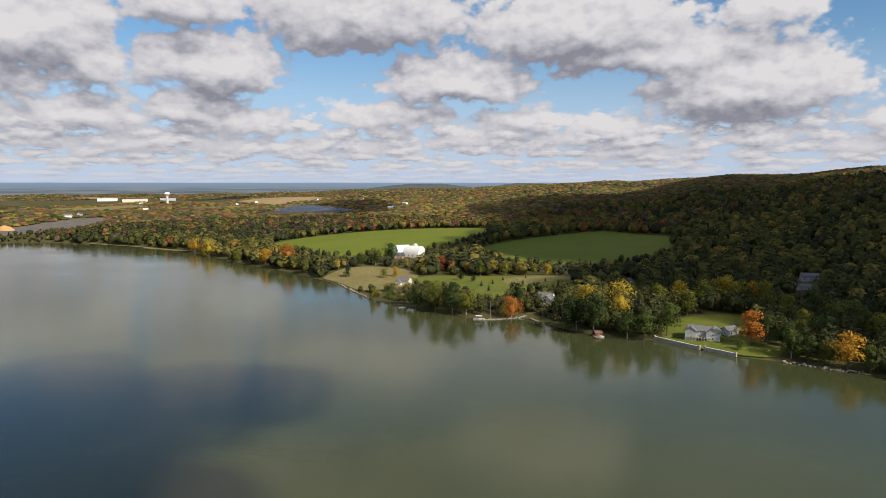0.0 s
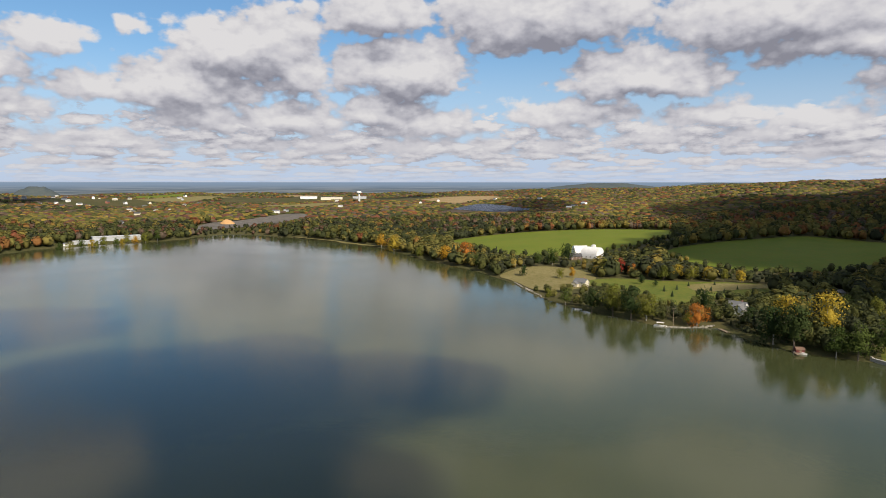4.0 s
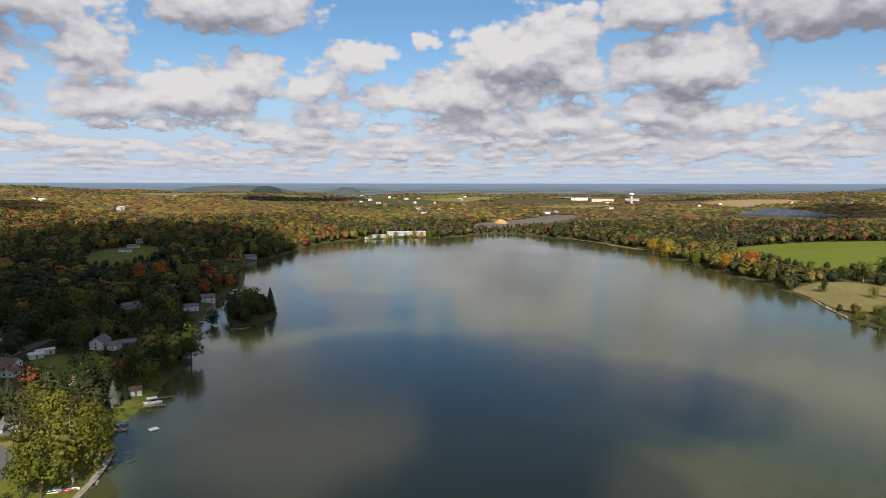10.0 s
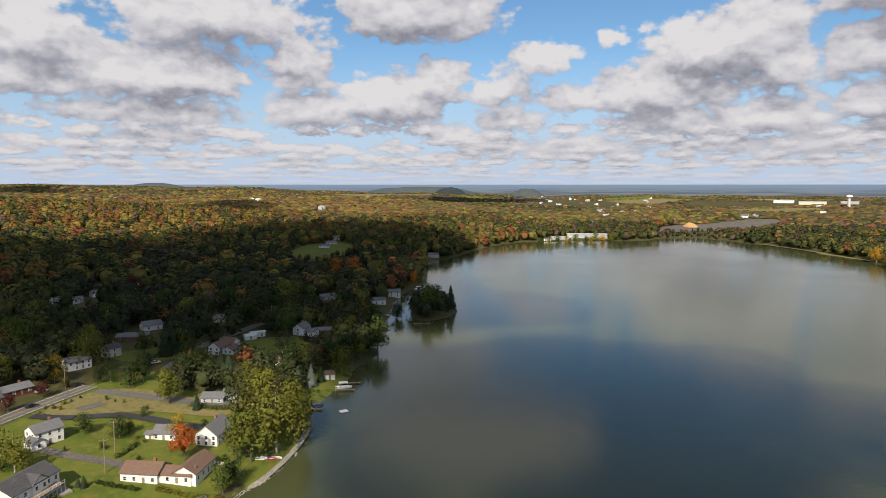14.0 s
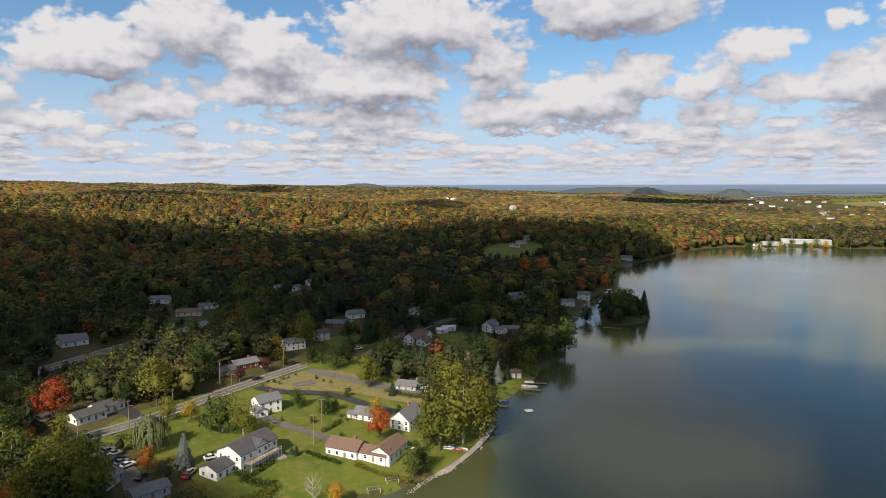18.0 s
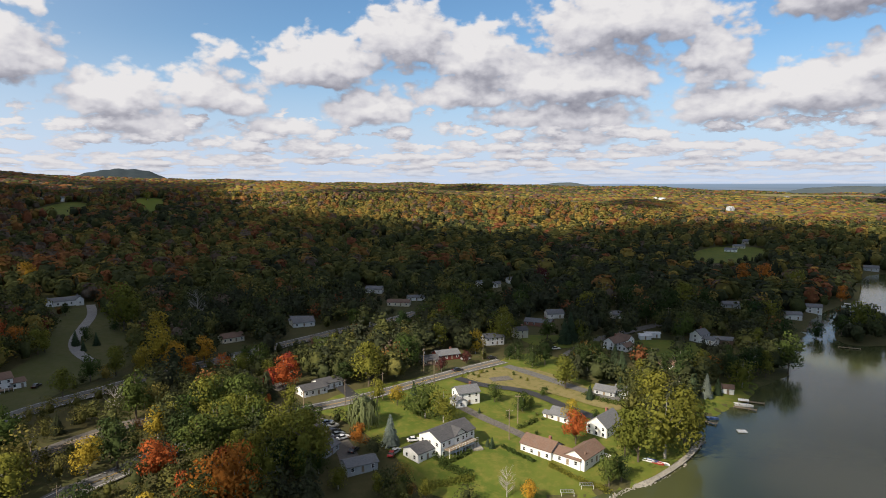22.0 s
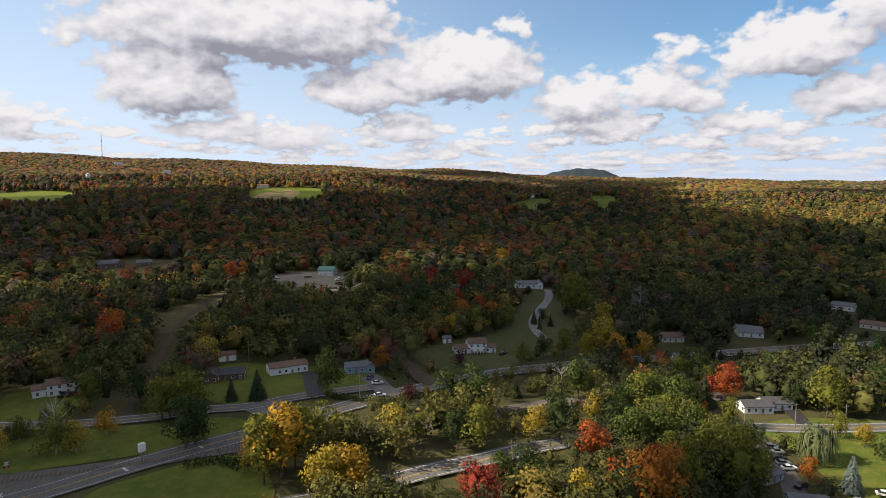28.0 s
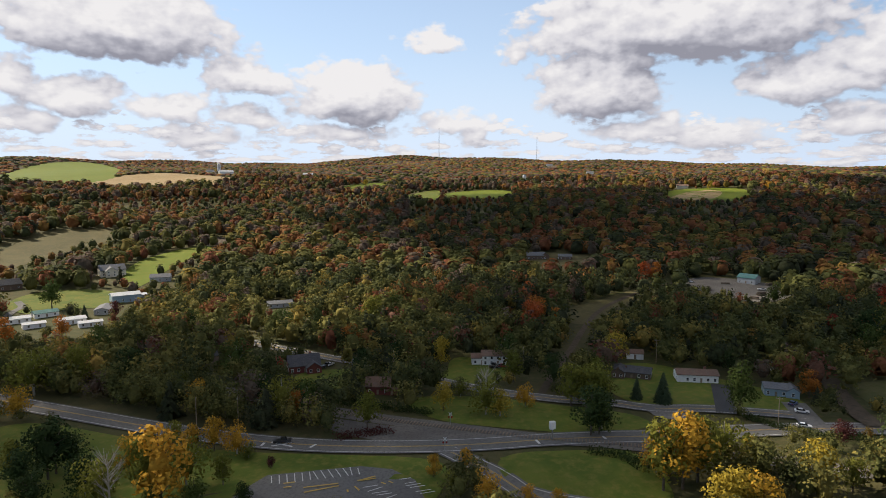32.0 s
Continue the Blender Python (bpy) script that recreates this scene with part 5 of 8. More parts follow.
def house(x, y, turn, w_, d, h, wall_mat, roof_mat, label, rise=None, storeys=1, wings=(), chimney=True, garage=False, deck=0, name="house", category="house", lift=0.0, tidy=True):
    """A house on the land: ridge along its own x. wings: (dx, dy, turn, width, depth, wall height, rise)."""
    r = math.hypot(x, y)
    near = r < 330
    z = level(x, y) + lift
    thing = empty(name, pose(x, y, z, 0, 0, turn))
    rise = d * 0.26 if rise is None else rise
    shell(thing, w_, d, h, rise, wall_mat, roof_mat, Matrix.Identity(4))
    if r < 1000:
        openings(thing, w_, d, h, Matrix.Identity(4), storeys, near, garage)
    for dx, dy, a, ww, dd, hh, rr in wings:
        m = pose(dx, dy, 0, 0, 0, a)
        shell(thing, ww, dd, hh, rr, wall_mat, roof_mat, m)
        if r < 600:
            openings(thing, ww, dd, hh, m, 2 if hh > 4.4 else 1, near)
    if chimney:
        bm = bmesh.new()
        box(bm, w_ * 0.2, w_ * 0.2 + 0.9, 0.4, 1.2, h + rise * 0.3, h + rise + 0.9)
        box(bm, w_ * 0.2 - 0.08, w_ * 0.2 + 0.98, 0.32, 1.28, h + rise + 0.9, h + rise + 1.05)
        part("chimney", bm, BRICK, thing)
    if deck:
        bm = bmesh.new()
        box(bm, -w_ * 0.42, w_ * 0.42, -d / 2 - 3.2, -d / 2, deck - 0.15, deck)
        part("deck", bm, WOOD, thing)
        rail = plate_mesh("railing", -w_ * 0.42, w_ * 0.42, -0.05, 0.05, 0.92, 1.0, TRIM)
        share("railing", rail, thing, pose(0, -d / 2 - 3.1, deck))
        post = plate_mesh("post", -0.07, 0.07, -0.07, 0.07, -deck - 1.0, 1.0, TRIM)
        n = max(3, int(w_ * 0.84 / 1.6))
        for k in range(n + 1):
            share("post", post, thing, pose(-w_ * 0.42 + w_ * 0.84 * k / n, -d / 2 - 3.1, deck))
    thing.scale = (0.84, 0.84, 0.84)
    tagged(thing, label, category, "houses by the lake" if category == "house" else "")
    big = max([w_, d] + [abs(q[0]) + abs(q[1]) + q[3] / 2 for q in wings]) * 0.5 + (2.5 if near else 3.5)
    TAKEN.append(("line", [(x, y), (x * (1 - 9 / r), y * (1 - 9 / r)), (x * (1 - 16 / r), y * (1 - 16 / r))], big * 0.9, tidy))
    return thing


def shed(x, y, turn, w_, d, h, wall_mat, roof_mat, label, name="shed"):
    """A small outbuilding with one door."""
    thing = empty(name, pose(x, y, level(x, y), 0, 0, turn))
    shell(thing, w_, d, h, d * 0.28, wall_mat, roof_mat, Matrix.Identity(4), 0.2, 0.8)
    share("door", DOOR, thing, pose(0, -d / 2 - 0.02, 0.05))
    tagged(thing, label, name)
    r = math.hypot(x, y)
    TAKEN.append(("line", [(x, y), (x * (1 - 8 / r), y * (1 - 8 / r))], max(w_, d) * 0.5 + 2, True))
    return thing


# lakeside lots in the sun
house(-192.6, -0.2, 136, 18.0, 11.0, 6.2, WHITE, DARK, "white two-storey house with dark roof and balcony deck", 2.6, 2, [(-12.5, 1.5, 0, 9.0, 8.0, 3.2, 1.6), (1.0, -2.6, 90, 6.5, 6.0, 6.2, 2.2)], False, False, 3.1)
house(-233.0, 6.7, 113, 10.0, 8.0, 5.4, WHITE, SLATE, "white two-storey house with an outside stair", 2.2, 2, [(-5.0, -3.5, 90, 6.0, 5.0, 2.8, 1.2)], True)
house(-191.4, 29.1, 49, 13.0, 8.5, 3.4, WHITE, RUST, "low white house with several brown-shingled wings", 2.4, 1, [(11.0, 0.5, 0, 13.0, 7.0, 2.9, 1.7), (15.0, 4.5, 90, 14.0, 8.0, 3.4, 2.4)], True)
house(-218.6, 40.5, 50, 9.0, 7.0, 2.8, WHITE, SLATE, "white garage with a grey roof", 2.2, 1, [(-5.5, -1.5, 0, 4.0, 4.0, 2.2, 0.8)], False)
house(-209.0, 52.7, 138, 13.0, 9.0, 4.2, WHITE, SLATE, "tall white gabled house under big trees", 3.6, 2, [], True)
house(-245.2, 62.5, 56, 10.0, 7.5, 2.6, GREY, SLATE, "low grey-roofed house beside a lane", 1.6, 1, [(8.0, 2.0, 0, 8.0, 7.0, 3.2, 2.0)], False)
house(-316.5, 22.4, 111, 12.0, 8.0, 4.4, WHITE, SLATE, "white house with a grey roof beside the street", 1.8, 2, [], False, True)
house(-289.4, -0.8, 115, 13.0, 8.5, 2.8, BARN, SLATE, "low red house with a broad grey roof", 1.8)
house(-330.2, 37.8, 113, 8.0, 7.0, 5.0, CREAM, DARK, "cream two-storey house with a dark roof", 1.7, 2)
house(-280.4, -8.5, 112, 9.0, 7.0, 2.7, BROWN, DARK, "dark house behind a maroon tree", 1.8, 1, [], False)
house(-239.4, -52.4, 130, 12.0, 8.0, 2.9, WHITE, DARK, "low white house with a black roof", 1.7, 1, [(10.0, 3.5, 0, 12.0, 8.0, 2.9, 1.7)], False)
house(-357.9, 51.8, 67, 18.0, 9.0, 2.7, BRICK, SLATE, "long low house with a grey roof", 1.7, 1)
house(-378.2, 63.7, 100, 12.0, 8.0, 3.2, WHITE, SLATE, "white house with a grey roof among trees", 2.4, 1, [], False)
house(-311.5, 82.3, 130, 10.0, 8.0, 4.2, WHITE, RUST, "white gabled house with a brown roof", 2.8, 2, [(9.0, -1.0, 90, 9.0, 7.0, 4.6, 2.4), (2.0, -7.0, 0, 8.0, 6.0, 2.6, 1.6)], True)
house(-333.6, 108.3, 87, 9.0, 4.0, 2.8, WHITE, PALE, "white camping trailer with an awning", 0.5, 1, [(-6.0, -5.0, 0, 7.0, 5.0, 2.4, 1.0)], False, name="trailer", category="trailer")
house(-329.8, 131.8, 128, 10.0, 7.5, 4.6, WHITE, SLATE, "white gabled house near the shore", 2.8, 2, [(-1.0, -7.0, 90, 9.0, 6.0, 2.8, 1.5)], True)
house(-326.8, 143.0, 71, 11.0, 6.0, 2.6, BROWN, SLATE, "low brown cottage near the shore", 1.4, 1, [], False)
house(-280.6, 98.5, 71, 9.0, 5.0, 2.5, WHITE, RUST, "small white cottage with a brown roof", 1.5, 1, [], False)
house(-473.2, 26.7, 117, 13.0, 8.0, 4.0, WHITE, SLATE, "white house on the wooded rise", 2.2, 1, [(8, -3, 90, 8, 6, 2.8, 1.4)], False)
house(-494.0, 51.8, 104, 14.0, 8.0, 3.2, WHITE, SLATE, "white house with a shaded front", 2.0, 1, [], False)
house(-514.0, 82.1, 121, 12.0, 8.0, 3.8, WHITE, SLATE, "white gabled house under tall trees", 2.8, 2, [], False)
house(-476.6, 36.1, 101, 8.0, 6.0, 2.8, CREAM, SLATE, "small cream house on the rise", 1.6, 1, [], False)
house(-449.1, -51.8, 82, 14.0, 9.0, 3.4, WHITE, SLATE, "white house with a wide grey roof", 2.0, 1, [], False)
house(-405.7, -31.2, 82, 17.0, 8.5, 2.8, CREAM, RUST, "low cream house beside a driveway", 1.7, 1, [], False)
house(-423.0, -21.3, 103, 14.0, 7.0, 2.6, WHITE, SLATE, "long white shed-like house", 1.4, 1, [], False)
house(-346.2, -80.0, 118, 14.0, 8.5, 2.8, WHITE, SLATE, "white house with a pale roof in the trees", 2.0, 1, [], False)
house(-311.5, -107.7, 129, 13.0, 8.0, 2.8, CREAM, RUST, "low house with a brown roof", 1.7, 1, [], False)
house(-377.8, 100.5, 105, 7.0, 6.0, 3.0, WHITE, SLATE, "small white garage beside the street", 2.0, 1, [], False)
house(-395.9, 215.9, 76, 11.0, 7.0, 3.6, WHITE, SLATE, "white cottage on the water's edge", 1.8, 1, [], False)
house(-419.4, 242.2, 65, 11.0, 9.0, 4.6, WHITE, SLATE, "white two-storey house with a boat dock", 2.0, 2, [], False)
house(-420.3, 187.8, 81, 13.0, 8.0, 2.8, GREY, SLATE, "grey house hidden among trees", 1.8, 1, [], False)
house(-684.2, 303.2, 56, 14.0, 8.0, 3.0, WHITE, SLATE, "white house in a green clearing", 2.0, 1, [], False)
house(-713.9, 325.0, 81, 14.0, 8.0, 3.0, CREAM, SLATE, "cream house in a green clearing", 2.0, 1, [], False)
house(-755.9, 351.8, 60, 18.0, 10.0, 3.2, CREAM, SLATE, "large tan house in a green clearing", 2.6, 1, [], False)
house(-618.5, 410.4, 61, 15.0, 9.0, 3.6, GREY, SLATE, "grey lake house at the water's edge", 2.2, 1, [], False)
house(-841.2, 313.1, 90, 14.0, 9.0, 4.5, WHITE, SLATE, "white house at the edge of the sunlit woods", 2.6, 2, [], False)
house(-894.0, 241.7, 95, 12.0, 9.0, 4.5, CREAM, RUST, "house at the edge of the woods", 2.4, 2, [], False)
house(-186.6, -37.1, 156, 9.0, 6.0, 2.6, GREY, SLATE, "grey outbuilding under the trees", 1.2, 1, [], False, tidy=False)
house(-178.0, -25.6, 118, 11.0, 7.0, 2.6, GREY, SLATE, "low building with a weathered metal roof", 1.2, 1, [], False, tidy=False)
# hillside homes beyond the highway
house(-381.7, -233.0, 129, 21.0, 9.0, 3.4, WHITE, SLATE, "long white hillside house with two bays", 2.2, 1, [(-9.5, -1.0, 90, 10, 5, 3.4, 2.2), (9.5, -1.0, 90, 10, 5, 3.8, 2.2)], False)
house(-339.6, -264.6, 133, 7.0, 5.0, 2.6, BLUE, SLATE, "small blue-grey cabin among red trees", 1.4, 1, [], False, name="cabin", category="cabin")
house(-232.1, -168.5, 138, 10.0, 8.5, 5.4, WHITE, RUST, "white split-level house with brown roofs", 2.0, 2, [(-8.5, -0.5, 0, 8.0, 7.5, 2.8, 1.4), (7.0, -0.5, 0, 6.0, 7.5, 2.8, 1.2)], False, False, 1.2)
shed(-235.3, -188.3, 139, 4.0, 3.2, 2.3, WHITE, SLATE, "small white garden shed")
house(-351.6, -81.7, 93, 15.0, 9.0, 2.9, WHITE, SLATE, "white house with a hipped grey roof", 1.8, 1, [], False)
house(-313.2, -108.2, 129, 11.0, 7.5, 2.8, CREAM, RUST, "small house with a brown roof and black driveway", 1.6, 1, [], False)
house(-137.1, -220.9, 142, 17.0, 8.5, 3.0, BROWN, DARK, "dark brown ranch house with white window bays", 1.9, 1, [(-6.0, -2.0, 90, 9, 6, 3.2, 1.6)], False)
house(-157.9, -209.7, 157, 18.0, 8.5, 3.6, WHITE, RUST, "white raised ranch house with a brown roof", 1.6, 1, [], True, True)
house(-175.9, -188.9, 147, 9.0, 8.0, 3.4, BLUE, SLATE, "blue house with a grey metal roof", 1.6, 1, [(6.5, -1.0, 90, 7.5, 5.0, 3.0, 1.6)], False)
house(-90.3, -253.5, 165, 12.5, 8.5, 4.8, WHITE, RUST, "white split-level house with a brown roof", 1.8, 2, [(-8.0, 0.5, 0, 7.0, 7.5, 3.4, 1.4)], False)
shed(-105.6, -276.8, 169, 3.6, 3.6, 2.6, WHITE, SLATE, "small white gambrel shed")
shed(-151.0, -242.0, 153, 7.0, 4.5, 2.4, WHITE, RUST, "white garden shed with a brown roof")
shed(-197.3, -211.7, 142, 4.0, 3.0, 2.0, WHITE, SLATE, "white shed at the wood's edge")
shed(-280.9, -92.2, 123, 7.0, 4.5, 2.4, WHITE, SLATE, "pale outbuilding beside the road")
house(-314.1, -365.2, 119, 14.0, 12.0, 4.6, GREY, TEAL, "grey pole barn with a teal metal roof", 2.6, 1, [], False, name="barn", category="barn")
house(-215.1, -503.4, 167, 17.0, 10.0, 4.0, BROWN, SLATE, "brown log house on the slope", 3.0, 1, [(10, 2, 90, 12, 8, 4, 2.6)], False)
house(-237.6, -491.6, 159, 13.0, 9.0, 3.2, BROWN, SLATE, "grey-roofed outbuilding on the slope", 2.0, 1, [], False)
# round the road junction
house(-10.9, -265.1, 186, 15.0, 10.0, 3.6, BARN, DARK, "dark red house with a steep brown roof", 4.2, 1, [(4.0, -4.0, 90, 9.0, 7.0, 3.0, 2.4)], True)
house(-36.7, -230.9, 165, 10.5, 7.5, 3.8, BARN, RUST, "red barn with a brown gambrel roof", 3.0, 1, [(6.2, -2.4, 0, 5.0, 4.0, 2.0, 0.6)], False, name="barn", category="barn")
shed(27.5, -287.0, -160, 6.0, 5.0, 2.6, BROWN, DARK, "small dark hut on the lawn")
house(88.4, -425.2, -158, 19.0, 11.0, 5.0, BLUE, PALE, "pale blue metal building with a white roof", 1.6, 1, [(11, 2, 0, 7, 8, 3.5, 1)], False, name="barn", category="barn")
house(77.5, -487.1, -181, 16.0, 9.0, 3.4, GREY, SLATE, "grey house beyond the lawn", 2.4, 1, [], False)
house(114.7, -512.4, -157, 20.0, 14.0, 5.0, CREAM, SLATE, "large tan house on the green slope", 4.2, 2, [(-2, -5, 90, 12, 9, 4.6, 3.4)], False)
house(167.0, -470.8, -145, 16.0, 11.0, 4.0, BROWN, DARK, "large dark house on the green slope", 3.6, 1, [], False)
house(122.0, -391.3, -148, 14.0, 8.0, 2.8, WHITE, TEAL, "white mobile home with a pale green roof", 1.4, 1, [], False)
house(103.8, -372.2, -154, 15.0, 8.0, 2.8, WHITE, PALE, "white mobile home with a white roof", 1.2, 1, [], False)
house(132.4, -377.7, -151, 17.0, 7.0, 2.8, WHITE, PALE, "long white mobile home in the park", 1.1, 1, [], False)
house(93.7, -396.8, -87, 20.0, 9.0, 2.8, GREY, SLATE, "grey-roofed mobile home in the park", 1.4, 1, [], False)
house(92.9, -363.8, -158, 13.0, 6.0, 2.6, WHITE, PALE, "white trailer home in the park", 0.9, 1, [], False)
house(119.5, -365.6, -154, 12.0, 6.0, 2.6, WHITE, PALE, "white trailer with a flat roof", 0.9, 1, [], False)
house(-3.0, -390.0, 186, 17.0, 8.0, 2.8, GREY, SLATE, "long grey house in the woods", 1.6, 1, [], False)
# far hill farms
house(-79.1, -1457.6, 177, 26.0, 14.0, 6.0, WHITE, PALE, "white farm building on the far hill", 4, 1, [], False, name="barn", category="barn")
house(108.1, -1691.5, -166, 40.0, 16.0, 6.0, WHITE, PALE, "long white barn on the far hill", 4, 1, [], False, name="barn", category="barn")
house(145.1, -1690.3, -185, 22.0, 12.0, 6.0, WHITE, SLATE, "white farmhouse on the far hill", 4, 1, [], False)
house(-503.7, -1119.7, 156, 30.0, 12.0, 5.0, BRICK, RUST, "red farm building on the lit ridge", 3, 1, [], False, name="barn", category="barn")
house(-627.1, -989.9, 148, 24.0, 12.0, 5.0, BROWN, RUST, "brown farm building on the lit ridge", 3, 1, [], False, name="barn", category="barn")
house(-665.1, -937.9, 150, 22.0, 11.0, 5.0, CREAM, RUST, "farmhouse on the lit ridge", 3, 1, [], False)
house(-734.7, -1393.7, 157, 20.0, 11.0, 5.0, WHITE, SLATE, "white house high on the hill", 3, 1, [], False)
house(-724.8, -1604.1, 161, 20.0, 11.0, 5.0, WHITE, SLATE, "white house high on the hill", 3, 1, [], False)
house(-951.1, -607.7, 133, 16.0, 10.0, 5.0, WHITE, SLATE, "white house above the woods", 3, 2, [], False)
house(-982.6, -597.1, 111, 17.0, 10.0, 5.0, WHITE, SLATE, "white house above the woods", 3, 2, [], False)
# lake's east shore
house(-31.0, 511.5, -27, 12.0, 8.5, 4.4, CREAM, SLATE, "cream lakeside house with a grey roof", 3.0, 2, [(-3, -4, 90, 8, 6, 3.0, 2.0)], True)
house(70.3, 433.9, -34, 14.0, 10.0, 4.6, WHITE, SLATE, "white gabled lake house with a grey roof", 4.0, 2, [(5.0, -5.0, 90, 10, 8, 4.4, 3.4)], True)
house(139.3, 339.4, -26, 15.0, 9.0, 5.4, GREY, SLATE, "large grey house with a lakeside terrace", 2.4, 2, [(-5.5, -2.5, 90, 9, 7, 5.4, 2.2), (7.5, -1.5, 90, 11, 8, 5.2, 2.6)], True, False, 1.4)
house(154.7, 339.8, 26, 9.0, 7.0, 3.0, GREY, SLATE, "grey garage beside the large house", 2.2, 1, [], False)
house(147.1, 505.9, 44, 9.0, 7.0, 3.0, WHITE, SLATE, "small white building behind the trees", 2.2, 1, [], False)
house(253.6, 450.0, -14, 16.0, 9.0, 2.8, GREY, SLATE, "low grey house under the trees", 1.8, 1, [], False)
house(274.8, 475.5, -15, 14.0, 9.0, 4.4, GREY, SLATE, "grey house on the wooded slope", 2.4, 2, [], False)
house(-47.0, 669.5, 19, 14.0, 9.0, 4.0, BROWN, DARK, "dark farmhouse below the white barn", 3.0, 2, [], False)


def arched_barn(x, y, turn, length, width, label):
    """A white barn with a rounded roof."""
    thing = empty("barn", pose(x, y, level(x, y), 0, 0, turn))
    bm = bmesh.new()
    n = 14
    rings = []
    for px in (-length / 2, length / 2):
        ring = [bm.verts.new((px, -width / 2, -1.0))] + [bm.verts.new((px, -width / 2 * COS(math.pi * k / n), 3.0 + width * 0.62 * SIN(math.pi * k / n))) for k in range(n + 1)] + [bm.verts.new((px, width / 2, -1.0))]
        rings.append(ring)
    for a, b, c, d in zip(rings[0], rings[0][1:], rings[1][1:], rings[1]):
        bm.faces.new((a, b, c, d))
    bm.faces.new(rings[0])
    bm.faces.new(rings[1][::-1])
    bmesh.ops.recalc_face_normals(bm, faces=bm.faces)
    part("roof", bm, TRIM, thing, "rounded white roof")
    share("barn_door", plate_mesh("barn_door", -1.8, 1.8, -0.1, 0.0, 0.0, 4.0, WOOD), thing, pose(length / 2 + 0.02, 0, 0, 0, 0, 90))
    for k in range(4):
        win = share("window", FRAME, thing, pose(-length / 2 + (k + 0.5) * length / 4, -width / 2 - 0.01, 1.7))
        share("pane", GLASS, win)
    tagged(thing, label, "barn")
    TAKEN.append(("line", [(x, y), (x * 0.97, y * 0.97)], length * 0.55, True))


arched_barn(-30.9, 682.2, -32, 20.0, 14.0, "white barn with a rounded white roof")
arched_barn(-45.1, 705.4, 24, 15.0, 11.0, "smaller white barn with a rounded roof")


def silo(x, y, h, r, mat, label):
    thing = empty("silo", pose(x, y, level(x, y)))
    bm = bmesh.new()
    bmesh.ops.create_cone(bm, cap_ends=True, segments=18, radius1=r, radius2=r, depth=h, matrix=pose(0, 0, h / 2))
    part("tank", bm, mat, thing)
    bm = bmesh.new()
    bmesh.ops.create_uvsphere(bm, u_segments=18, v_segments=8, radius=r * 1.03, matrix=pose(0, 0, h) @ Matrix.Diagonal((1, 1, 0.6, 1)))
    part("dome", bm, PALE, thing)
    tagged(thing, label, "silo")


silo(-466.1, -1144.8, 17, 3.6, TRIM, "white farm silo on the lit ridge")
silo(126.2, -1721.3, 20, 4.5, PALE, "pale farm silo on the far hill")
silo(-30.3, 695.6, 11, 2.6, TRIM, "white silo beside the barn")

# ---- distant town and works at the head of the lake ----
house(-701.6, 754.7, 51, 74.0, 22.0, 6.0, GREY, PALE, "long pale factory at the head of the lake", 0.8, 2, [], False, name="factory", category="factory")
house(-711.7, 710.4, 57, 40.0, 16.0, 4.5, GREY, PALE, "low white annex of the factory", 0.6, 1, [], False, name="factory", category="factory")
house(-715.4, 684.0, 46, 12.0, 8.0, 3.0, WHITE, SLATE, "white cottage on the far shore", 1.6, 1, [], False)
for px, wide, tall in ((0, 70, 9), (1, 90, 10), (2, 60, 8)):
    house(*[(-1103.7, 2112.0), (-1005.3, 2096.2), (-965.1, 2251.7)][px], 25, wide, 40, tall, (WHITE, CREAM, GREY)[px], PALE, "long pale warehouse on the plain", 1.0, 1, (), False, name="warehouse", category="warehouse")
for hx, hy in ((-1058.7, 1266.8), (-902.0, 979.1), (-1111.5, 1250.0), (-1060.1, 1314.7), (-956.0, 1088.4), (-1596.6, 1537.8), (-1528.5, 1510.2), (-1643.6, 1681.0), (-1568.3, 1689.2), (-1476.5, 1632.2), (-1765.9, 2076.4), (-2292.9, 2153.6), (-785.2, 1693.4), (-732.1, 1290.8), (-661.9, 2062.9), (-617.9, 2125.8), (-98.3, 1660.0), (-127.6, 1566.5), (-1317.1, 576.1), (-2110.3, 1110.8), (-939.4, 598.1), (-119.7, 1617.4), (-434.2, 2202.3), (-240.0, 1893.4), (-900.0, 1914.1), (-730.6, 1246.5), (-1687.3, 544.4), (-1322.3, 584.1), (-4700.0, -0.1), (-4698.0, 137.9), (-4692.9, 257.4), (-1504.8, 501.2), (-1320.0, 580.7)):
    house(hx, hy, random.uniform(0, 180), random.uniform(13, 19), 10.0, random.uniform(4, 7), random.choice((WHITE, WHITE, CREAM, GREY)), random.choice((SLATE, DARK, PALE)), "pale house far off among the woods", 3.0, 1, (), False)

for k in range(26):
    hx, hy = bearing(random.uniform(36, 50), random.uniform(1750, 2700))
    house(hx, hy, random.uniform(0, 180), random.uniform(11, 17), 9.0, random.uniform(4, 6), random.choice((WHITE, CREAM, GREY, BRICK)), random.choice((SLATE, DARK, DARK)), "pale town house far off on the plain", 3.0, 1, (), False)


def water_tower(x, y, h):
    thing = empty("water_tower", pose(x, y, level(x, y)))
    bm = bmesh.new()
    bmesh.ops.create_cone(bm, cap_ends=True, segments=20, radius1=4.0, radius2=3.4, depth=h * 0.72, matrix=pose(0, 0, h * 0.36))
    part("stem", bm, PALE, thing)
    bm = bmesh.new()
    bmesh.ops.create_uvsphere(bm, u_segments=24, v_segments=12, radius=8.5, matrix=pose(0, 0, h * 0.84) @ Matrix.Diagonal((1, 1, 0.55, 1)))
    part("tank", bm, TRIM, thing)
    tagged(thing, "white water tower on the plain", "water tower")


water_tower(-827.3, 1926.6, 36)


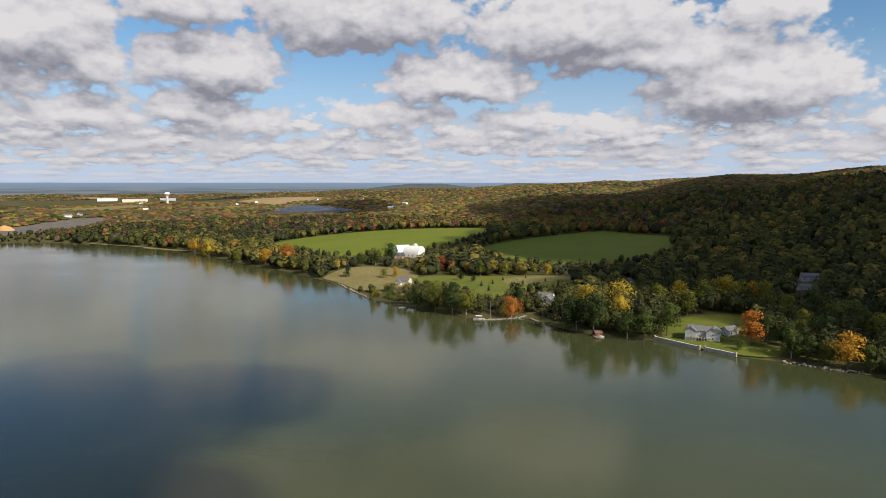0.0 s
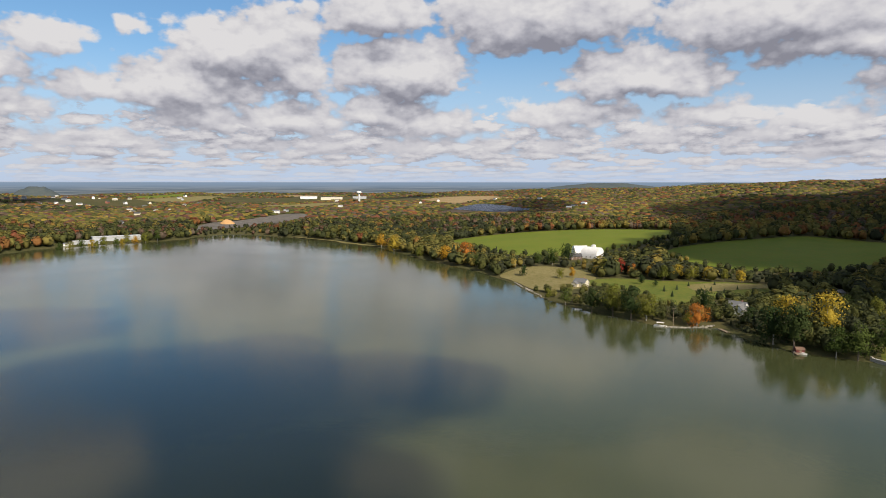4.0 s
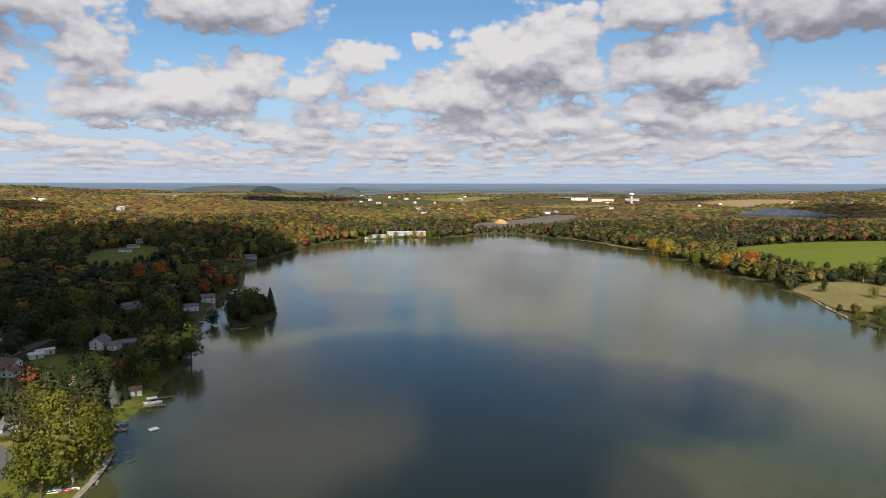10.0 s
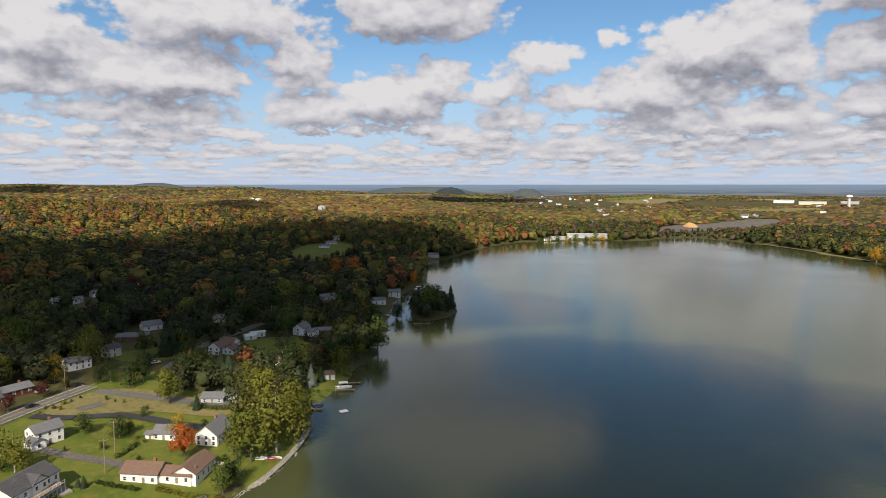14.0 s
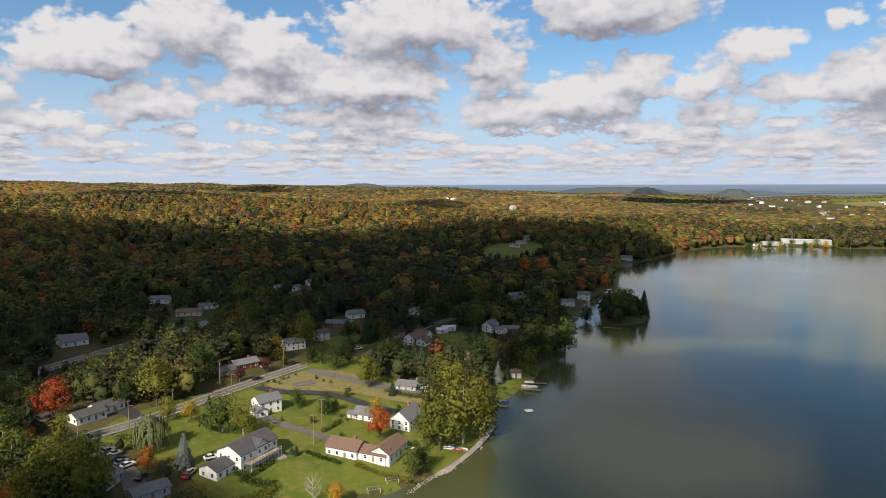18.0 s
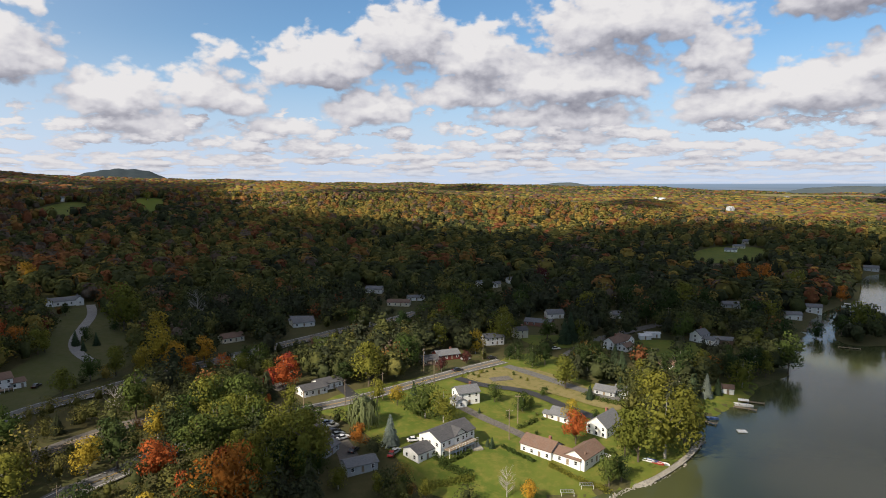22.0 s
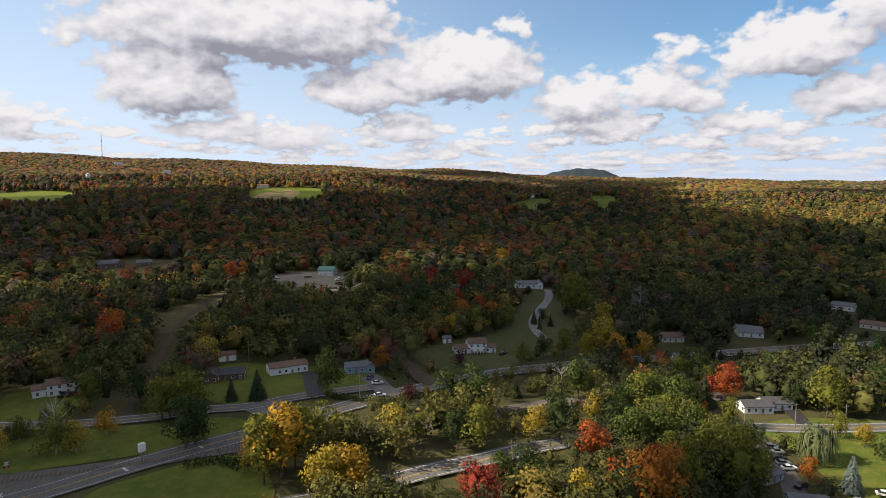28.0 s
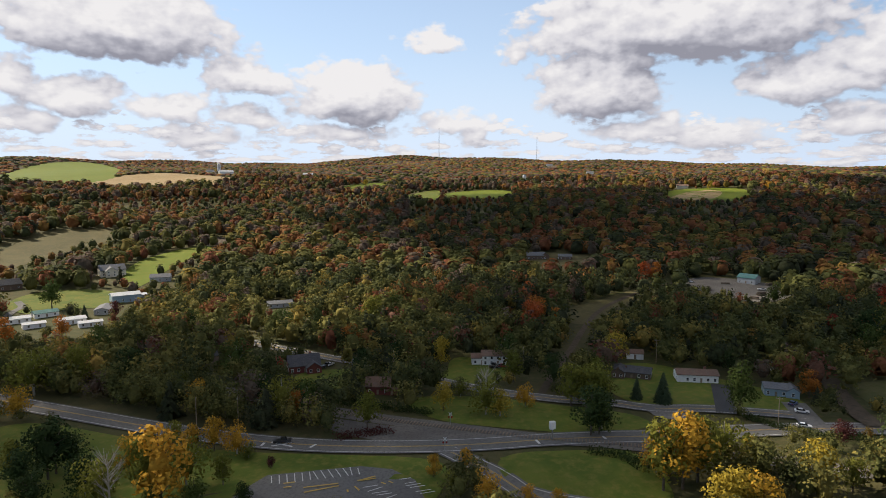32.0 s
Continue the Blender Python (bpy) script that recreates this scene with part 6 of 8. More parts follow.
def solar_field():
    """Rows of dark panels on the plain."""
    corner = [(-399, 1507), (-400, 1778), (-217, 1603), (-267, 1525)]
    thing = empty("solar_field", pose(corner[0][0], corner[0][1], level(*corner[0])))
    me_mat = mottled("solar_glass", (0.10, 0.13, 0.19), (0.12, 0.15, 0.22), (0.16, 0.18, 0.23), 0.3, 0.02, 0.3)
    (ax, ay), (bx, by), (cx, cy), (dx, dy) = corner
    for k in range(26):
        u = (k + 0.5) / 26
        x0, y0, x1, y1 = ax + (bx - ax) * u, ay + (by - ay) * u, dx + (cx - dx) * u, dy + (cy - dy) * u
        n = 12
        bm = bmesh.new()
        tx, ty = x1 - x0, y1 - y0
        ln = math.hypot(tx, ty)
        nx, ny = -ty / ln, tx / ln
        prev = None
        for q in range(n + 1):
            x, y = x0 + tx * q / n, y0 + ty * q / n
            z = level(x, y)
            pair = (bm.verts.new((x - nx * 3 - thing.location.x, y - ny * 3 - thing.location.y, z + 1.2 - thing.location.z)), bm.verts.new((x + nx * 3 - thing.location.x, y + ny * 3 - thing.location.y, z + 3.2 - thing.location.z)))
            if prev:
                bm.faces.new((prev[0], pair[0], pair[1], prev[1]))
            prev = pair
        bmesh.ops.solidify(bm, geom=bm.faces[:], thickness=0.2)
        part("panel_row", bm, me_mat, thing)
    tagged(thing, "rows of dark solar panels on the plain", "solar panels")
    TAKEN.append(("poly", corner, 0.0, True))


solar_field()


def sand_mound(x, y):
    bm = bmesh.new()
    bmesh.ops.create_icosphere(bm, subdivisions=4, radius=1.0)
    for v in bm.verts:
        v.co = Vector((v.co.x * 15, v.co.y * 10, max(0, v.co.z) * 9 * (1 - 0.35 * math.hypot(v.co.x, v.co.y)) + noise.noise(v.co * 2.5) * 1.6))
    ob = part("sand_mound", bm, mottled("orange_sand", (0.50, 0.30, 0.13), (0.45, 0.27, 0.12), (0.38, 0.24, 0.12), 0.5, 0.05, 0.95, 0.1))
    ob.location = (x, y, level(x, y) - 0.5)
    tagged(ob, "heap of orange sand at the head of the lake", "sand pile")


sand_mound(-718.9, 1048.5)

# ---- single trees ----
BARK = mottled("bark", (0.10, 0.080, 0.062), (0.14, 0.115, 0.09), (0.06, 0.05, 0.04), 4.0, 0.6, 0.95, 0.03)
BIRCH = mottled("pale_bark", (0.30, 0.28, 0.25), (0.36, 0.34, 0.30), (0.18, 0.165, 0.15), 4.0, 0.6, 0.95, 0.03)
TONES = {
    "green": [(0.0, (0.049, 0.076, 0.020)), (1.0, (0.085, 0.110, 0.027))],
    "dark": [(0.0, (0.027, 0.049, 0.017)), (1.0, (0.049, 0.068, 0.022))],
    "olive": [(0.0, (0.112, 0.126, 0.024)), (1.0, (0.172, 0.168, 0.030))],
    "pale": [(0.0, (0.128, 0.152, 0.067)), (1.0, (0.159, 0.183, 0.085))],
    "yellow": [(0.0, (0.293, 0.220, 0.032)), (1.0, (0.366, 0.275, 0.037))],
    "gold": [(0.0, (0.378, 0.226, 0.027)), (1.0, (0.439, 0.244, 0.032))],
    "orange": [(0.0, (0.329, 0.128, 0.027)), (1.0, (0.403, 0.152, 0.029))],
    "red": [(0.0, (0.355, 0.082, 0.028)), (1.0, (0.410, 0.125, 0.032))],
    "crimson": [(0.0, (0.232, 0.037, 0.027)), (1.0, (0.281, 0.051, 0.032))],
    "maroon": [(0.0, (0.067, 0.024, 0.024)), (1.0, (0.091, 0.034, 0.030))],
    "spruce": [(0.0, (0.042, 0.066, 0.034)), (1.0, (0.062, 0.086, 0.045))],
    "blue": [(0.0, (0.150, 0.185, 0.160)), (1.0, (0.190, 0.220, 0.190))],
    "bare": [(0.0, (0.244, 0.220, 0.183)), (1.0, (0.293, 0.256, 0.220))],
}
LEAF = {k: leaves(k + "_leaves", v) for k, v in TONES.items()}
LABELS = {
    "green": "broad leafy tree still green", "dark": "dense dark green leafy tree", "olive": "broad tree turning olive yellow", "pale": "drooping pale green willow tree",
    "yellow": "tree with bright yellow leaves", "gold": "tree with golden autumn leaves", "orange": "tree with orange autumn leaves", "red": "tree with fiery red-orange leaves",
    "crimson": "tree with crimson autumn leaves", "maroon": "low tree with maroon leaves", "spruce": "tall dark green spruce tree", "blue": "blue-grey spruce with dense boughs", "bare": "leafless grey tree with thin branches"}
PROTO, PLANTED = {}, {}


def limb(bm, a, b, ra, rb, sides=6):
    """A tapered branch from a to b."""
    a, b = Vector(a), Vector(b)
    q = (b - a).to_track_quat("Z", "Y").to_matrix()
    rings = []
    for c, r in ((a, ra), (b, rb)):
        rings.append([bm.verts.new(c + q @ Vector((r * COS(2 * math.pi * k / sides), r * SIN(2 * math.pi * k / sides), 0))) for k in range(sides)])
    for k in range(sides):
        bm.faces.new((rings[0][k], rings[0][(k + 1) % sides], rings[1][(k + 1) % sides], rings[1][k]))


def tree_proto(kind, variant):
    """Trunk with limbs and a crown of leaf clumps, one metre high."""
    rng = np.random.default_rng(sorted(TONES).index(kind) * 13 + variant * 5 + 1)
    bm = bmesh.new()
    pine = kind in ("spruce", "blue")
    bark = BIRCH if kind == "bare" or variant == 1 else BARK
    limb(bm, (0, 0, -0.05), (0.004, 0.003, 0.3), 0.022, 0.016)
    limb(bm, (0.004, 0.003, 0.3), (0, 0, 0.9), 0.016, 0.003)
    if not pine:
        for k in range(22 if kind == "bare" else 9):
            a, z = rng.uniform(0, 6.28), rng.uniform(0.16, 0.62 if kind != "bare" else 0.75)
            reach = rng.uniform(0.14, 0.3)
            mid = (reach * 0.5 * COS(a), reach * 0.5 * SIN(a), z + 0.10)
            limb(bm, (0, 0, z), mid, 0.008, 0.005, 5)
            limb(bm, mid, (reach * COS(a), reach * SIN(a), z + rng.uniform(0.17, 0.28)), 0.005, 0.0015, 4)
            if kind == "bare":
                for j in range(3):
                    b = a + rng.uniform(-0.9, 0.9)
                    limb(bm, mid, (mid[0] + 0.14 * COS(b), mid[1] + 0.14 * SIN(b), mid[2] + rng.uniform(0.08, 0.2)), 0.003, 0.001, 3)
    names = {"spruce": "spruce_tree", "blue": "spruce_tree", "pale": "willow_tree", "red": "maple_tree", "orange": "maple_tree", "crimson": "maple_tree", "maroon": "maple_tree", "gold": "maple_tree"}
    tree_ob = part(names.get(kind, "tree"), bm, bark)
    wide, base = (0.42, 0.16) if variant == 0 else (0.48, 0.10) if variant == 1 else (0.36, 0.14)
    if pine:
        v, f, h, n = join_template(pine_cards(rng, 26, 30, 0.055), core(rng, 0.10, 0.05, 0.93, 7))
    elif kind == "bare":
        v, f, n = crown_cards(rng, 8, 60, 0.014, 0.9, 0.34, 0.3)
        h = np.zeros((0, 3), int)
    elif kind == "pale":
        v, f, n = crown_cards(rng, 16, 300, 0.026, 0.9, 0.44, 0.35)
        strands = []
        for k in range(420):
            a, q = rng.uniform(0, 6.28), 0.46 * math.sqrt(rng.uniform(0.2, 1))
            top, drop = rng.uniform(0.5, 0.92) - q * 0.5, rng.uniform(0.12, 0.3)
            s = 0.012
            c = np.array([q * COS(a), q * SIN(a), top])
            t = np.array([-SIN(a) * s, COS(a) * s, 0])
            strands += [c - t, c + t, c + t + np.array([COS(a) * 0.03, SIN(a) * 0.03, -drop]), c - t + np.array([COS(a) * 0.03, SIN(a) * 0.03, -drop])]
        f = np.concatenate([f, np.arange(420 * 4).reshape(-1, 4)[:, ::-1] + len(v)])
        strands = np.array(strands)
        v, n = np.concatenate([v, strands]), np.concatenate([n, outward(strands, 0.46, 0.3)])
        hv, hf, hn = core(rng, 0.3, 0.3, 0.85)
        h = hf + len(v)
        v, n = np.concatenate([v, hv]), np.concatenate([n, hn])
    else:
        v, f, h, n = join_template(crown_cards(rng, 19, 1140, 0.024, 0.85, wide, base), core(rng, wide * 0.42, base + 0.1, 0.74, 7))
    me = mesh_of("crown", v, [f, h], LEAF[kind], None, True, n)
    crown = new("crown", me)
    crown.parent = tree_ob
    return tagged(tree_ob, LABELS[kind], "tree", "single trees")


def tree(kind, x, y, h):
    """Plant one tree h metres high."""
    n = PLANTED.get(kind, 0)
    PLANTED[kind] = n + 1
    variant = n % 3
    wide = h * random.uniform(0.88, 1.12)
    m = pose(x, y, level(x, y) - 0.15, 0, 0, (n * 137) % 360) @ Matrix.Diagonal((wide, wide, h, 1))
    key = (kind, variant)
    if key not in PROTO:
        PROTO[key] = tree_proto(kind, variant)
        PROTO[key].matrix_world = m
    else:
        PROTO[key].scale, keep = (1, 1, 1), PROTO[key].scale.copy()
        copy_thing(PROTO[key], m)
        PROTO[key].scale = keep
    if h > 3:
        TAKEN.append(("line", [(x, y), (x * 0.995, y * 0.995)], 0.24 * h, False))


tree("olive", -248.7, -31.5, 18.0)
tree("green", -271.5, -17.9, 15.1)
tree("pale", -207.6, -28.0, 13.2)
tree("blue", -193.1, -17.9, 10.5)
tree("orange", -192.6, -27.7, 8.2)
tree("yellow", -227.0, -18.5, 8.7)
tree("green", -215.4, -7.9, 13.5)
tree("olive", -211.9, -1.5, 12.5)
tree("red", -197.8, 40.9, 11.8)
tree("olive", -189.6, 54.3, 14.8)
tree("olive", -186.6, 57.5, 17.2)
tree("olive", -190.1, 66.8, 22.2)
tree("olive", -200.4, 76.5, 20.5)
tree("olive", -223.4, 75.0, 17.0)
tree("olive", -241.1, 74.9, 12.8)
tree("green", -172.9, 45.3, 10.7)
tree("dark", -175.6, 49.5, 8.2)
tree("green", -233.3, 17.6, 8.0)
tree("green", -224.9, 26.9, 8.0)
tree("green", -227.8, 30.2, 5.6)
tree("olive", -250.2, 47.1, 14.4)
tree("olive", -331.4, 29.1, 15.9)
tree("green", -334.3, 24.9, 13.3)
tree("olive", -354.6, 1.3, 17.3)
tree("green", -352.9, -13.7, 12.4)
tree("yellow", -297.6, 13.1, 11.3)
tree("maroon", -280.3, 8.4, 6.8)
tree("maroon", -269.0, -2.7, 6.8)
tree("spruce", -322.3, 62.9, 16.2)
tree("spruce", -319.2, 59.3, 13.3)
tree("dark", -274.7, 61.3, 13.0)
tree("dark", -265.5, 65.6, 11.4)
tree("spruce", -248.5, 98.4, 9.3)
tree("blue", -245.9, 101.9, 10.2)
tree("spruce", -249.8, 107.9, 7.4)
tree("orange", -272.2, 114.6, 8.8)
tree("green", -282.9, 153.5, 19.6)
tree("dark", -289.5, 152.3, 13.0)
tree("olive", -351.0, 228.7, 20.0)
tree("green", -353.1, 220.1, 12.2)
tree("olive", -352.2, 238.2, 12.3)
tree("spruce", -354.7, 249.6, 16.8)
tree("dark", -351.8, 233.1, 10.1)
tree("orange", -483.2, 224.7, 20.6)
tree("orange", -501.1, 249.6, 18.0)
tree("olive", -475.1, 259.0, 18.7)
tree("orange", -455.2, 282.6, 12.3)
tree("red", -243.6, -64.0, 12.8)
tree("crimson", -240.7, -68.2, 9.3)
tree("red", -225.1, -65.1, 4.6)
tree("orange", -263.7, -64.9, 7.8)
tree("green", -266.1, -80.5, 12.2)
tree("green", -278.2, -90.2, 8.1)
tree("crimson", -172.2, -62.0, 8.0)
tree("bare", -165.3, 15.9, 8.5)
tree("gold", -162.9, 21.6, 6.6)
tree("green", -327.6, 122.7, 15.8)
tree("dark", -368.3, 128.6, 21.1)
tree("dark", -361.8, 113.8, 15.4)
tree("maroon", -468.6, 68.0, 17.8)
tree("green", -380.9, 43.1, 15.5)
tree("green", -326.3, 51.6, 12.0)
tree("dark", -367.2, 177.0, 16.2)
tree("dark", -276.4, 136.7, 13.8)
tree("spruce", -192.6, 13.8, 4.0)
tree("spruce", -193.8, 12.5, 3.3)
tree("green", -241.6, 36.9, 3.9)
tree("spruce", -221.4, 11.3, 2.5)
tree("green", -217.4, 21.2, 3.1)
tree("dark", -218.2, 51.8, 4.2)
tree("spruce", -238.6, 54.4, 6.4)
tree("spruce", -242.7, 67.0, 8.2)
tree("dark", -260.3, 96.4, 15.2)
tree("green", -276.3, 106.4, 10.8)
tree("dark", -293.5, 131.1, 8.7)
tree("dark", -264.9, 121.3, 11.8)
tree("dark", -356.4, 8.9, 11.1)
tree("green", -341.2, -50.9, 11.7)
tree("olive", -292.3, -52.2, 10.5)
tree("green", -284.8, -57.7, 10.9)
tree("dark", -250.4, -41.2, 9.8)
tree("spruce", -239.0, -13.0, 5.8)
tree("olive", -230.1, -26.0, 9.2)
tree("red", -164.2, -77.9, 13.2)
tree("red", -157.6, -68.6, 8.5)
tree("orange", -154.5, -56.8, 17.8)
tree("orange", -157.3, -54.6, 17.4)
tree("gold", -151.0, -60.1, 11.5)
tree("yellow", -142.0, -69.6, 12.4)
tree("crimson", -126.2, -92.3, 13.9)
tree("crimson", -128.5, -88.6, 12.5)
tree("yellow", -103.7, -122.8, 15.8)
tree("gold", -107.9, -117.4, 15.4)
tree("yellow", -106.6, -121.0, 14.0)
tree("olive", -116.5, -141.9, 16.3)
tree("yellow", -128.3, -144.7, 8.4)
tree("olive", -96.3, -139.0, 20.5)
tree("gold", -101.5, -138.2, 20.3)
tree("gold", -98.6, -145.6, 10.6)
tree("olive", -106.9, -139.4, 17.8)
tree("yellow", -166.2, -97.8, 11.8)
tree("dark", -175.5, -96.4, 13.5)
tree("yellow", -193.4, -90.9, 10.5)
tree("olive", -198.4, -87.8, 11.1)
tree("green", -206.5, -77.5, 18.2)
tree("green", -207.0, -67.5, 17.8)
tree("green", -200.8, -83.6, 13.1)
tree("bare", -205.1, -110.3, 13.0)
tree("green", -208.4, -105.0, 17.7)
tree("dark", -142.6, -87.1, 12.5)
tree("green", -139.2, -92.2, 10.4)
tree("green", -137.8, -80.7, 11.5)
tree("yellow", -133.5, -126.9, 14.4)
tree("olive", -141.3, -124.0, 9.6)
tree("olive", -149.2, -106.8, 14.2)
tree("dark", -145.5, -112.4, 12.9)
tree("spruce", -131.7, -192.1, 11.2)
tree("spruce", -124.7, -197.9, 8.7)
tree("green", -151.7, -177.7, 18.5)
tree("olive", -107.7, -196.5, 15.8)
tree("olive", -103.9, -202.2, 13.5)
tree("dark", -94.0, -173.7, 16.3)
tree("green", -96.7, -173.7, 13.0)
tree("maroon", -162.3, -146.6, 8.4)
tree("orange", -184.8, -182.1, 10.7)
tree("gold", -426.4, -283.5, 16.9)
tree("red", -130.9, -304.7, 14.7)
tree("orange", -136.9, -309.4, 11.0)
tree("crimson", -335.2, -254.0, 16.3)
tree("crimson", -337.9, -283.2, 14.7)
tree("olive", -277.6, -182.4, 12.0)
tree("orange", -264.4, -202.9, 14.3)
tree("dark", -252.7, -202.4, 11.8)
tree("dark", -253.8, -218.7, 21.3)
tree("yellow", -271.8, -125.5, 17.8)
tree("gold", -262.9, -114.6, 12.7)
tree("bare", -350.8, -139.4, 19.6)
tree("crimson", -256.1, -65.5, 11.1)
tree("olive", -263.5, -33.4, 15.0)
tree("green", -277.4, -40.2, 8.9)
tree("olive", -250.2, -72.1, 10.0)
tree("green", -182.7, -68.1, 17.4)
tree("olive", -200.7, -69.5, 13.1)
tree("green", -177.1, -72.0, 14.7)
tree("green", -194.0, -61.0, 13.3)
tree("olive", -195.4, -53.1, 13.1)
tree("green", -188.8, -44.3, 14.0)
tree("yellow", -196.2, -91.0, 9.4)
tree("dark", -171.3, -92.3, 14.4)
tree("olive", -328.3, -169.4, 26.2)
tree("dark", -304.5, -176.0, 7.9)
tree("spruce", -295.3, -175.9, 8.4)
tree("olive", -330.2, -166.8, 18.0)
tree("green", -281.7, -305.7, 14.8)
tree("dark", -174.6, -211.3, 11.1)
tree("dark", -101.6, -217.1, 14.0)
tree("bare", -70.2, -204.7, 15.4)
tree("olive", -64.7, -217.6, 7.0)
tree("olive", -89.2, -227.8, 12.8)
tree("gold", -83.6, -201.8, 9.0)
tree("orange", -165.1, -344.4, 6.3)
tree("green", -174.3, -265.2, 11.0)
tree("yellow", -193.2, -259.4, 7.2)
tree("crimson", -231.5, -269.8, 7.9)
tree("crimson", -257.3, -242.6, 12.8)
tree("crimson", -307.3, -279.4, 11.2)
tree("green", -169.6, -123.6, 18.6)
tree("dark", -166.8, -131.1, 15.8)
tree("gold", 28.1, -162.1, 21.6)
tree("olive", 32.0, -167.8, 16.8)
tree("gold", 18.1, -191.8, 10.6)
tree("gold", 11.6, -188.2, 10.1)
tree("bare", 39.3, -161.3, 17.4)
tree("olive", 42.6, -165.1, 14.1)
tree("dark", 58.1, -187.2, 16.7)
tree("dark", 59.2, -184.1, 16.1)
tree("dark", 54.7, -189.8, 11.2)
tree("gold", -40.2, -160.2, 7.0)
tree("gold", -49.5, -161.1, 6.6)
tree("gold", -50.3, -145.7, 9.9)
tree("olive", -43.0, -152.3, 6.9)
tree("gold", -60.3, -142.8, 6.4)
tree("gold", -67.3, -139.6, 5.7)
tree("green", 29.9, -161.5, 7.1)
tree("dark", 8.8, -157.3, 7.9)
tree("olive", -27.5, -196.4, 12.8)
tree("yellow", -55.2, -206.1, 11.0)
tree("olive", -68.1, -199.0, 13.1)
tree("yellow", -72.2, -196.2, 9.4)
tree("yellow", -66.9, -254.4, 13.8)
tree("maroon", -55.8, -233.8, 9.8)
tree("dark", -50.5, -229.9, 10.9)
tree("green", 15.1, -261.9, 16.1)
tree("orange", -33.5, -288.1, 13.7)
tree("crimson", -0.2, -264.0, 7.1)
tree("green", 124.2, -410.1, 19.4)
tree("spruce", 100.3, -382.9, 7.8)
tree("maroon", 83.6, -377.0, 10.9)
tree("olive", -99.1, -198.1, 16.1)
tree("olive", -105.3, -193.5, 15.0)
tree("dark", -99.9, -177.8, 13.0)
tree("red", -124.4, -294.2, 17.3)
tree("olive", 85.5, -257.4, 18.8)
tree("olive", 71.5, -260.4, 18.2)
tree("gold", 83.4, -234.7, 11.4)
tree("green", 73.5, -297.6, 16.0)
tree("dark", 53.2, -256.1, 17.2)
tree("olive", 34.0, -245.0, 9.5)
tree("gold", 26.5, -228.8, 11.0)
tree("olive", -1.6, -213.9, 15.5)
tree("dark", 4.0, -226.0, 12.1)
tree("orange", -6.2, -215.3, 8.8)
tree("green", -9.8, -211.8, 13.6)
tree("dark", -48.6, -259.5, 12.1)
tree("dark", -32.7, -248.2, 13.3)
tree("green", -72.3, -217.6, 8.5)
tree("orange", 117.6, -323.8, 15.4)
tree("orange", 99.3, -339.6, 12.4)
tree("green", 46.9, -309.1, 11.8)
tree("green", 40.4, -337.9, 12.9)
tree("green", -65.7, -349.8, 14.5)
tree("olive", -49.6, -328.3, 18.0)
tree("dark", -20.1, -324.0, 13.1)
tree("green", -3.4, -317.3, 15.4)
tree("dark", 50.8, 433.4, 15.3)
tree("dark", -18.7, 426.6, 17.8)
tree("olive", -5.2, 417.2, 20.0)
tree("dark", 5.9, 409.1, 20.8)
tree("olive", 15.0, 406.9, 18.1)
tree("green", -37.6, 447.5, 12.1)
tree("olive", -51.5, 464.0, 9.7)
tree("orange", 43.2, 398.2, 15.2)
tree("olive", 37.9, 398.5, 8.3)
tree("dark", 77.1, 363.4, 22.1)
tree("dark", 84.6, 353.7, 25.7)
tree("yellow", 87.8, 390.1, 21.2)
tree("yellow", 104.5, 374.2, 24.4)
tree("green", 110.0, 343.1, 19.7)
tree("green", 123.4, 346.3, 19.2)
tree("green", 101.5, 346.0, 15.8)
tree("green", 104.9, 424.4, 14.2)
tree("dark", 71.5, 396.8, 12.6)
tree("orange", 158.0, 321.2, 18.7)
tree("dark", 166.1, 324.7, 16.6)
tree("green", 149.9, 316.0, 5.8)
tree("gold", 184.2, 284.4, 17.4)
tree("olive", 181.2, 292.2, 12.0)
tree("green", 167.9, 301.9, 15.2)
tree("dark", 173.4, 297.1, 13.6)
tree("green", 191.5, 279.8, 14.1)
tree("yellow", 183.2, 404.2, 21.9)
tree("green", 167.3, 400.8, 15.6)
tree("olive", 148.3, 383.6, 17.4)
tree("dark", -53.2, 636.9, 20.5)
tree("green", -65.8, 621.7, 17.8)
tree("green", -78.7, 614.6, 14.8)
tree("dark", -84.8, 563.2, 10.1)
tree("spruce", 30.5, 502.0, 5.0)
tree("spruce", 40.2, 512.1, 4.6)
tree("spruce", 53.5, 495.0, 4.5)
tree("spruce", 64.2, 510.0, 4.1)
tree("spruce", 72.0, 501.2, 4.1)
tree("spruce", 83.8, 519.3, 3.7)
tree("spruce", 50.0, 528.4, 4.3)
tree("spruce", 70.1, 538.3, 3.9)
tree("spruce", 34.9, 481.9, 4.8)
tree("dark", 25.1, 521.7, 6.1)
tree("dark", 14.7, 530.8, 8.1)
tree("olive", 32.4, 551.2, 13.4)
tree("yellow", 42.9, 559.8, 14.6)
tree("olive", 55.6, 561.9, 13.1)
tree("yellow", 68.3, 563.7, 11.6)
tree("olive", 80.2, 559.2, 11.0)
tree("yellow", 91.9, 554.5, 10.4)
tree("gold", 23.4, 571.1, 11.3)
tree("orange", 8.2, 578.4, 11.4)
tree("crimson", -2.1, 585.2, 14.7)
tree("olive", -15.3, 591.9, 12.2)
tree("yellow", -22.3, 568.2, 10.2)
tree("gold", -41.4, 552.7, 9.9)
tree("olive", -50.7, 546.8, 9.8)
tree("orange", -157.2, 644.9, 21.9)
tree("green", -139.4, 616.5, 12.7)
tree("crimson", -157.3, 650.1, 9.3)
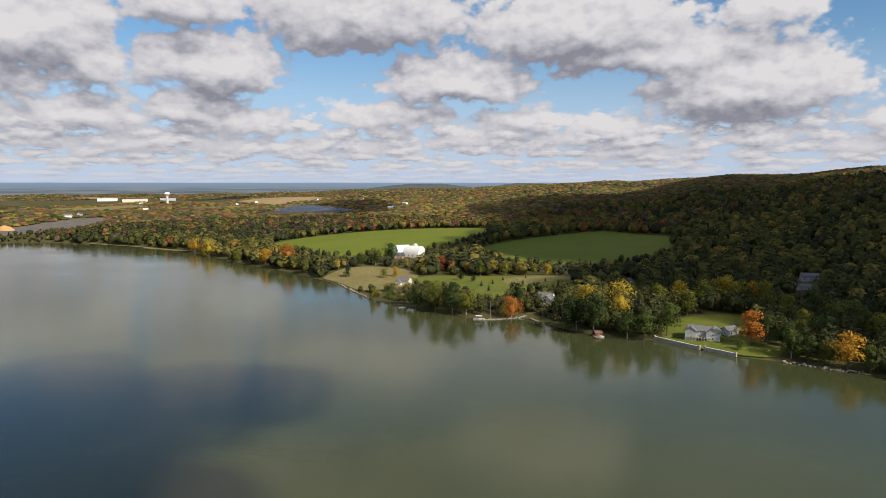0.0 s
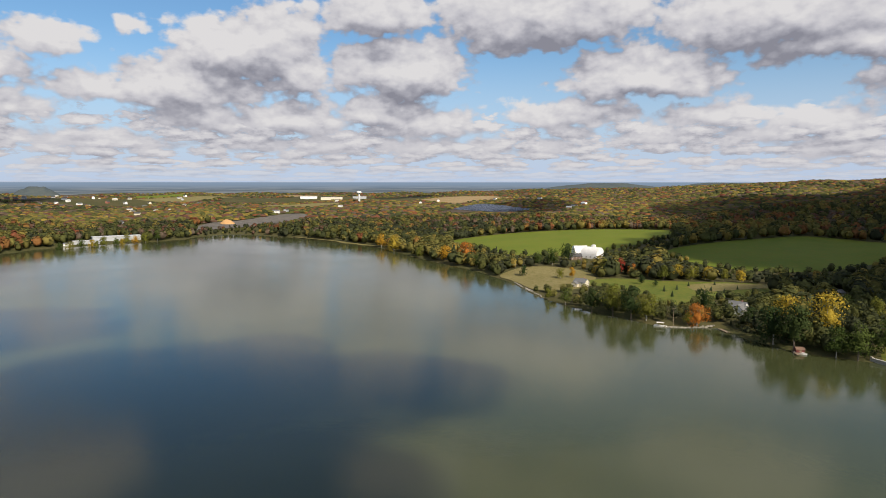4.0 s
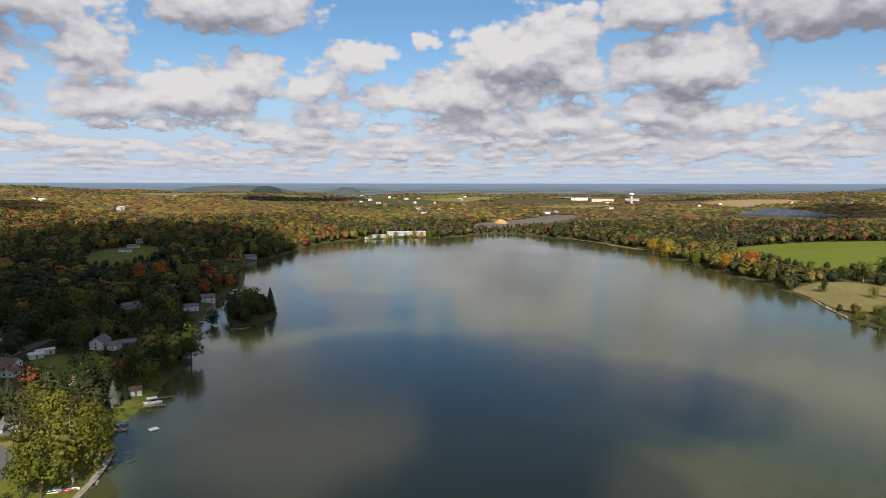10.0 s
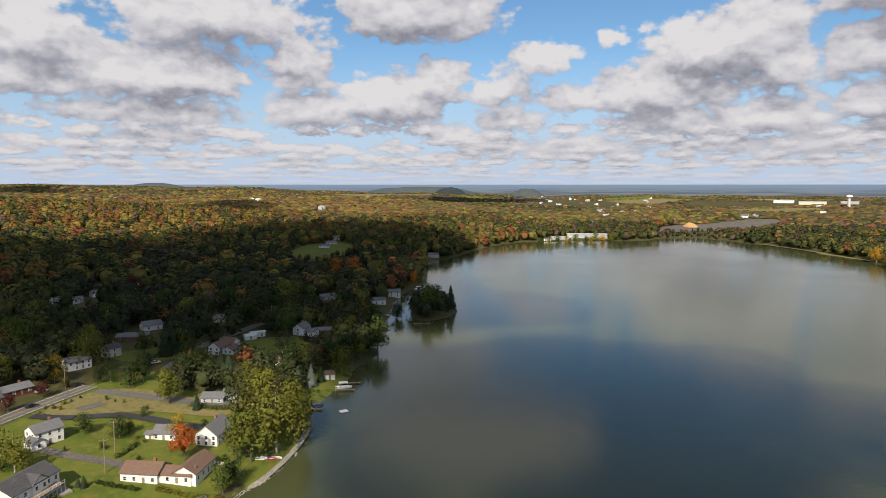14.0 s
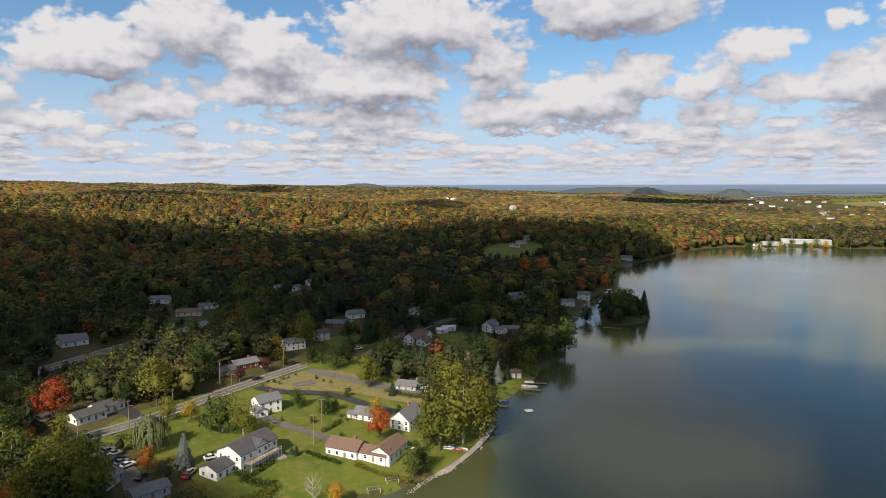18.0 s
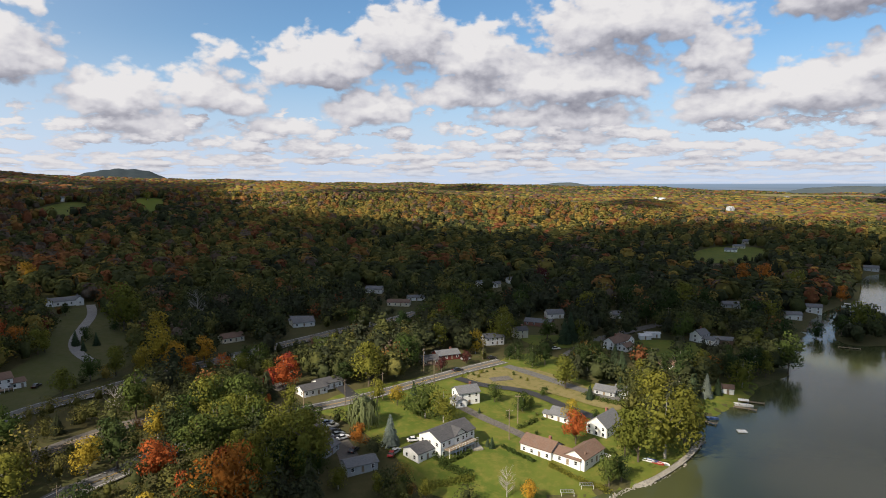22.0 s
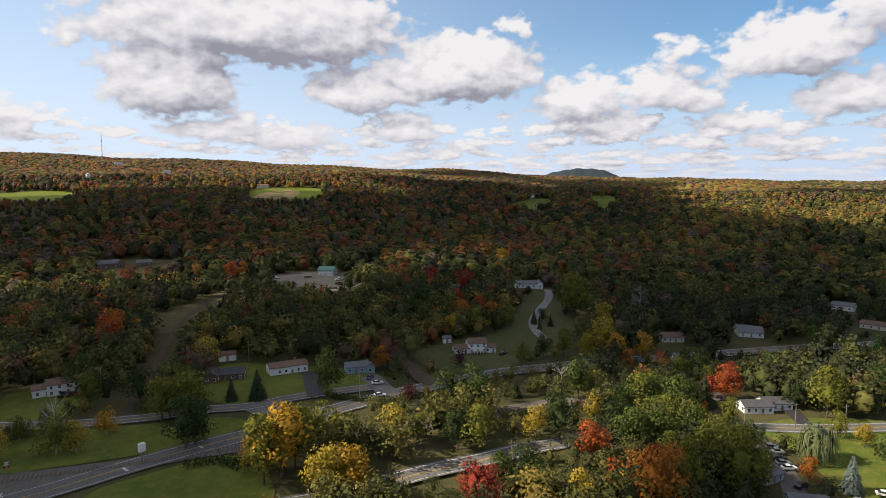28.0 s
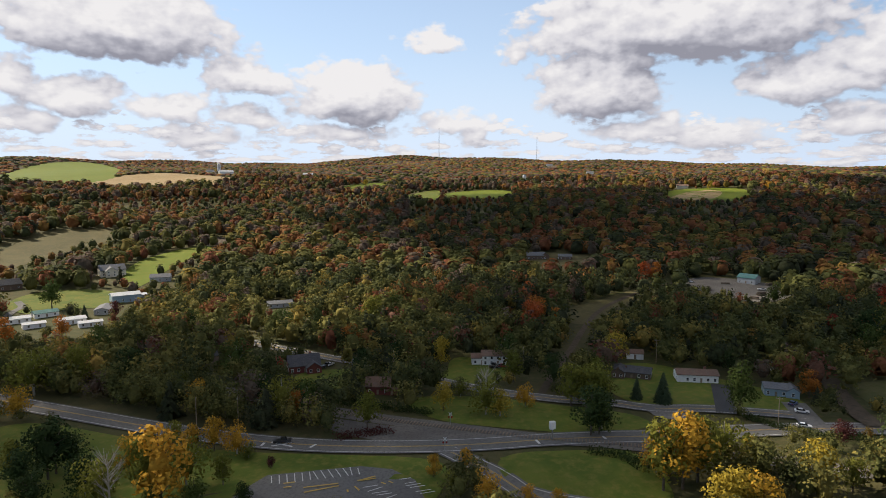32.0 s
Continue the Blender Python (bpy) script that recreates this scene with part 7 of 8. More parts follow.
tree("gold", -182.7, 654.1, 17.5)
tree("olive", -221.0, 682.9, 15.2)
tree("yellow", -273.5, 743.8, 19.9)
tree("gold", -305.7, 784.5, 18.8)

tree("olive", -205.9, -81.1, 16.3)
tree("green", -220.9, -79.9, 12.4)
tree("olive", -199.1, -64.5, 14.6)
tree("olive", -177.6, -48.7, 16.8)
tree("olive", -172.7, -40.1, 19.2)
tree("olive", -165.0, -48.5, 13.9)
tree("olive", -179.1, -36.9, 12.6)
tree("olive", -175.6, -59.6, 11.0)
tree("olive", -193.9, -73.4, 12.9)
tree("dark", -186.7, -79.8, 12.8)
tree("olive", -216.1, -54.7, 11.3)
tree("green", -202.7, -44.6, 10.5)
tree("olive", -217.1, -80.9, 13.5)
tree("green", -217.9, -73.2, 13.7)
tree("dark", -224.5, -90.0, 10.1)
tree("olive", -203.4, -62.6, 12.1)
tree("olive", -189.5, -48.4, 11.5)
tree("green", -183.3, -52.6, 11.8)
tree("olive", -182.5, -41.8, 10.7)
tree("olive", -186.6, -64.7, 11.3)
tree("olive", -185.5, -73.8, 11.6)
tree("green", -169.0, -39.7, 10.8)
tree("dark", -169.9, -46.5, 12.2)
tree("olive", -173.0, -53.9, 12.3)
tree("olive", -167.6, -30.0, 7.0)
tree("olive", -165.0, -18.8, 6.9)
tree("green", -164.5, -11.8, 6.5)
tree("olive", -162.8, -6.1, 6.4)
tree("green", -174.6, -36.7, 6.9)
tree("gold", -274.3, -106.9, 12.9)
tree("red", -258.8, -93.3, 9.2)
tree("olive", -259.2, -86.2, 10.1)
tree("green", -243.6, -90.2, 8.0)
tree("dark", -278.4, 37.6, 10.8)
tree("dark", -281.9, 43.7, 11.3)
tree("dark", -271.3, 57.2, 12.5)
tree("green", -282.7, 66.3, 11.7)
tree("dark", -287.8, 32.3, 9.0)
tree("spruce", -280.8, 74.8, 10.7)
tree("spruce", -262.3, 72.9, 13.0)
tree("olive", -260.9, 80.2, 10.1)
tree("dark", -276.5, 87.7, 10.6)
tree("olive", -274.1, 111.2, 10.7)
tree("olive", -259.7, 122.2, 12.9)
tree("dark", -271.3, 121.9, 10.7)
tree("dark", -277.4, 95.7, 7.5)
tree("spruce", -241.0, 94.2, 11.4)
tree("dark", -362.6, 13.8, 12.0)
tree("green", -383.1, 25.4, 14.4)
tree("dark", -401.6, 48.0, 16.4)
tree("olive", -375.3, 82.1, 17.4)
tree("dark", -390.9, 111.5, 16.5)
tree("olive", -388.9, 145.4, 20.5)
tree("dark", -380.8, 154.7, 20.2)
tree("olive", -364.6, 186.2, 18.0)
tree("dark", -327.8, 174.6, 15.4)
tree("olive", -314.7, 154.3, 13.1)
tree("olive", -274.7, 139.3, 12.1)
tree("dark", -274.8, 132.1, 13.7)
tree("olive", -323.8, 67.7, 12.1)
tree("green", -331.8, 5.3, 11.8)
tree("olive", -333.8, -7.4, 13.0)
tree("dark", -336.5, -24.3, 12.3)
tree("olive", -322.1, -34.0, 10.4)
tree("dark", -440.5, 129.9, 16.5)
tree("green", -428.6, 81.8, 13.8)
tree("olive", -418.2, 12.6, 14.8)
tree("dark", -288.2, 28.5, 7.4)
tree("dark", -349.7, 204.5, 12.3)
tree("olive", 139.2, 407.9, 17.3)
tree("yellow", 154.4, 414.4, 18.0)
tree("olive", 164.6, 403.0, 19.3)
tree("yellow", 180.2, 409.8, 20.0)
tree("olive", 185.9, 400.6, 20.6)
tree("gold", 197.1, 401.5, 17.4)
tree("olive", 198.9, 390.8, 20.5)
tree("olive", 192.3, 356.3, 17.8)
tree("green", 132.9, 442.3, 12.8)
tree("green", 220.0, 373.9, 16.9)
tree("olive", 216.2, 345.7, 17.2)
tree("green", 213.3, 321.9, 17.5)
tree("dark", 169.7, 313.2, 17.1)
tree("olive", 214.8, 311.2, 17.0)
tree("olive", 186.5, 325.7, 15.4)
tree("dark", 191.3, 316.5, 15.6)

tree("olive", -689.6, 662.6, 13.4)
tree("green", -692.7, 683.0, 14.5)
tree("yellow", -681.9, 691.1, 12.8)
tree("olive", -683.4, 712.2, 15.6)
tree("green", -675.4, 726.3, 13.1)
tree("olive", -668.9, 738.5, 15.8)
tree("gold", -663.5, 749.5, 13.3)
tree("olive", -657.5, 761.4, 16.9)
tree("green", -693.0, 649.0, 12.4)
tree("green", -654.0, 782.1, 16.2)
tree("olive", -677.8, 694.2, 11.1)
tree("yellow", -671.1, 731.9, 11.4)
tree("dark", 62.4, -175.7, 13.1)
tree("olive", 68.6, -186.6, 10.7)
tree("dark", 57.3, -167.3, 10.5)
tree("olive", 23.5, -171.9, 13.7)
tree("green", 20.1, -159.6, 9.3)
tree("gold", 39.0, -182.4, 11.0)
tree("dark", 47.3, -171.8, 11.7)
tree("olive", 14.2, -169.5, 9.2)
tree("olive", 29.3, -194.8, 9.4)
tree("gold", 24.5, -194.2, 8.2)
tree("maroon", 2.1, -176.3, 4.0)
tree("olive", 8.3, -184.7, 5.0)

tree("olive", -282.0, -182.0, 11.0)
tree("orange", -267.0, -203.0, 14.0)
tree("red", -297.0, -230.0, 13.0)
tree("red", -312.0, -261.0, 13.0)
tree("crimson", -323.0, -222.0, 11.0)
tree("dark", -353.0, -215.0, 8.0)
tree("spruce", -299.0, -168.0, 7.0)
tree("spruce", -288.0, -168.0, 6.0)
tree("yellow", -304.0, -141.0, 17.0)
tree("olive", -331.0, -166.0, 16.0)
tree("maroon", -209.0, -160.0, 8.0)
tree("olive", -270.0, -229.0, 17.0)
tree("green", -244.0, -212.0, 16.0)
tree("red", -267.0, -232.0, 12.0)
tree("orange", -135.0, -314.0, 16.0)
tree("red", -151.0, -361.0, 14.0)
tree("orange", -142.0, -303.0, 10.0)
tree("green", -95.0, -252.0, 14.0)
tree("olive", -113.0, -208.0, 14.0)
tree("spruce", -134.0, -196.0, 10.0)
tree("red", -249.0, -391.0, 15.0)
tree("orange", -258.0, -390.0, 14.0)
tree("yellow", -140.0, -239.0, 13.0)
tree("gold", -263.0, -115.0, 13.0)
tree("orange", -255.0, -106.0, 10.0)
tree("orange", -281.0, -194.0, 12.0)
tree("olive", -260.0, -188.0, 13.0)
tree("red", -289.0, -207.0, 12.0)
tree("gold", -244.0, -192.0, 12.0)
tree("olive", -283.0, -150.0, 6.0)
tree("yellow", -646.0, -1064.0, 17.0)
tree("gold", -569.0, -1119.0, 15.0)
tree("yellow", -602.0, -1106.0, 16.0)
tree("yellow", -679.0, -884.0, 15.0)
tree("gold", -726.0, -811.0, 16.0)
tree("olive", -771.0, -811.0, 17.0)
tree("gold", -654.0, -1000.0, 14.0)
tree("yellow", -676.0, -943.0, 14.0)
tree("gold", -104.0, -1220.0, 17.0)
tree("olive", -57.0, -1220.0, 16.0)
tree("yellow", -176.0, -1239.0, 15.0)
tree("yellow", -1095.0, -459.0, 17.0)
tree("gold", -1074.0, -432.0, 16.0)
tree("yellow", -1120.0, -402.0, 17.0)
tree("yellow", -1168.0, -381.0, 16.0)
tree("gold", -1156.0, -340.0, 16.0)
tree("olive", -1063.0, -499.0, 16.0)
tree("orange", -1471.0, -573.0, 16.0)
tree("yellow", -216.0, 43.0, 8.5)
tree("olive", -255.0, -136.0, 13.0)
tree("green", -247.0, -142.0, 12.0)
tree("yellow", -255.0, -125.0, 13.0)
tree("olive", -227.0, -141.0, 11.0)
tree("dark", -325.0, -173.0, 6.0)
tree("green", -351.0, 2.0, 19.0)
tree("olive", -318.0, 27.0, 17.0)
tree("olive", -302.0, -4.0, 14.0)
tree("yellow", -298.0, 13.0, 12.0)
tree("green", -278.0, -18.0, 15.0)

# ---- cars ----
RUBBER = mottled("tyre_rubber", (0.018, 0.018, 0.018), (0.026, 0.026, 0.026), (0.04, 0.038, 0.035), 3.0, 0.5, 0.9)


def paint(name, col):
    m, w, b = material(name, 0.28)
    p = place(w)
    w.put(b.inputs["Base Color"], w.mix(w.math("MULTIPLY", w.noise(p, 1.5, 4.0)[0], 0.5), (*col, 1), (*[c * 0.75 + 0.03 for c in col], 1)))
    b.inputs["Coat Weight"].default_value = 0.5
    return m


PAINTS = {"white": paint("white_car_paint", (0.72, 0.72, 0.72)), "black": paint("black_car_paint", (0.012, 0.012, 0.014)), "silver": paint("silver_car_paint", (0.38, 0.39, 0.40)),
          "red": paint("red_car_paint", (0.30, 0.02, 0.02)), "blue": paint("blue_car_paint", (0.03, 0.07, 0.20))}
LIGHTS = mottled("lamp_glass", (0.55, 0.55, 0.52), (0.5, 0.5, 0.5), (0.4, 0.4, 0.4), 2.0, 0.4, 0.15)
TAIL = mottled("red_lamp_glass", (0.25, 0.01, 0.01), (0.2, 0.01, 0.01), (0.18, 0.01, 0.01), 2.0, 0.4, 0.2)
CARS = {}


def car_proto(colour, shape):
    thing = new("car")
    top = {"sedan": [(-2.2, 0.35), (-2.25, 0.85), (-1.9, 0.98), (2.0, 0.82), (2.25, 0.7), (2.25, 0.35)],
           "pickup": [(-2.7, 0.45), (-2.75, 1.1), (-0.4, 1.12), (2.3, 1.05), (2.7, 0.92), (2.7, 0.45)]}[shape]
    glass = {"sedan": [(-1.75, 0.95), (-1.15, 1.42), (0.25, 1.45), (1.05, 0.9)], "pickup": [(-0.45, 1.1), (-0.35, 1.78), (0.85, 1.78), (1.5, 1.08)]}[shape]
    for name, prof, half, mat in (("body", top, 0.92, PAINTS[colour]), ("cabin_glass", glass, 0.80, PANE)):
        bm = bmesh.new()
        sides = [[bm.verts.new((x, s * half * (0.9 if name == "cabin_glass" and z > 1.3 else 1.0), z)) for x, z in prof] for s in (-1, 1)]
        bm.faces.new(sides[0])
        bm.faces.new(sides[1][::-1])
        n = len(prof)
        for k in range(n):
            bm.faces.new((sides[0][k], sides[1][k], sides[1][(k + 1) % n], sides[0][(k + 1) % n]))
        bmesh.ops.recalc_face_normals(bm, faces=bm.faces)
        bmesh.ops.bevel(bm, geom=bm.edges[:], offset=0.07, segments=2, affect="EDGES")
        part(name, bm, mat, thing)
    bm = bmesh.new()
    xs = [g[0] for g in glass[1:3]]
    box(bm, xs[0] + 0.05, xs[1] - 0.05, -0.68, 0.68, glass[1][1] - 0.03, glass[1][1] + 0.05)
    part("roof", bm, PAINTS[colour], thing)
    bm = bmesh.new()
    bmesh.ops.create_cone(bm, cap_ends=True, segments=16, radius1=0.34, radius2=0.34, depth=0.24, matrix=pose(0, 0, 0, 90))
    tyre = bpy.data.meshes.new("wheel")
    bm.to_mesh(tyre)
    bm.free()
    tyre.materials.append(RUBBER)
    bm = bmesh.new()
    bmesh.ops.create_cone(bm, cap_ends=True, segments=12, radius1=0.2, radius2=0.2, depth=0.27, matrix=pose(0, 0, 0, 90))
    rim = bpy.data.meshes.new("rim")
    bm.to_mesh(rim)
    bm.free()
    rim.materials.append(STEEL)
    ax = 1.4 if shape == "sedan" else 1.75
    for x in (-ax, ax):
        for y in (-0.85, 0.85):
            wh = share("wheel", tyre, thing, pose(x, y, 0.34))
            share("rim", rim, wh)
    end = top[-2][0]
    for y in (-0.6, 0.6):
        share("headlight", plate_mesh("headlight", -0.05, 0.03, -0.18, 0.18, -0.08, 0.08, LIGHTS), thing, pose(end, y, 0.68))
        share("tail_light", plate_mesh("tail_light", -0.03, 0.05, -0.18, 0.18, -0.1, 0.1, TAIL), thing, pose(-end, y, 0.75))
    return tagged(thing, "%s %s parked outdoors" % (colour, "pickup truck" if shape == "pickup" else "saloon car"), "car", "parked cars")


def car(x, y, turn, colour, shape="sedan", lift=0.36, label=""):
    m = pose(x, y, level(x, y) + lift, 0, 0, turn)
    key = (colour, shape)
    if key not in CARS:
        CARS[key] = car_proto(colour, shape)
        CARS[key].matrix_world = m
        ob = CARS[key]
    else:
        ob = copy_thing(CARS[key], m)
    if label:
        tagged(ob, label)
    TAKEN.append(("line", [(x, y), (x * 0.97, y * 0.97)], 2.6, True))


car(-1.2, -192.6, 176, "black", "pickup", 0.32, "black pickup truck on the highway")
car(-269.2, 4.3, 115, "black", "sedan", 0.32, "dark saloon car on the lakeside street")
car(-195.5, -10.7, 108, "white", "sedan", 0.45)
car(-196.4, -33.3, 130, "white", "sedan", 0.45)
car(-198.7, -35.3, 130, "silver", "sedan", 0.45)
car(-201.3, -37.0, 130, "black", "sedan", 0.45)
car(-204.9, -38.7, 131, "silver", "pickup", 0.45)
car(-208.2, -40.5, 131, "silver", "sedan", 0.45)
car(-187.5, -28.6, 159, "black", "sedan", 0.3)
car(-187.1, -15.9, 155, "silver", "sedan", 0.3)
car(-185.2, -16.8, 170, "red", "sedan", 0.3)
car(-173.1, -177.2, 206, "blue", "sedan", 0.45)
car(-170.3, -170.4, 145, "white", "sedan", 0.45)
car(-161.3, -160.2, 145, "white", "sedan", 0.45)
car(-235.9, -156.4, 184, "black", "sedan", 0.2)
car(-89.5, -247.2, 230, "black", "sedan", 0.2)
car(-88.1, -247.6, 230, "black", "pickup", 0.2)
car(-91.6, -246.4, 170, "red", "sedan", 0.2)
car(-20.5, -266.7, 226, "black", "pickup", 0.2)
car(-22.0, -267.9, 225, "white", "sedan", 0.2)
car(-428.9, 112.0, 85, "black", "sedan", 0.2)
car(-439.2, 113.5, 86, "white", "pickup", 0.2)
car(-286.5, 8.1, 108, "silver", "sedan", 0.2)
car(-307.4, 52.8, 100, "white", "sedan", 0.2)
car(-289.2, 20.4, 106, "black", "sedan", 0.2)
car(-305.8, -343.5, 158, "white", "pickup", 0.4)
car(-277.7, -377.9, 194, "white", "sedan", 0.4)

# ---- poles, rails, wires ----
def pole_mesh():
    bm = bmesh.new()
    bmesh.ops.create_cone(bm, cap_ends=True, segments=8, radius1=0.17, radius2=0.11, depth=11.0, matrix=pose(0, 0, 5.0))
    me = bpy.data.meshes.new("utility_pole")
    bm.to_mesh(me)
    bm.free()
    me.materials.append(WOOD)
    return me


POLE = pole_mesh()
ARM = plate_mesh("crossarm", -1.1, 1.1, -0.06, 0.06, 9.7, 9.85, WOOD)
POT = plate_mesh("insulator", -0.05, 0.05, -0.05, 0.05, 9.85, 10.05, STEEL)
CAN = plate_mesh("transformer", -0.25, 0.25, -0.45, -0.12, 8.2, 9.0, STEEL)
LAMP_ARM = plate_mesh("lamp_arm", -0.04, 0.04, -1.8, 0.0, 8.6, 8.68, STEEL)


def utility_pole(x, y, turn, can=False, lamp_=False):
    ob = new("utility_pole", POLE)
    ob.matrix_world = pose(x, y, level(x, y), 0, 0, turn)
    share("crossarm", ARM, ob)
    for k in (-0.95, -0.35, 0.95):
        share("insulator", POT, ob, pose(k, 0, 0))
    if can:
        share("transformer", CAN, ob)
    if lamp_:
        share("lamp_arm", LAMP_ARM, ob)
    tagged(ob, "weathered wooden utility pole with a crossarm", "utility pole", "poles along the streets")
    return (x, y, level(x, y) + 10.0, turn)


def wires(poles):
    for k, (a, b) in enumerate(zip(poles, poles[1:])):
        bm = bmesh.new()
        for off in (-0.95, 0.95):
            prev = None
            for q in range(9):
                u = q / 8
                p = Vector((a[0] + (b[0] - a[0]) * u + off * COS(radians(a[3])), a[1] + (b[1] - a[1]) * u + off * SIN(radians(a[3])), a[2] + (b[2] - a[2]) * u - 1.2 * 4 * u * (1 - u)))
                if prev is not None:
                    limb(bm, prev, p, 0.02, 0.02, 3)
                prev = p
        tagged(part("power_line", bm, RUBBER), "pair of thin sagging power lines", "cable", "power lines")


wires([utility_pole(-211.7, -49.1, 163), utility_pole(-225.3, -37.2, 159, False, True), utility_pole(-233.8, -24.5, 156), utility_pole(-267.2, -10.2, 152, True), utility_pole(-288.0, 16.2, 147)])
wires([utility_pole(-251.5, -5.5, 151, False, True), utility_pole(-213.5, 24.1, 84), utility_pole(-199.8, 19.8, 84)])
wires([utility_pole(-167.0, -113.4, 154, True), utility_pole(-141.9, -90.5, 153), utility_pole(-144.5, -92.6, 153)])
wires([utility_pole(25.0, -210.9, -93), utility_pole(12.2, -208.4, -97), utility_pole(-45.8, -248.4, 250), utility_pole(-97.7, -238.9, 238)])
utility_pole(-155.6, -232.9, 166)
utility_pole(-153.5, -162.5, 157)
utility_pole(-361.0, 126.0, 81, False, True)
utility_pole(-501.5, 246.7, 74)
utility_pole(-294.8, 72.0, 86)
utility_pole(30.1, 399.0, 6)
utility_pole(-93.0, 567.0, 19)
utility_pole(273.4, 456.5, -21)


def railway():
    line = [(23, -249), (-15, -217), (-33, -204), (-52, -192), (-68, -182), (-79, -175), (-96, -168), (-105, -162), (-127, -150), (-153, -131), (-174, -119), (-197, -111), (-208, -102), (-205, -101), (-230, -77), (-248, -64)]
    thing = empty("railway_track", pose(0, 0, 0))
    rust = mottled("rusty_rail", (0.12, 0.085, 0.065), (0.16, 0.12, 0.095), (0.22, 0.20, 0.18), 2.0, 0.3, 0.6, 0.0, 0.6)
    for side in (-0.72, 0.72):
        share("rail", ribbon_mesh("rail", line, 0.16, rust, 0.58, side, 4.0), thing)
    pts = smooth_line(line, False, 3)
    seg = np.array(pts)
    s = np.concatenate([[0], np.cumsum(np.hypot(*np.diff(seg, axis=0).T))])
    at = np.arange(0, min(s[-1], 300.0), 1.1)
    sleeper = plate_mesh("sleeper", -1.3, 1.3, -0.13, 0.13, 0.3, 0.5, WOOD)
    px, py = np.interp(at, s, seg[:, 0]), np.interp(at, s, seg[:, 1])
    tx, ty = np.gradient(px), np.gradient(py)
    zz = ground(px, py)
    for x, y, z, a, b in zip(px, py, zz, tx, ty):
        share("sleeper", sleeper, thing, pose(x, y, z, 0, 0, math.degrees(math.atan2(b, a)) + 90))
    tagged(thing, "single railway track with wooden sleepers", "railway track")


railway()


def signal_box(x, y):
    ob = empty("railway_cabinet", pose(x, y, level(x, y)))
    bm = bmesh.new()
    box(bm, -0.15, 0.15, -0.15, 0.15, -0.5, 3.6)
    part("post", bm, STEEL, ob)
    bm = bmesh.new()
    box(bm, -0.9, 0.9, -0.6, 0.6, 3.6, 6.0)
    bmesh.ops.bevel(bm, geom=bm.edges[:], offset=0.12, segments=2, affect="EDGES")
    part("cabinet", bm, TRIM, ob, "white box on a post")
    tagged(ob, "white equipment box on a steel post beside the crossing", "signal box")


signal_box(-81.0, -174.0)


def crossing_signal(x, y, turn):
    ob = empty("crossing_signal", pose(x, y, level(x, y), 0, 0, turn))
    bm = bmesh.new()
    bmesh.ops.create_cone(bm, cap_ends=True, segments=8, radius1=0.09, radius2=0.09, depth=4.4, matrix=pose(0, 0, 2.2))
    part("post", bm, STEEL, ob)
    for a in (45, -45):
        bm = bmesh.new()
        box(bm, -0.7, 0.7, -0.03, 0.03, -0.11, 0.11)
        q = part("crossbuck", bm, TRIM, ob)
        q.matrix_local = pose(0, -0.12, 3.9, 0, a, 0)
    for s in (-0.5, 0.5):
        bm = bmesh.new()
        bmesh.ops.create_cone(bm, cap_ends=True, segments=14, radius1=0.28, radius2=0.28, depth=0.12, matrix=pose(s, -0.15, 2.9, 90))
        part("lamp", bm, TAIL, ob)
    tagged(ob, "railway crossing signal with a white crossbuck", "signal", "crossing signals")


crossing_signal(-47.2, -174.8, 165)
crossing_signal(-54.0, -193.2, 344)


def stripe(name, pts, wide, mat, lift, label):
    tagged(new(name, ribbon_mesh(name, pts, wide, mat, lift, 0.0, 2.0)), label, "road marking", kind="structure")


for a in ([(2, -194), (-4, -189)], [(2, -191), (-4, -192)]):
    stripe("crossing_mark", a, 0.7, PAINT, 0.36, "white painted cross on the highway")
for a in ([(5, -192), (4, -194)], [(-9, -187), (-11, -189)], [(-76, -172), (-76, -175)], [(-97, -170), (-97, -172)]):
    stripe("stop_line", a, 0.8, PAINT, 0.36, "white stop line across the lane")
# painted bays of the car park
for a in ([(2, -171), (2, -167)], [(-0, -171), (-0, -166)], [(-2, -171), (-2, -166)], [(-4, -171), (-4, -166)], [(-6, -171), (-6, -166)], [(-8, -171), (-8, -166)], [(-9, -171), (-10, -166)], [(-11, -171), (-12, -166)], [(-13, -171), (-14, -166)], [(-15, -171), (-16, -166)], [(-17, -171), (-18, -166)], [(-19, -171), (-19, -166)], [(-21, -170), (-21, -166)]):
    stripe("bay_line", a, 0.25, PAINT, 0.40, "white painted parking bay line")
for a in ([(-31, -161), (-34, -161)], [(-32, -159), (-35, -159)], [(-32, -158), (-36, -158)], [(-33, -157), (-37, -157)], [(-34, -155), (-38, -155)], [(-35, -154), (-39, -154)], [(-21, -160), (-25, -160)], [(-22, -158), (-26, -159)], [(-23, -157), (-27, -157)], [(-24, -156), (-28, -156)], [(-25, -154), (-29, -155)]):
    stripe("bay_line", a, 0.25, PAINT, 0.40, "white painted parking bay line")
for a in ([(-6, -161), (-15, -162)], [(-6, -163), (-15, -163)], [(-20, -163), (-25, -163)], [(-20, -163), (-25, -164)], [(-1, -166), (-4, -166)], [(-1, -164), (-3, -164)], [(-17, -160), (-17, -159)], [(-19, -161), (-20, -159)], [(-26, -161), (-27, -160)], [(-28, -161), (-29, -160)]):
    stripe("yellow_mark", a, 0.5, YELLOW, 0.40, "yellow painted marking in the car park")


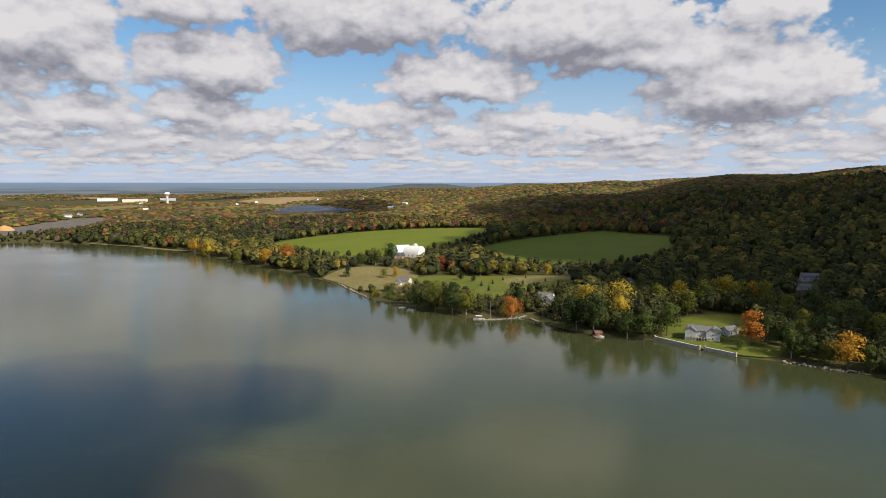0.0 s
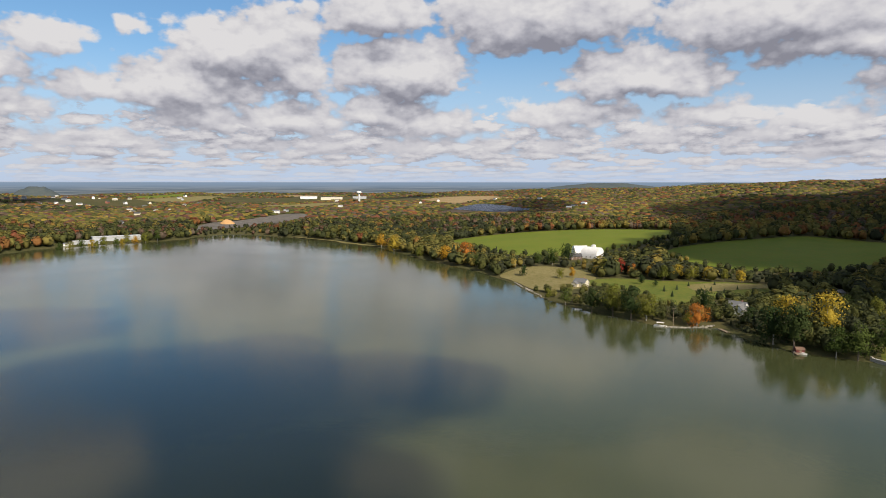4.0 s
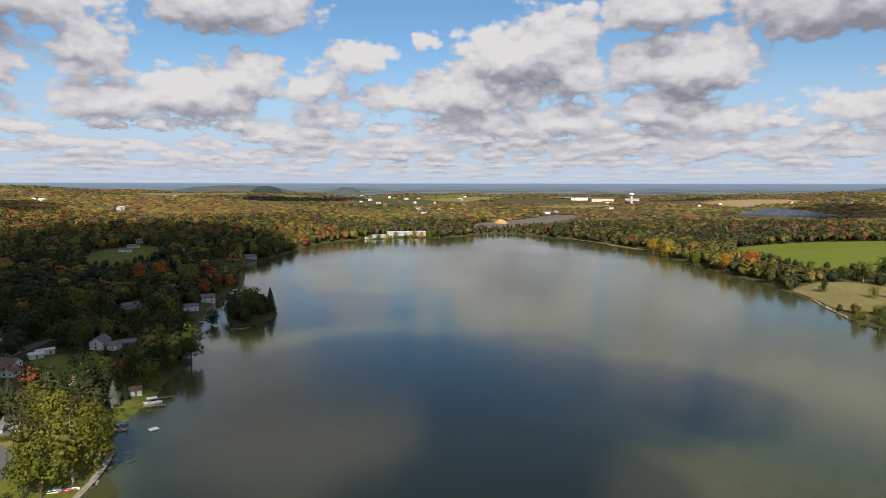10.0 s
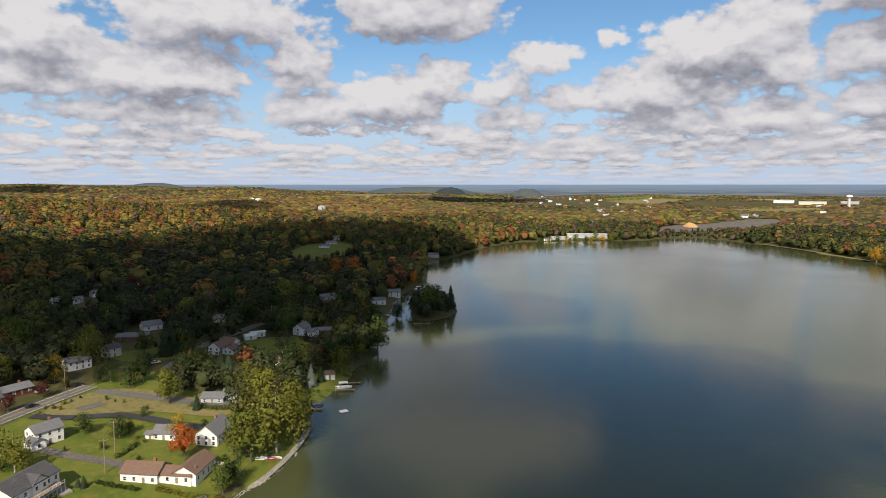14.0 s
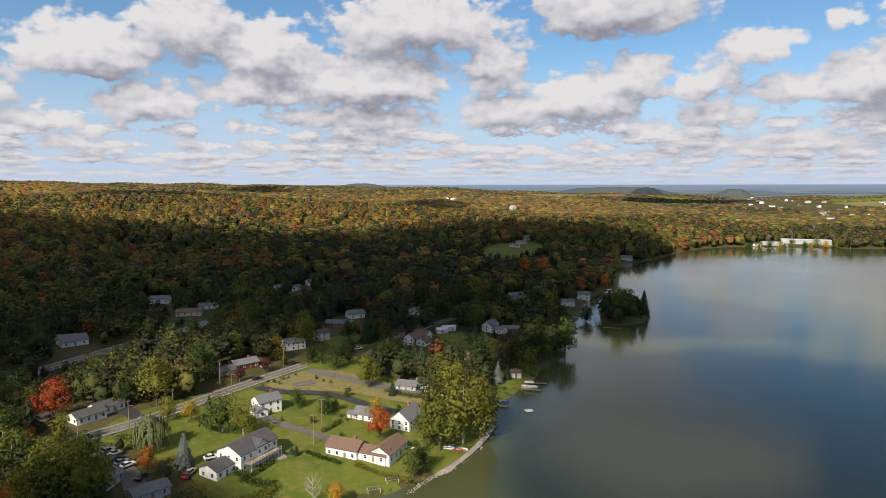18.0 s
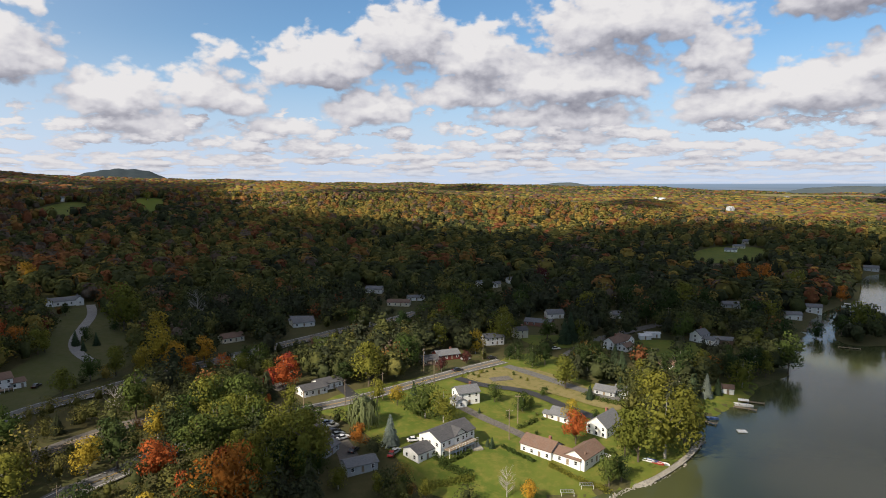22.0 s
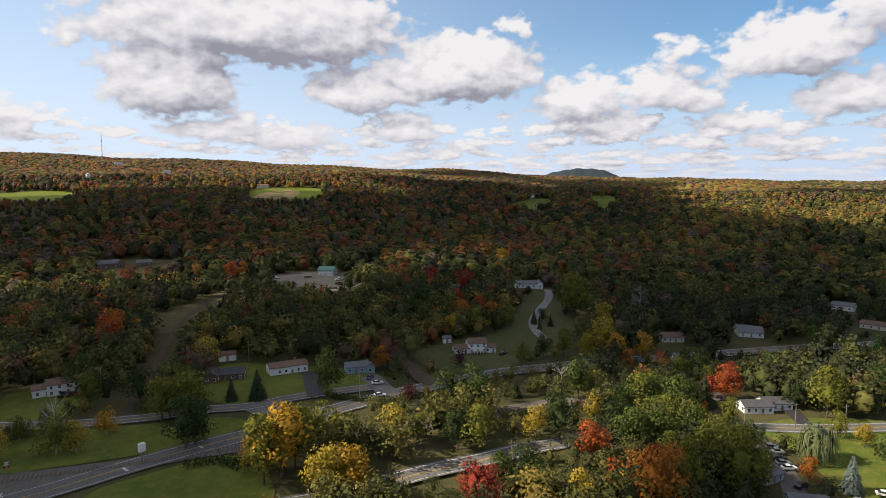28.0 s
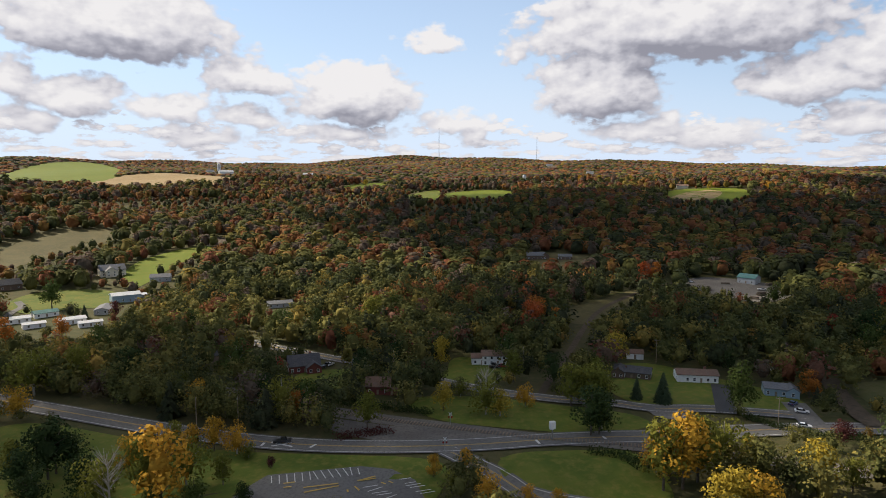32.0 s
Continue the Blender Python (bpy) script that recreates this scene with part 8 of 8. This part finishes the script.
# ---- timber stacks in the work yard, taken-apart dock frames on the lawn ----
LOG = bpy.data.meshes.new("log")
bm = bmesh.new()
bmesh.ops.create_cone(bm, cap_ends=True, segments=8, radius1=0.32, radius2=0.26, depth=5.0, matrix=pose(0, 0, 0, 0, 90))
bm.to_mesh(LOG)
bm.free()
LOG.materials.append(BARK)


def timber_stack(x, y, turn, rows):
    thing = empty("timber_stack", pose(x, y, level(x, y) + 0.25, 0, 0, turn))
    for r in range(rows):
        for k in range(rows - r + 1):
            share("log", LOG, thing, pose(random.uniform(-0.5, 0.5), (k - (rows - r) / 2) * 0.62, 0.3 + r * 0.52, 0, 0, random.uniform(-3, 3)))
    tagged(thing, "stack of rough brown logs on gravel", "timber stack", "stacks in the work yard")


timber_stack(-268.8, -378.9, 165, 3)
timber_stack(-273.7, -353.6, 222, 4)
timber_stack(-296.0, -365.9, 151, 2)
timber_stack(-295.5, -332.0, 178, 4)
timber_stack(-318.2, -342.0, 117, 3)
timber_stack(-309.9, -329.2, 207, 4)
timber_stack(-283.7, -324.4, 139, 3)
timber_stack(-320.5, -353.7, 193, 3)
RAIL_BAR = plate_mesh("side_rail", -1.8, 1.8, -0.05, 0.05, -0.05, 0.05, STEEL)
RUNG = plate_mesh("rung", -0.05, 0.05, -0.9, 0.9, -0.04, 0.04, STEEL)
STAND = plate_mesh("stand", -0.05, 0.05, -0.05, 0.05, -1.1, 0.0, TRIM)


def boat_stand(x, y, turn):
    thing = empty("boat_stand", pose(x, y, level(x, y) + 1.2, 0, 0, turn))
    for q in (-0.9, 0.9):
        share("side_rail", RAIL_BAR, thing, pose(0, q, 0))
        for k in (-1.7, 1.7):
            share("stand", STAND, thing, pose(k, q, 0))
    for k in range(6):
        share("rung", RUNG, thing, pose(-1.7 + 0.68 * k, 0, 0))
    tagged(thing, "grey metal dock frame stored on the lawn", "boat stand", "boat stands on the lawn")


boat_stand(-167.5, 32.6, 89)
boat_stand(-171.3, 38.7, 92)


# ---- the shore: rocks, docks, boats ----
def rock_mesh(seed):
    bm = bmesh.new()
    bmesh.ops.create_icosphere(bm, subdivisions=1, radius=0.6)
    for v in bm.verts:
        v.co *= 0.75 + 0.5 * noise.noise(v.co * 1.7 + Vector((seed * 7.3, 1, 2)))
        v.co.z *= 0.7
    me = bpy.data.meshes.new("stone")
    bm.to_mesh(me)
    bm.free()
    me.materials.append(STONE)
    return me


ROCKS = [rock_mesh(k) for k in range(5)]


def rocky_shore(pts, count, label, size=1.0):
    """Loose stones along a stretch of the water's edge."""
    rng = random.Random(len(pts) + count)
    seg = np.array(smooth_line(list(pts), False, 2))
    s = np.concatenate([[0], np.cumsum(np.hypot(*np.diff(seg, axis=0).T))])
    thing = empty("stone_revetment", pose(seg[0][0], seg[0][1], 0.2))
    for k in range(count):
        u = s[-1] * (k + rng.random()) / count
        x, y = np.interp(u, s, seg[:, 0]) + rng.uniform(-0.8, 0.8), np.interp(u, s, seg[:, 1]) + rng.uniform(-0.8, 0.8)
        z = max(0.05, min(level(x, y), 0.9)) + 0.1
        q = rng.uniform(0.7, 1.5) * size
        share("stone", ROCKS[k % 5], thing, pose(x - seg[0][0], y - seg[0][1], z - 0.2, 0, 0, rng.uniform(0, 360)) @ Matrix.Diagonal((q, q, q, 1)))
    tagged(thing, label, "stone bank")


rocky_shore([(-187, 71), (-194, 75), (-201, 81), (-206, 85), (-213, 87)], 110, "pale boulders piled along the lakeside lawn", 0.5)
rocky_shore([(-165, 42), (-172, 50), (-175, 57), (-182, 66), (-193, 75), (-204, 83)], 300, "pale boulders along the sunlit shore", 0.44)
tagged(new("shore_edge", ribbon_mesh("shore_edge", [(-161, 24), (-165, 42), (-172, 51), (-176, 58), (-184, 67), (-194, 76), (-204, 83)], 2.0, STONE, 0.12, 0.0, 2.0)), "strip of pale gravel along the water's edge", "gravel strip", kind="structure")
rocky_shore([(23, 395), (34, 395), (43, 398), (53, 402)], 50, "grey stones along the point", 1.5)
rocky_shore([(-88, 535), (-68, 495), (-56, 471)], 40, "pale stones along the lawn's edge", 1.4)

SEAWALL = mottled("pale_cut_stone", (0.36, 0.34, 0.31), (0.42, 0.40, 0.36), (0.26, 0.25, 0.23), 1.5, 0.3, 0.9, 0.03)
BLOCK = plate_mesh("block", -0.58, 0.58, -0.28, 0.28, -0.24, 0.24, SEAWALL)
COPING = plate_mesh("coping", -0.59, 0.59, -0.36, 0.36, -0.07, 0.07, TRIM)
PILLAR = plate_mesh("pillar", -0.5, 0.5, -0.5, 0.5, -1.0, 1.3, SEAWALL)


def seawall(pts, label):
    """A wall of cut blocks in courses with a pale coping and an end pillar."""
    a, b = [Vector(p).to_3d() for p in pts]
    turn = math.degrees(math.atan2(b.y - a.y, b.x - a.x))
    thing = empty("seawall", pose(a.x, a.y, 0.0, 0, 0, turn))
    n = int((b - a).length / 1.2)
    for k in range(n):
        for c in range(4):
            share("block", BLOCK, thing, pose(1.2 * (k + 0.5 * (c % 2)), 0.0 if c % 2 else 0.03, 0.1 + c * 0.5))
        share("coping", COPING, thing, pose(1.2 * k, 0, 1.93))
    for k in (-0.4, n * 1.2):
        share("pillar", PILLAR, thing, pose(k, 0, 1.2))
    tagged(thing, label, "wall")


seawall([(116, 343), (132, 321)], "pale stone seawall along the lakeside lawn")
seawall([(134, 320), (144, 308)], "pale stone seawall with pillars beside the lawn")
rocky_shore([(162, 299), (169, 294), (178, 287), (189, 280)], 60, "grey stones under the shore trees", 1.2)
rocky_shore([(6, -185), (-4, -183), (-17, -180), (-31, -177)], 26, "white guard stones along the car park verge", 0.55)


def dock(x, y, turn, length, wide, label):
    """A plank jetty on posts, or a floating raft."""
    thing = empty("dock", pose(x, y, 0.0, 0, 0, turn))
    plank = plate_mesh("plank", -0.11, 0.11, -wide / 2, wide / 2, 0.45, 0.52, WOOD)
    n = int(length / 0.25)
    for k in range(n):
        share("plank", plank, thing, pose((k + 0.5) * 0.25, 0, 0))
    post = plate_mesh("post", -0.09, 0.09, -0.09, 0.09, -1.5, 0.9, WOOD)
    for k in range(max(2, int(length / 2.5) + 1)):
        for s in (-1, 1):
            share("post", post, thing, pose(0.1 + k * (length - 0.2) / max(1, int(length / 2.5)), s * (wide / 2 + 0.02), 0))
    tagged(thing, label, "dock", "docks")


dock(-245.7, 114.7, 65, 9, 1.6, "weathered plank dock beside a pontoon boat")
dock(-238.9, 109.6, 57, 8, 1.6, "weathered plank dock with boats")
dock(-223.9, 91.6, 53, 5, 1.6, "short plank dock below the big trees")
dock(-329.7, 204.3, 63, 10, 1.6, "plank dock in the shaded cove")
dock(-368.7, 207.5, 61, 10, 2.0, "plank dock beside the white cottage")
dock(-597.5, 371.0, 58, 12, 2.0, "dock at the wooded point")
dock(55.5, 396.7, -68, 9, 1.8, "wooden dock in the small inlet")
dock(84.3, 352.4, -83, 7, 1.8, "wooden dock under the trees")


def floating_raft(x, y, turn):
    thing = empty("swim_raft", pose(x, y, 0, 0, 0, turn))
    bm = bmesh.new()
    box(bm, -1.5, 1.5, -1.2, 1.2, -0.1, 0.25)
    part("float", bm, STEEL, thing)
    plank = plate_mesh("plank", -0.12, 0.12, -1.3, 1.3, 0.25, 0.33, TRIM)
    for k in range(12):
        share("plank", plank, thing, pose(-1.43 + k * 0.26, 0, 0))
    tagged(thing, "pale floating swim raft on the lake", "raft")


floating_raft(-214.5, 101.6, 85)


def boat(x, y, turn, length, roofed, colour, label, z=0.0):
    """A small open boat, or a pontoon boat with a canopy."""
    thing = empty("boat", pose(x, y, z, 0, 0, turn))
    half, n = length * 0.19, 8
    bm = bmesh.new()
    rows = []
    for k in range(n + 1):
        u = k / n
        w_ = half * (1.0 if u < 0.55 else max(0.06, 1 - ((u - 0.55) / 0.45) ** 2))
        px = -length / 2 + length * u
        rows.append([bm.verts.new((px, -w_, 0.75)), bm.verts.new((px, -w_ * 0.7, -0.1)), bm.verts.new((px, w_ * 0.7, -0.1)), bm.verts.new((px, w_, 0.75)), bm.verts.new((px, w_ * 0.85, 0.7)), bm.verts.new((px, w_ * 0.6, 0.15)), bm.verts.new((px, -w_ * 0.6, 0.15)), bm.verts.new((px, -w_ * 0.85, 0.7))])
    for a, b in zip(rows, rows[1:]):
        for k in range(8):
            bm.faces.new((a[k], a[(k + 1) % 8], b[(k + 1) % 8], b[k]))
    bm.faces.new(rows[0])
    bm.faces.new(rows[-1][::-1])
    bmesh.ops.recalc_face_normals(bm, faces=bm.faces)
    part("hull", bm, PAINTS[colour], thing)
    for k in (-0.2, 0.15):
        share("seat", plate_mesh("seat", -0.2, 0.2, -half * 0.65, half * 0.65, 0.45, 0.52, WOOD), thing, pose(length * k, 0, 0))
    if roofed:
        bm = bmesh.new()
        box(bm, -length * 0.3, length * 0.25, -half, half, 2.4, 2.5)
        bmesh.ops.bevel(bm, geom=bm.edges[:], offset=0.04, segments=2, affect="EDGES")
        part("canopy", bm, TRIM, thing)
        post = plate_mesh("post", -0.04, 0.04, -0.04, 0.04, 0.7, 2.4, STEEL)
        for px in (-length * 0.27, length * 0.22):
            for py in (-half * 0.9, half * 0.9):
                share("post", post, thing, pose(px, py, 0))
    tagged(thing, label, "boat", "boats by the shore")


boat(-240.5, 114.1, 70, 7.0, True, "white", "white pontoon boat with a canopy at a dock")
boat(-226.2, 96.2, 77, 4.5, False, "blue", "small blue boat at a dock")
boat(-324.6, 171.4, 72, 5.0, False, "white", "white boat in the shaded cove")
boat(-361.8, 202.5, 61, 5.5, False, "white", "white motor boat beside the cottage")
boat(-440.7, 278.2, 58, 8.0, True, "white", "white pontoon boat behind the island")
boat(22.7, 395.4, -13, 7.5, True, "white", "white pontoon boat at the stony point")
boat(-27.9, 432.9, 4, 5.0, False, "white", "white boat moored under the trees")
boat(86.8, 349.5, -24, 6.0, False, "white", "white boat beside a small dock")
boat(-189.6, 47.8, 61, 5.0, False, "white", "upturned white rowing boat on the lawn", level(-189.6, 47.8))
for (bx, by), col in zip(((-187.6, 60.9), (-187.9, 62.4), (-186.3, 63.5), (-186.2, 65.1)), ("white", "blue", "red", "white")):
    boat(bx, by, 60, 3.6, False, col, "small %s boat drawn up on the shore" % col, level(bx, by) - 0.1)
shed(-252.6, 113.1, 71, 4.5, 4.0, 2.3, WHITE, RUST, "small white lakeside pavilion with a brown roof", "pavilion")
shed(86.7, 351.9, 6, 4.0, 3.5, 2.2, BARN, RUST, "small brown boathouse at the dock", "boathouse")


def mast(x, y, h):
    """A thin lattice radio mast."""
    thing = empty("radio_mast", pose(x, y, level(x, y)))
    for k in range(3):
        a = 2.094 * k
        bm = bmesh.new()
        limb(bm, (1.2 * COS(a), 1.2 * SIN(a), 0), (0.5 * COS(a), 0.5 * SIN(a), h), 0.28, 0.2, 4)
        part("leg", bm, STEEL, thing)
    bm = bmesh.new()
    for z in range(0, int(h), 6):
        for k in range(3):
            q, s = 1.2 - 0.7 * z / h, 1.2 - 0.7 * (z + 6) / h
            limb(bm, (q * COS(2.094 * k), q * SIN(2.094 * k), z), (s * COS(2.094 * (k + 1)), s * SIN(2.094 * (k + 1)), min(h, z + 6)), 0.1, 0.1, 3)
    part("bracing", bm, STEEL, thing)
    tagged(thing, "thin steel radio mast on the hilltop", "radio mast", "radio masts")


mast(*bearing(165.4, 2450), 118)
mast(*bearing(156.8, 2450), 90)

# hedges and beds round the sunlit lots
def hedge(pts, high, wide, kind, label):
    rng = np.random.default_rng(int(abs(pts[0][0])))
    seg = np.array(smooth_line(list(pts), False, 2))
    s = np.concatenate([[0], np.cumsum(np.hypot(*np.diff(seg, axis=0).T))])
    n = int(s[-1] * 46)
    u = rng.uniform(0, s[-1], n)
    x, y = np.interp(u, s, seg[:, 0]) + rng.uniform(-wide / 2, wide / 2, n), np.interp(u, s, seg[:, 1]) + rng.uniform(-wide / 2, wide / 2, n)
    z = ground(x, y) + rng.uniform(0.05, high, n) * (0.75 + 0.25 * np.sin(u * 1.9))
    c = np.stack([x, y, z], 1)
    nrm = rng.normal(size=(n, 3))
    nrm[:, 2] = abs(nrm[:, 2])
    t = np.cross(nrm, rng.normal(size=(n, 3)))
    t /= np.linalg.norm(t, axis=1)[:, None]
    b = np.cross(nrm / np.linalg.norm(nrm, axis=1)[:, None], t)
    q = 0.26
    v = np.stack([c - t * q, c + b * q, c + t * q, c - b * q], 1).reshape(-1, 3)
    me = mesh_of("hedge", v, np.arange(n * 4).reshape(-1, 4), LEAF[kind])
    tagged(new("hedge", me), label, "hedge", "hedges")


hedge([(-189, 7), (-183, 2), (-180, -2)], 1.6, 1.4, "green", "row of clipped evergreen shrubs beside the deck")
hedge([(-194, 17), (-188, 22), (-184, 26)], 1.2, 1.4, "green", "low clipped hedge in front of the brown roofs")
hedge([(-183, 30), (-177, 35), (-172, 41), (-170, 45)], 1.2, 2.0, "olive", "broad low hedge along the lawn")
hedge([(-209, 24), (-212, 27), (-217, 31)], 1.6, 1.6, "green", "clipped hedge beside the lane")
hedge([(-244, 53), (-237, 58), (-233, 64)], 2.0, 3.0, "green", "broad hedge beside the driveway")
hedge([(-187, -4), (-182, -2), (-177, 1), (-176, 7)], 1.8, 3.0, "green", "row of shrubs along the garden edge")
hedge([(-171, 4), (-175, 8), (-169, -5)], 1.6, 3.0, "olive", "loose shrubs at the foot of the lawn")
hedge([(-228, -16), (-223, -13), (-218, -10)], 1.4, 1.4, "green", "clipped hedge beside the street")
hedge([(-150, -173), (-154, -162), (-162, -153), (-175, -148)], 2.0, 4.0, "dark", "rough shrubs along the road bank")
hedge([(-88, -162), (-92, -161), (-97, -157), (-97, -149)], 2.2, 5.0, "dark", "rough dark shrubs beside the highway")
hedge([(-18, -192), (-25, -193), (-34, -193)], 2.2, 5.0, "maroon", "reddish brush beside the railway")
hedge([(-19, -224), (-36, -214), (-50, -204)], 2.4, 4.0, "dark", "dark brush on the railway bank")
for k, (hx, hy) in enumerate(((-261.2, 6.1), (-264.6, 8.5), (-263.5, 10.8), (-266.8, 14.4), (-268.8, 16.9), (-271.6, 20.0), (-261.1, 12.9), (-265.1, 28.0), (-261.7, 30.5), (-258.6, 33.0), (-247.8, 39.1), (-191.1, 51.0), (-221.4, 31.8), (-217.5, 33.2), (-204.2, 29.2))):
    tree("green" if k % 3 else "olive", hx, hy, 1.6 + 0.3 * (k % 4))


def lot_patch(x, y, turn, w_, d, mat, label, name):
    bm = bmesh.new()
    box(bm, -w_ / 2, w_ / 2, -d / 2, d / 2, -0.5, 0.0)
    ob = part(name, bm, mat)
    ob.matrix_world = pose(x, y, level(x, y) + 0.62, 0, 0, turn)
    tagged(ob, label, name, kind="structure")


lot_patch(-259.9, 22.1, 110, 9, 5, GRAVEL, "bare gravel pad on the dry lawn", "pad")
lot_patch(-192.3, 7.4, 108, 6, 5, STONE, "round stone patio below the deck", "patio")

grow_woods()
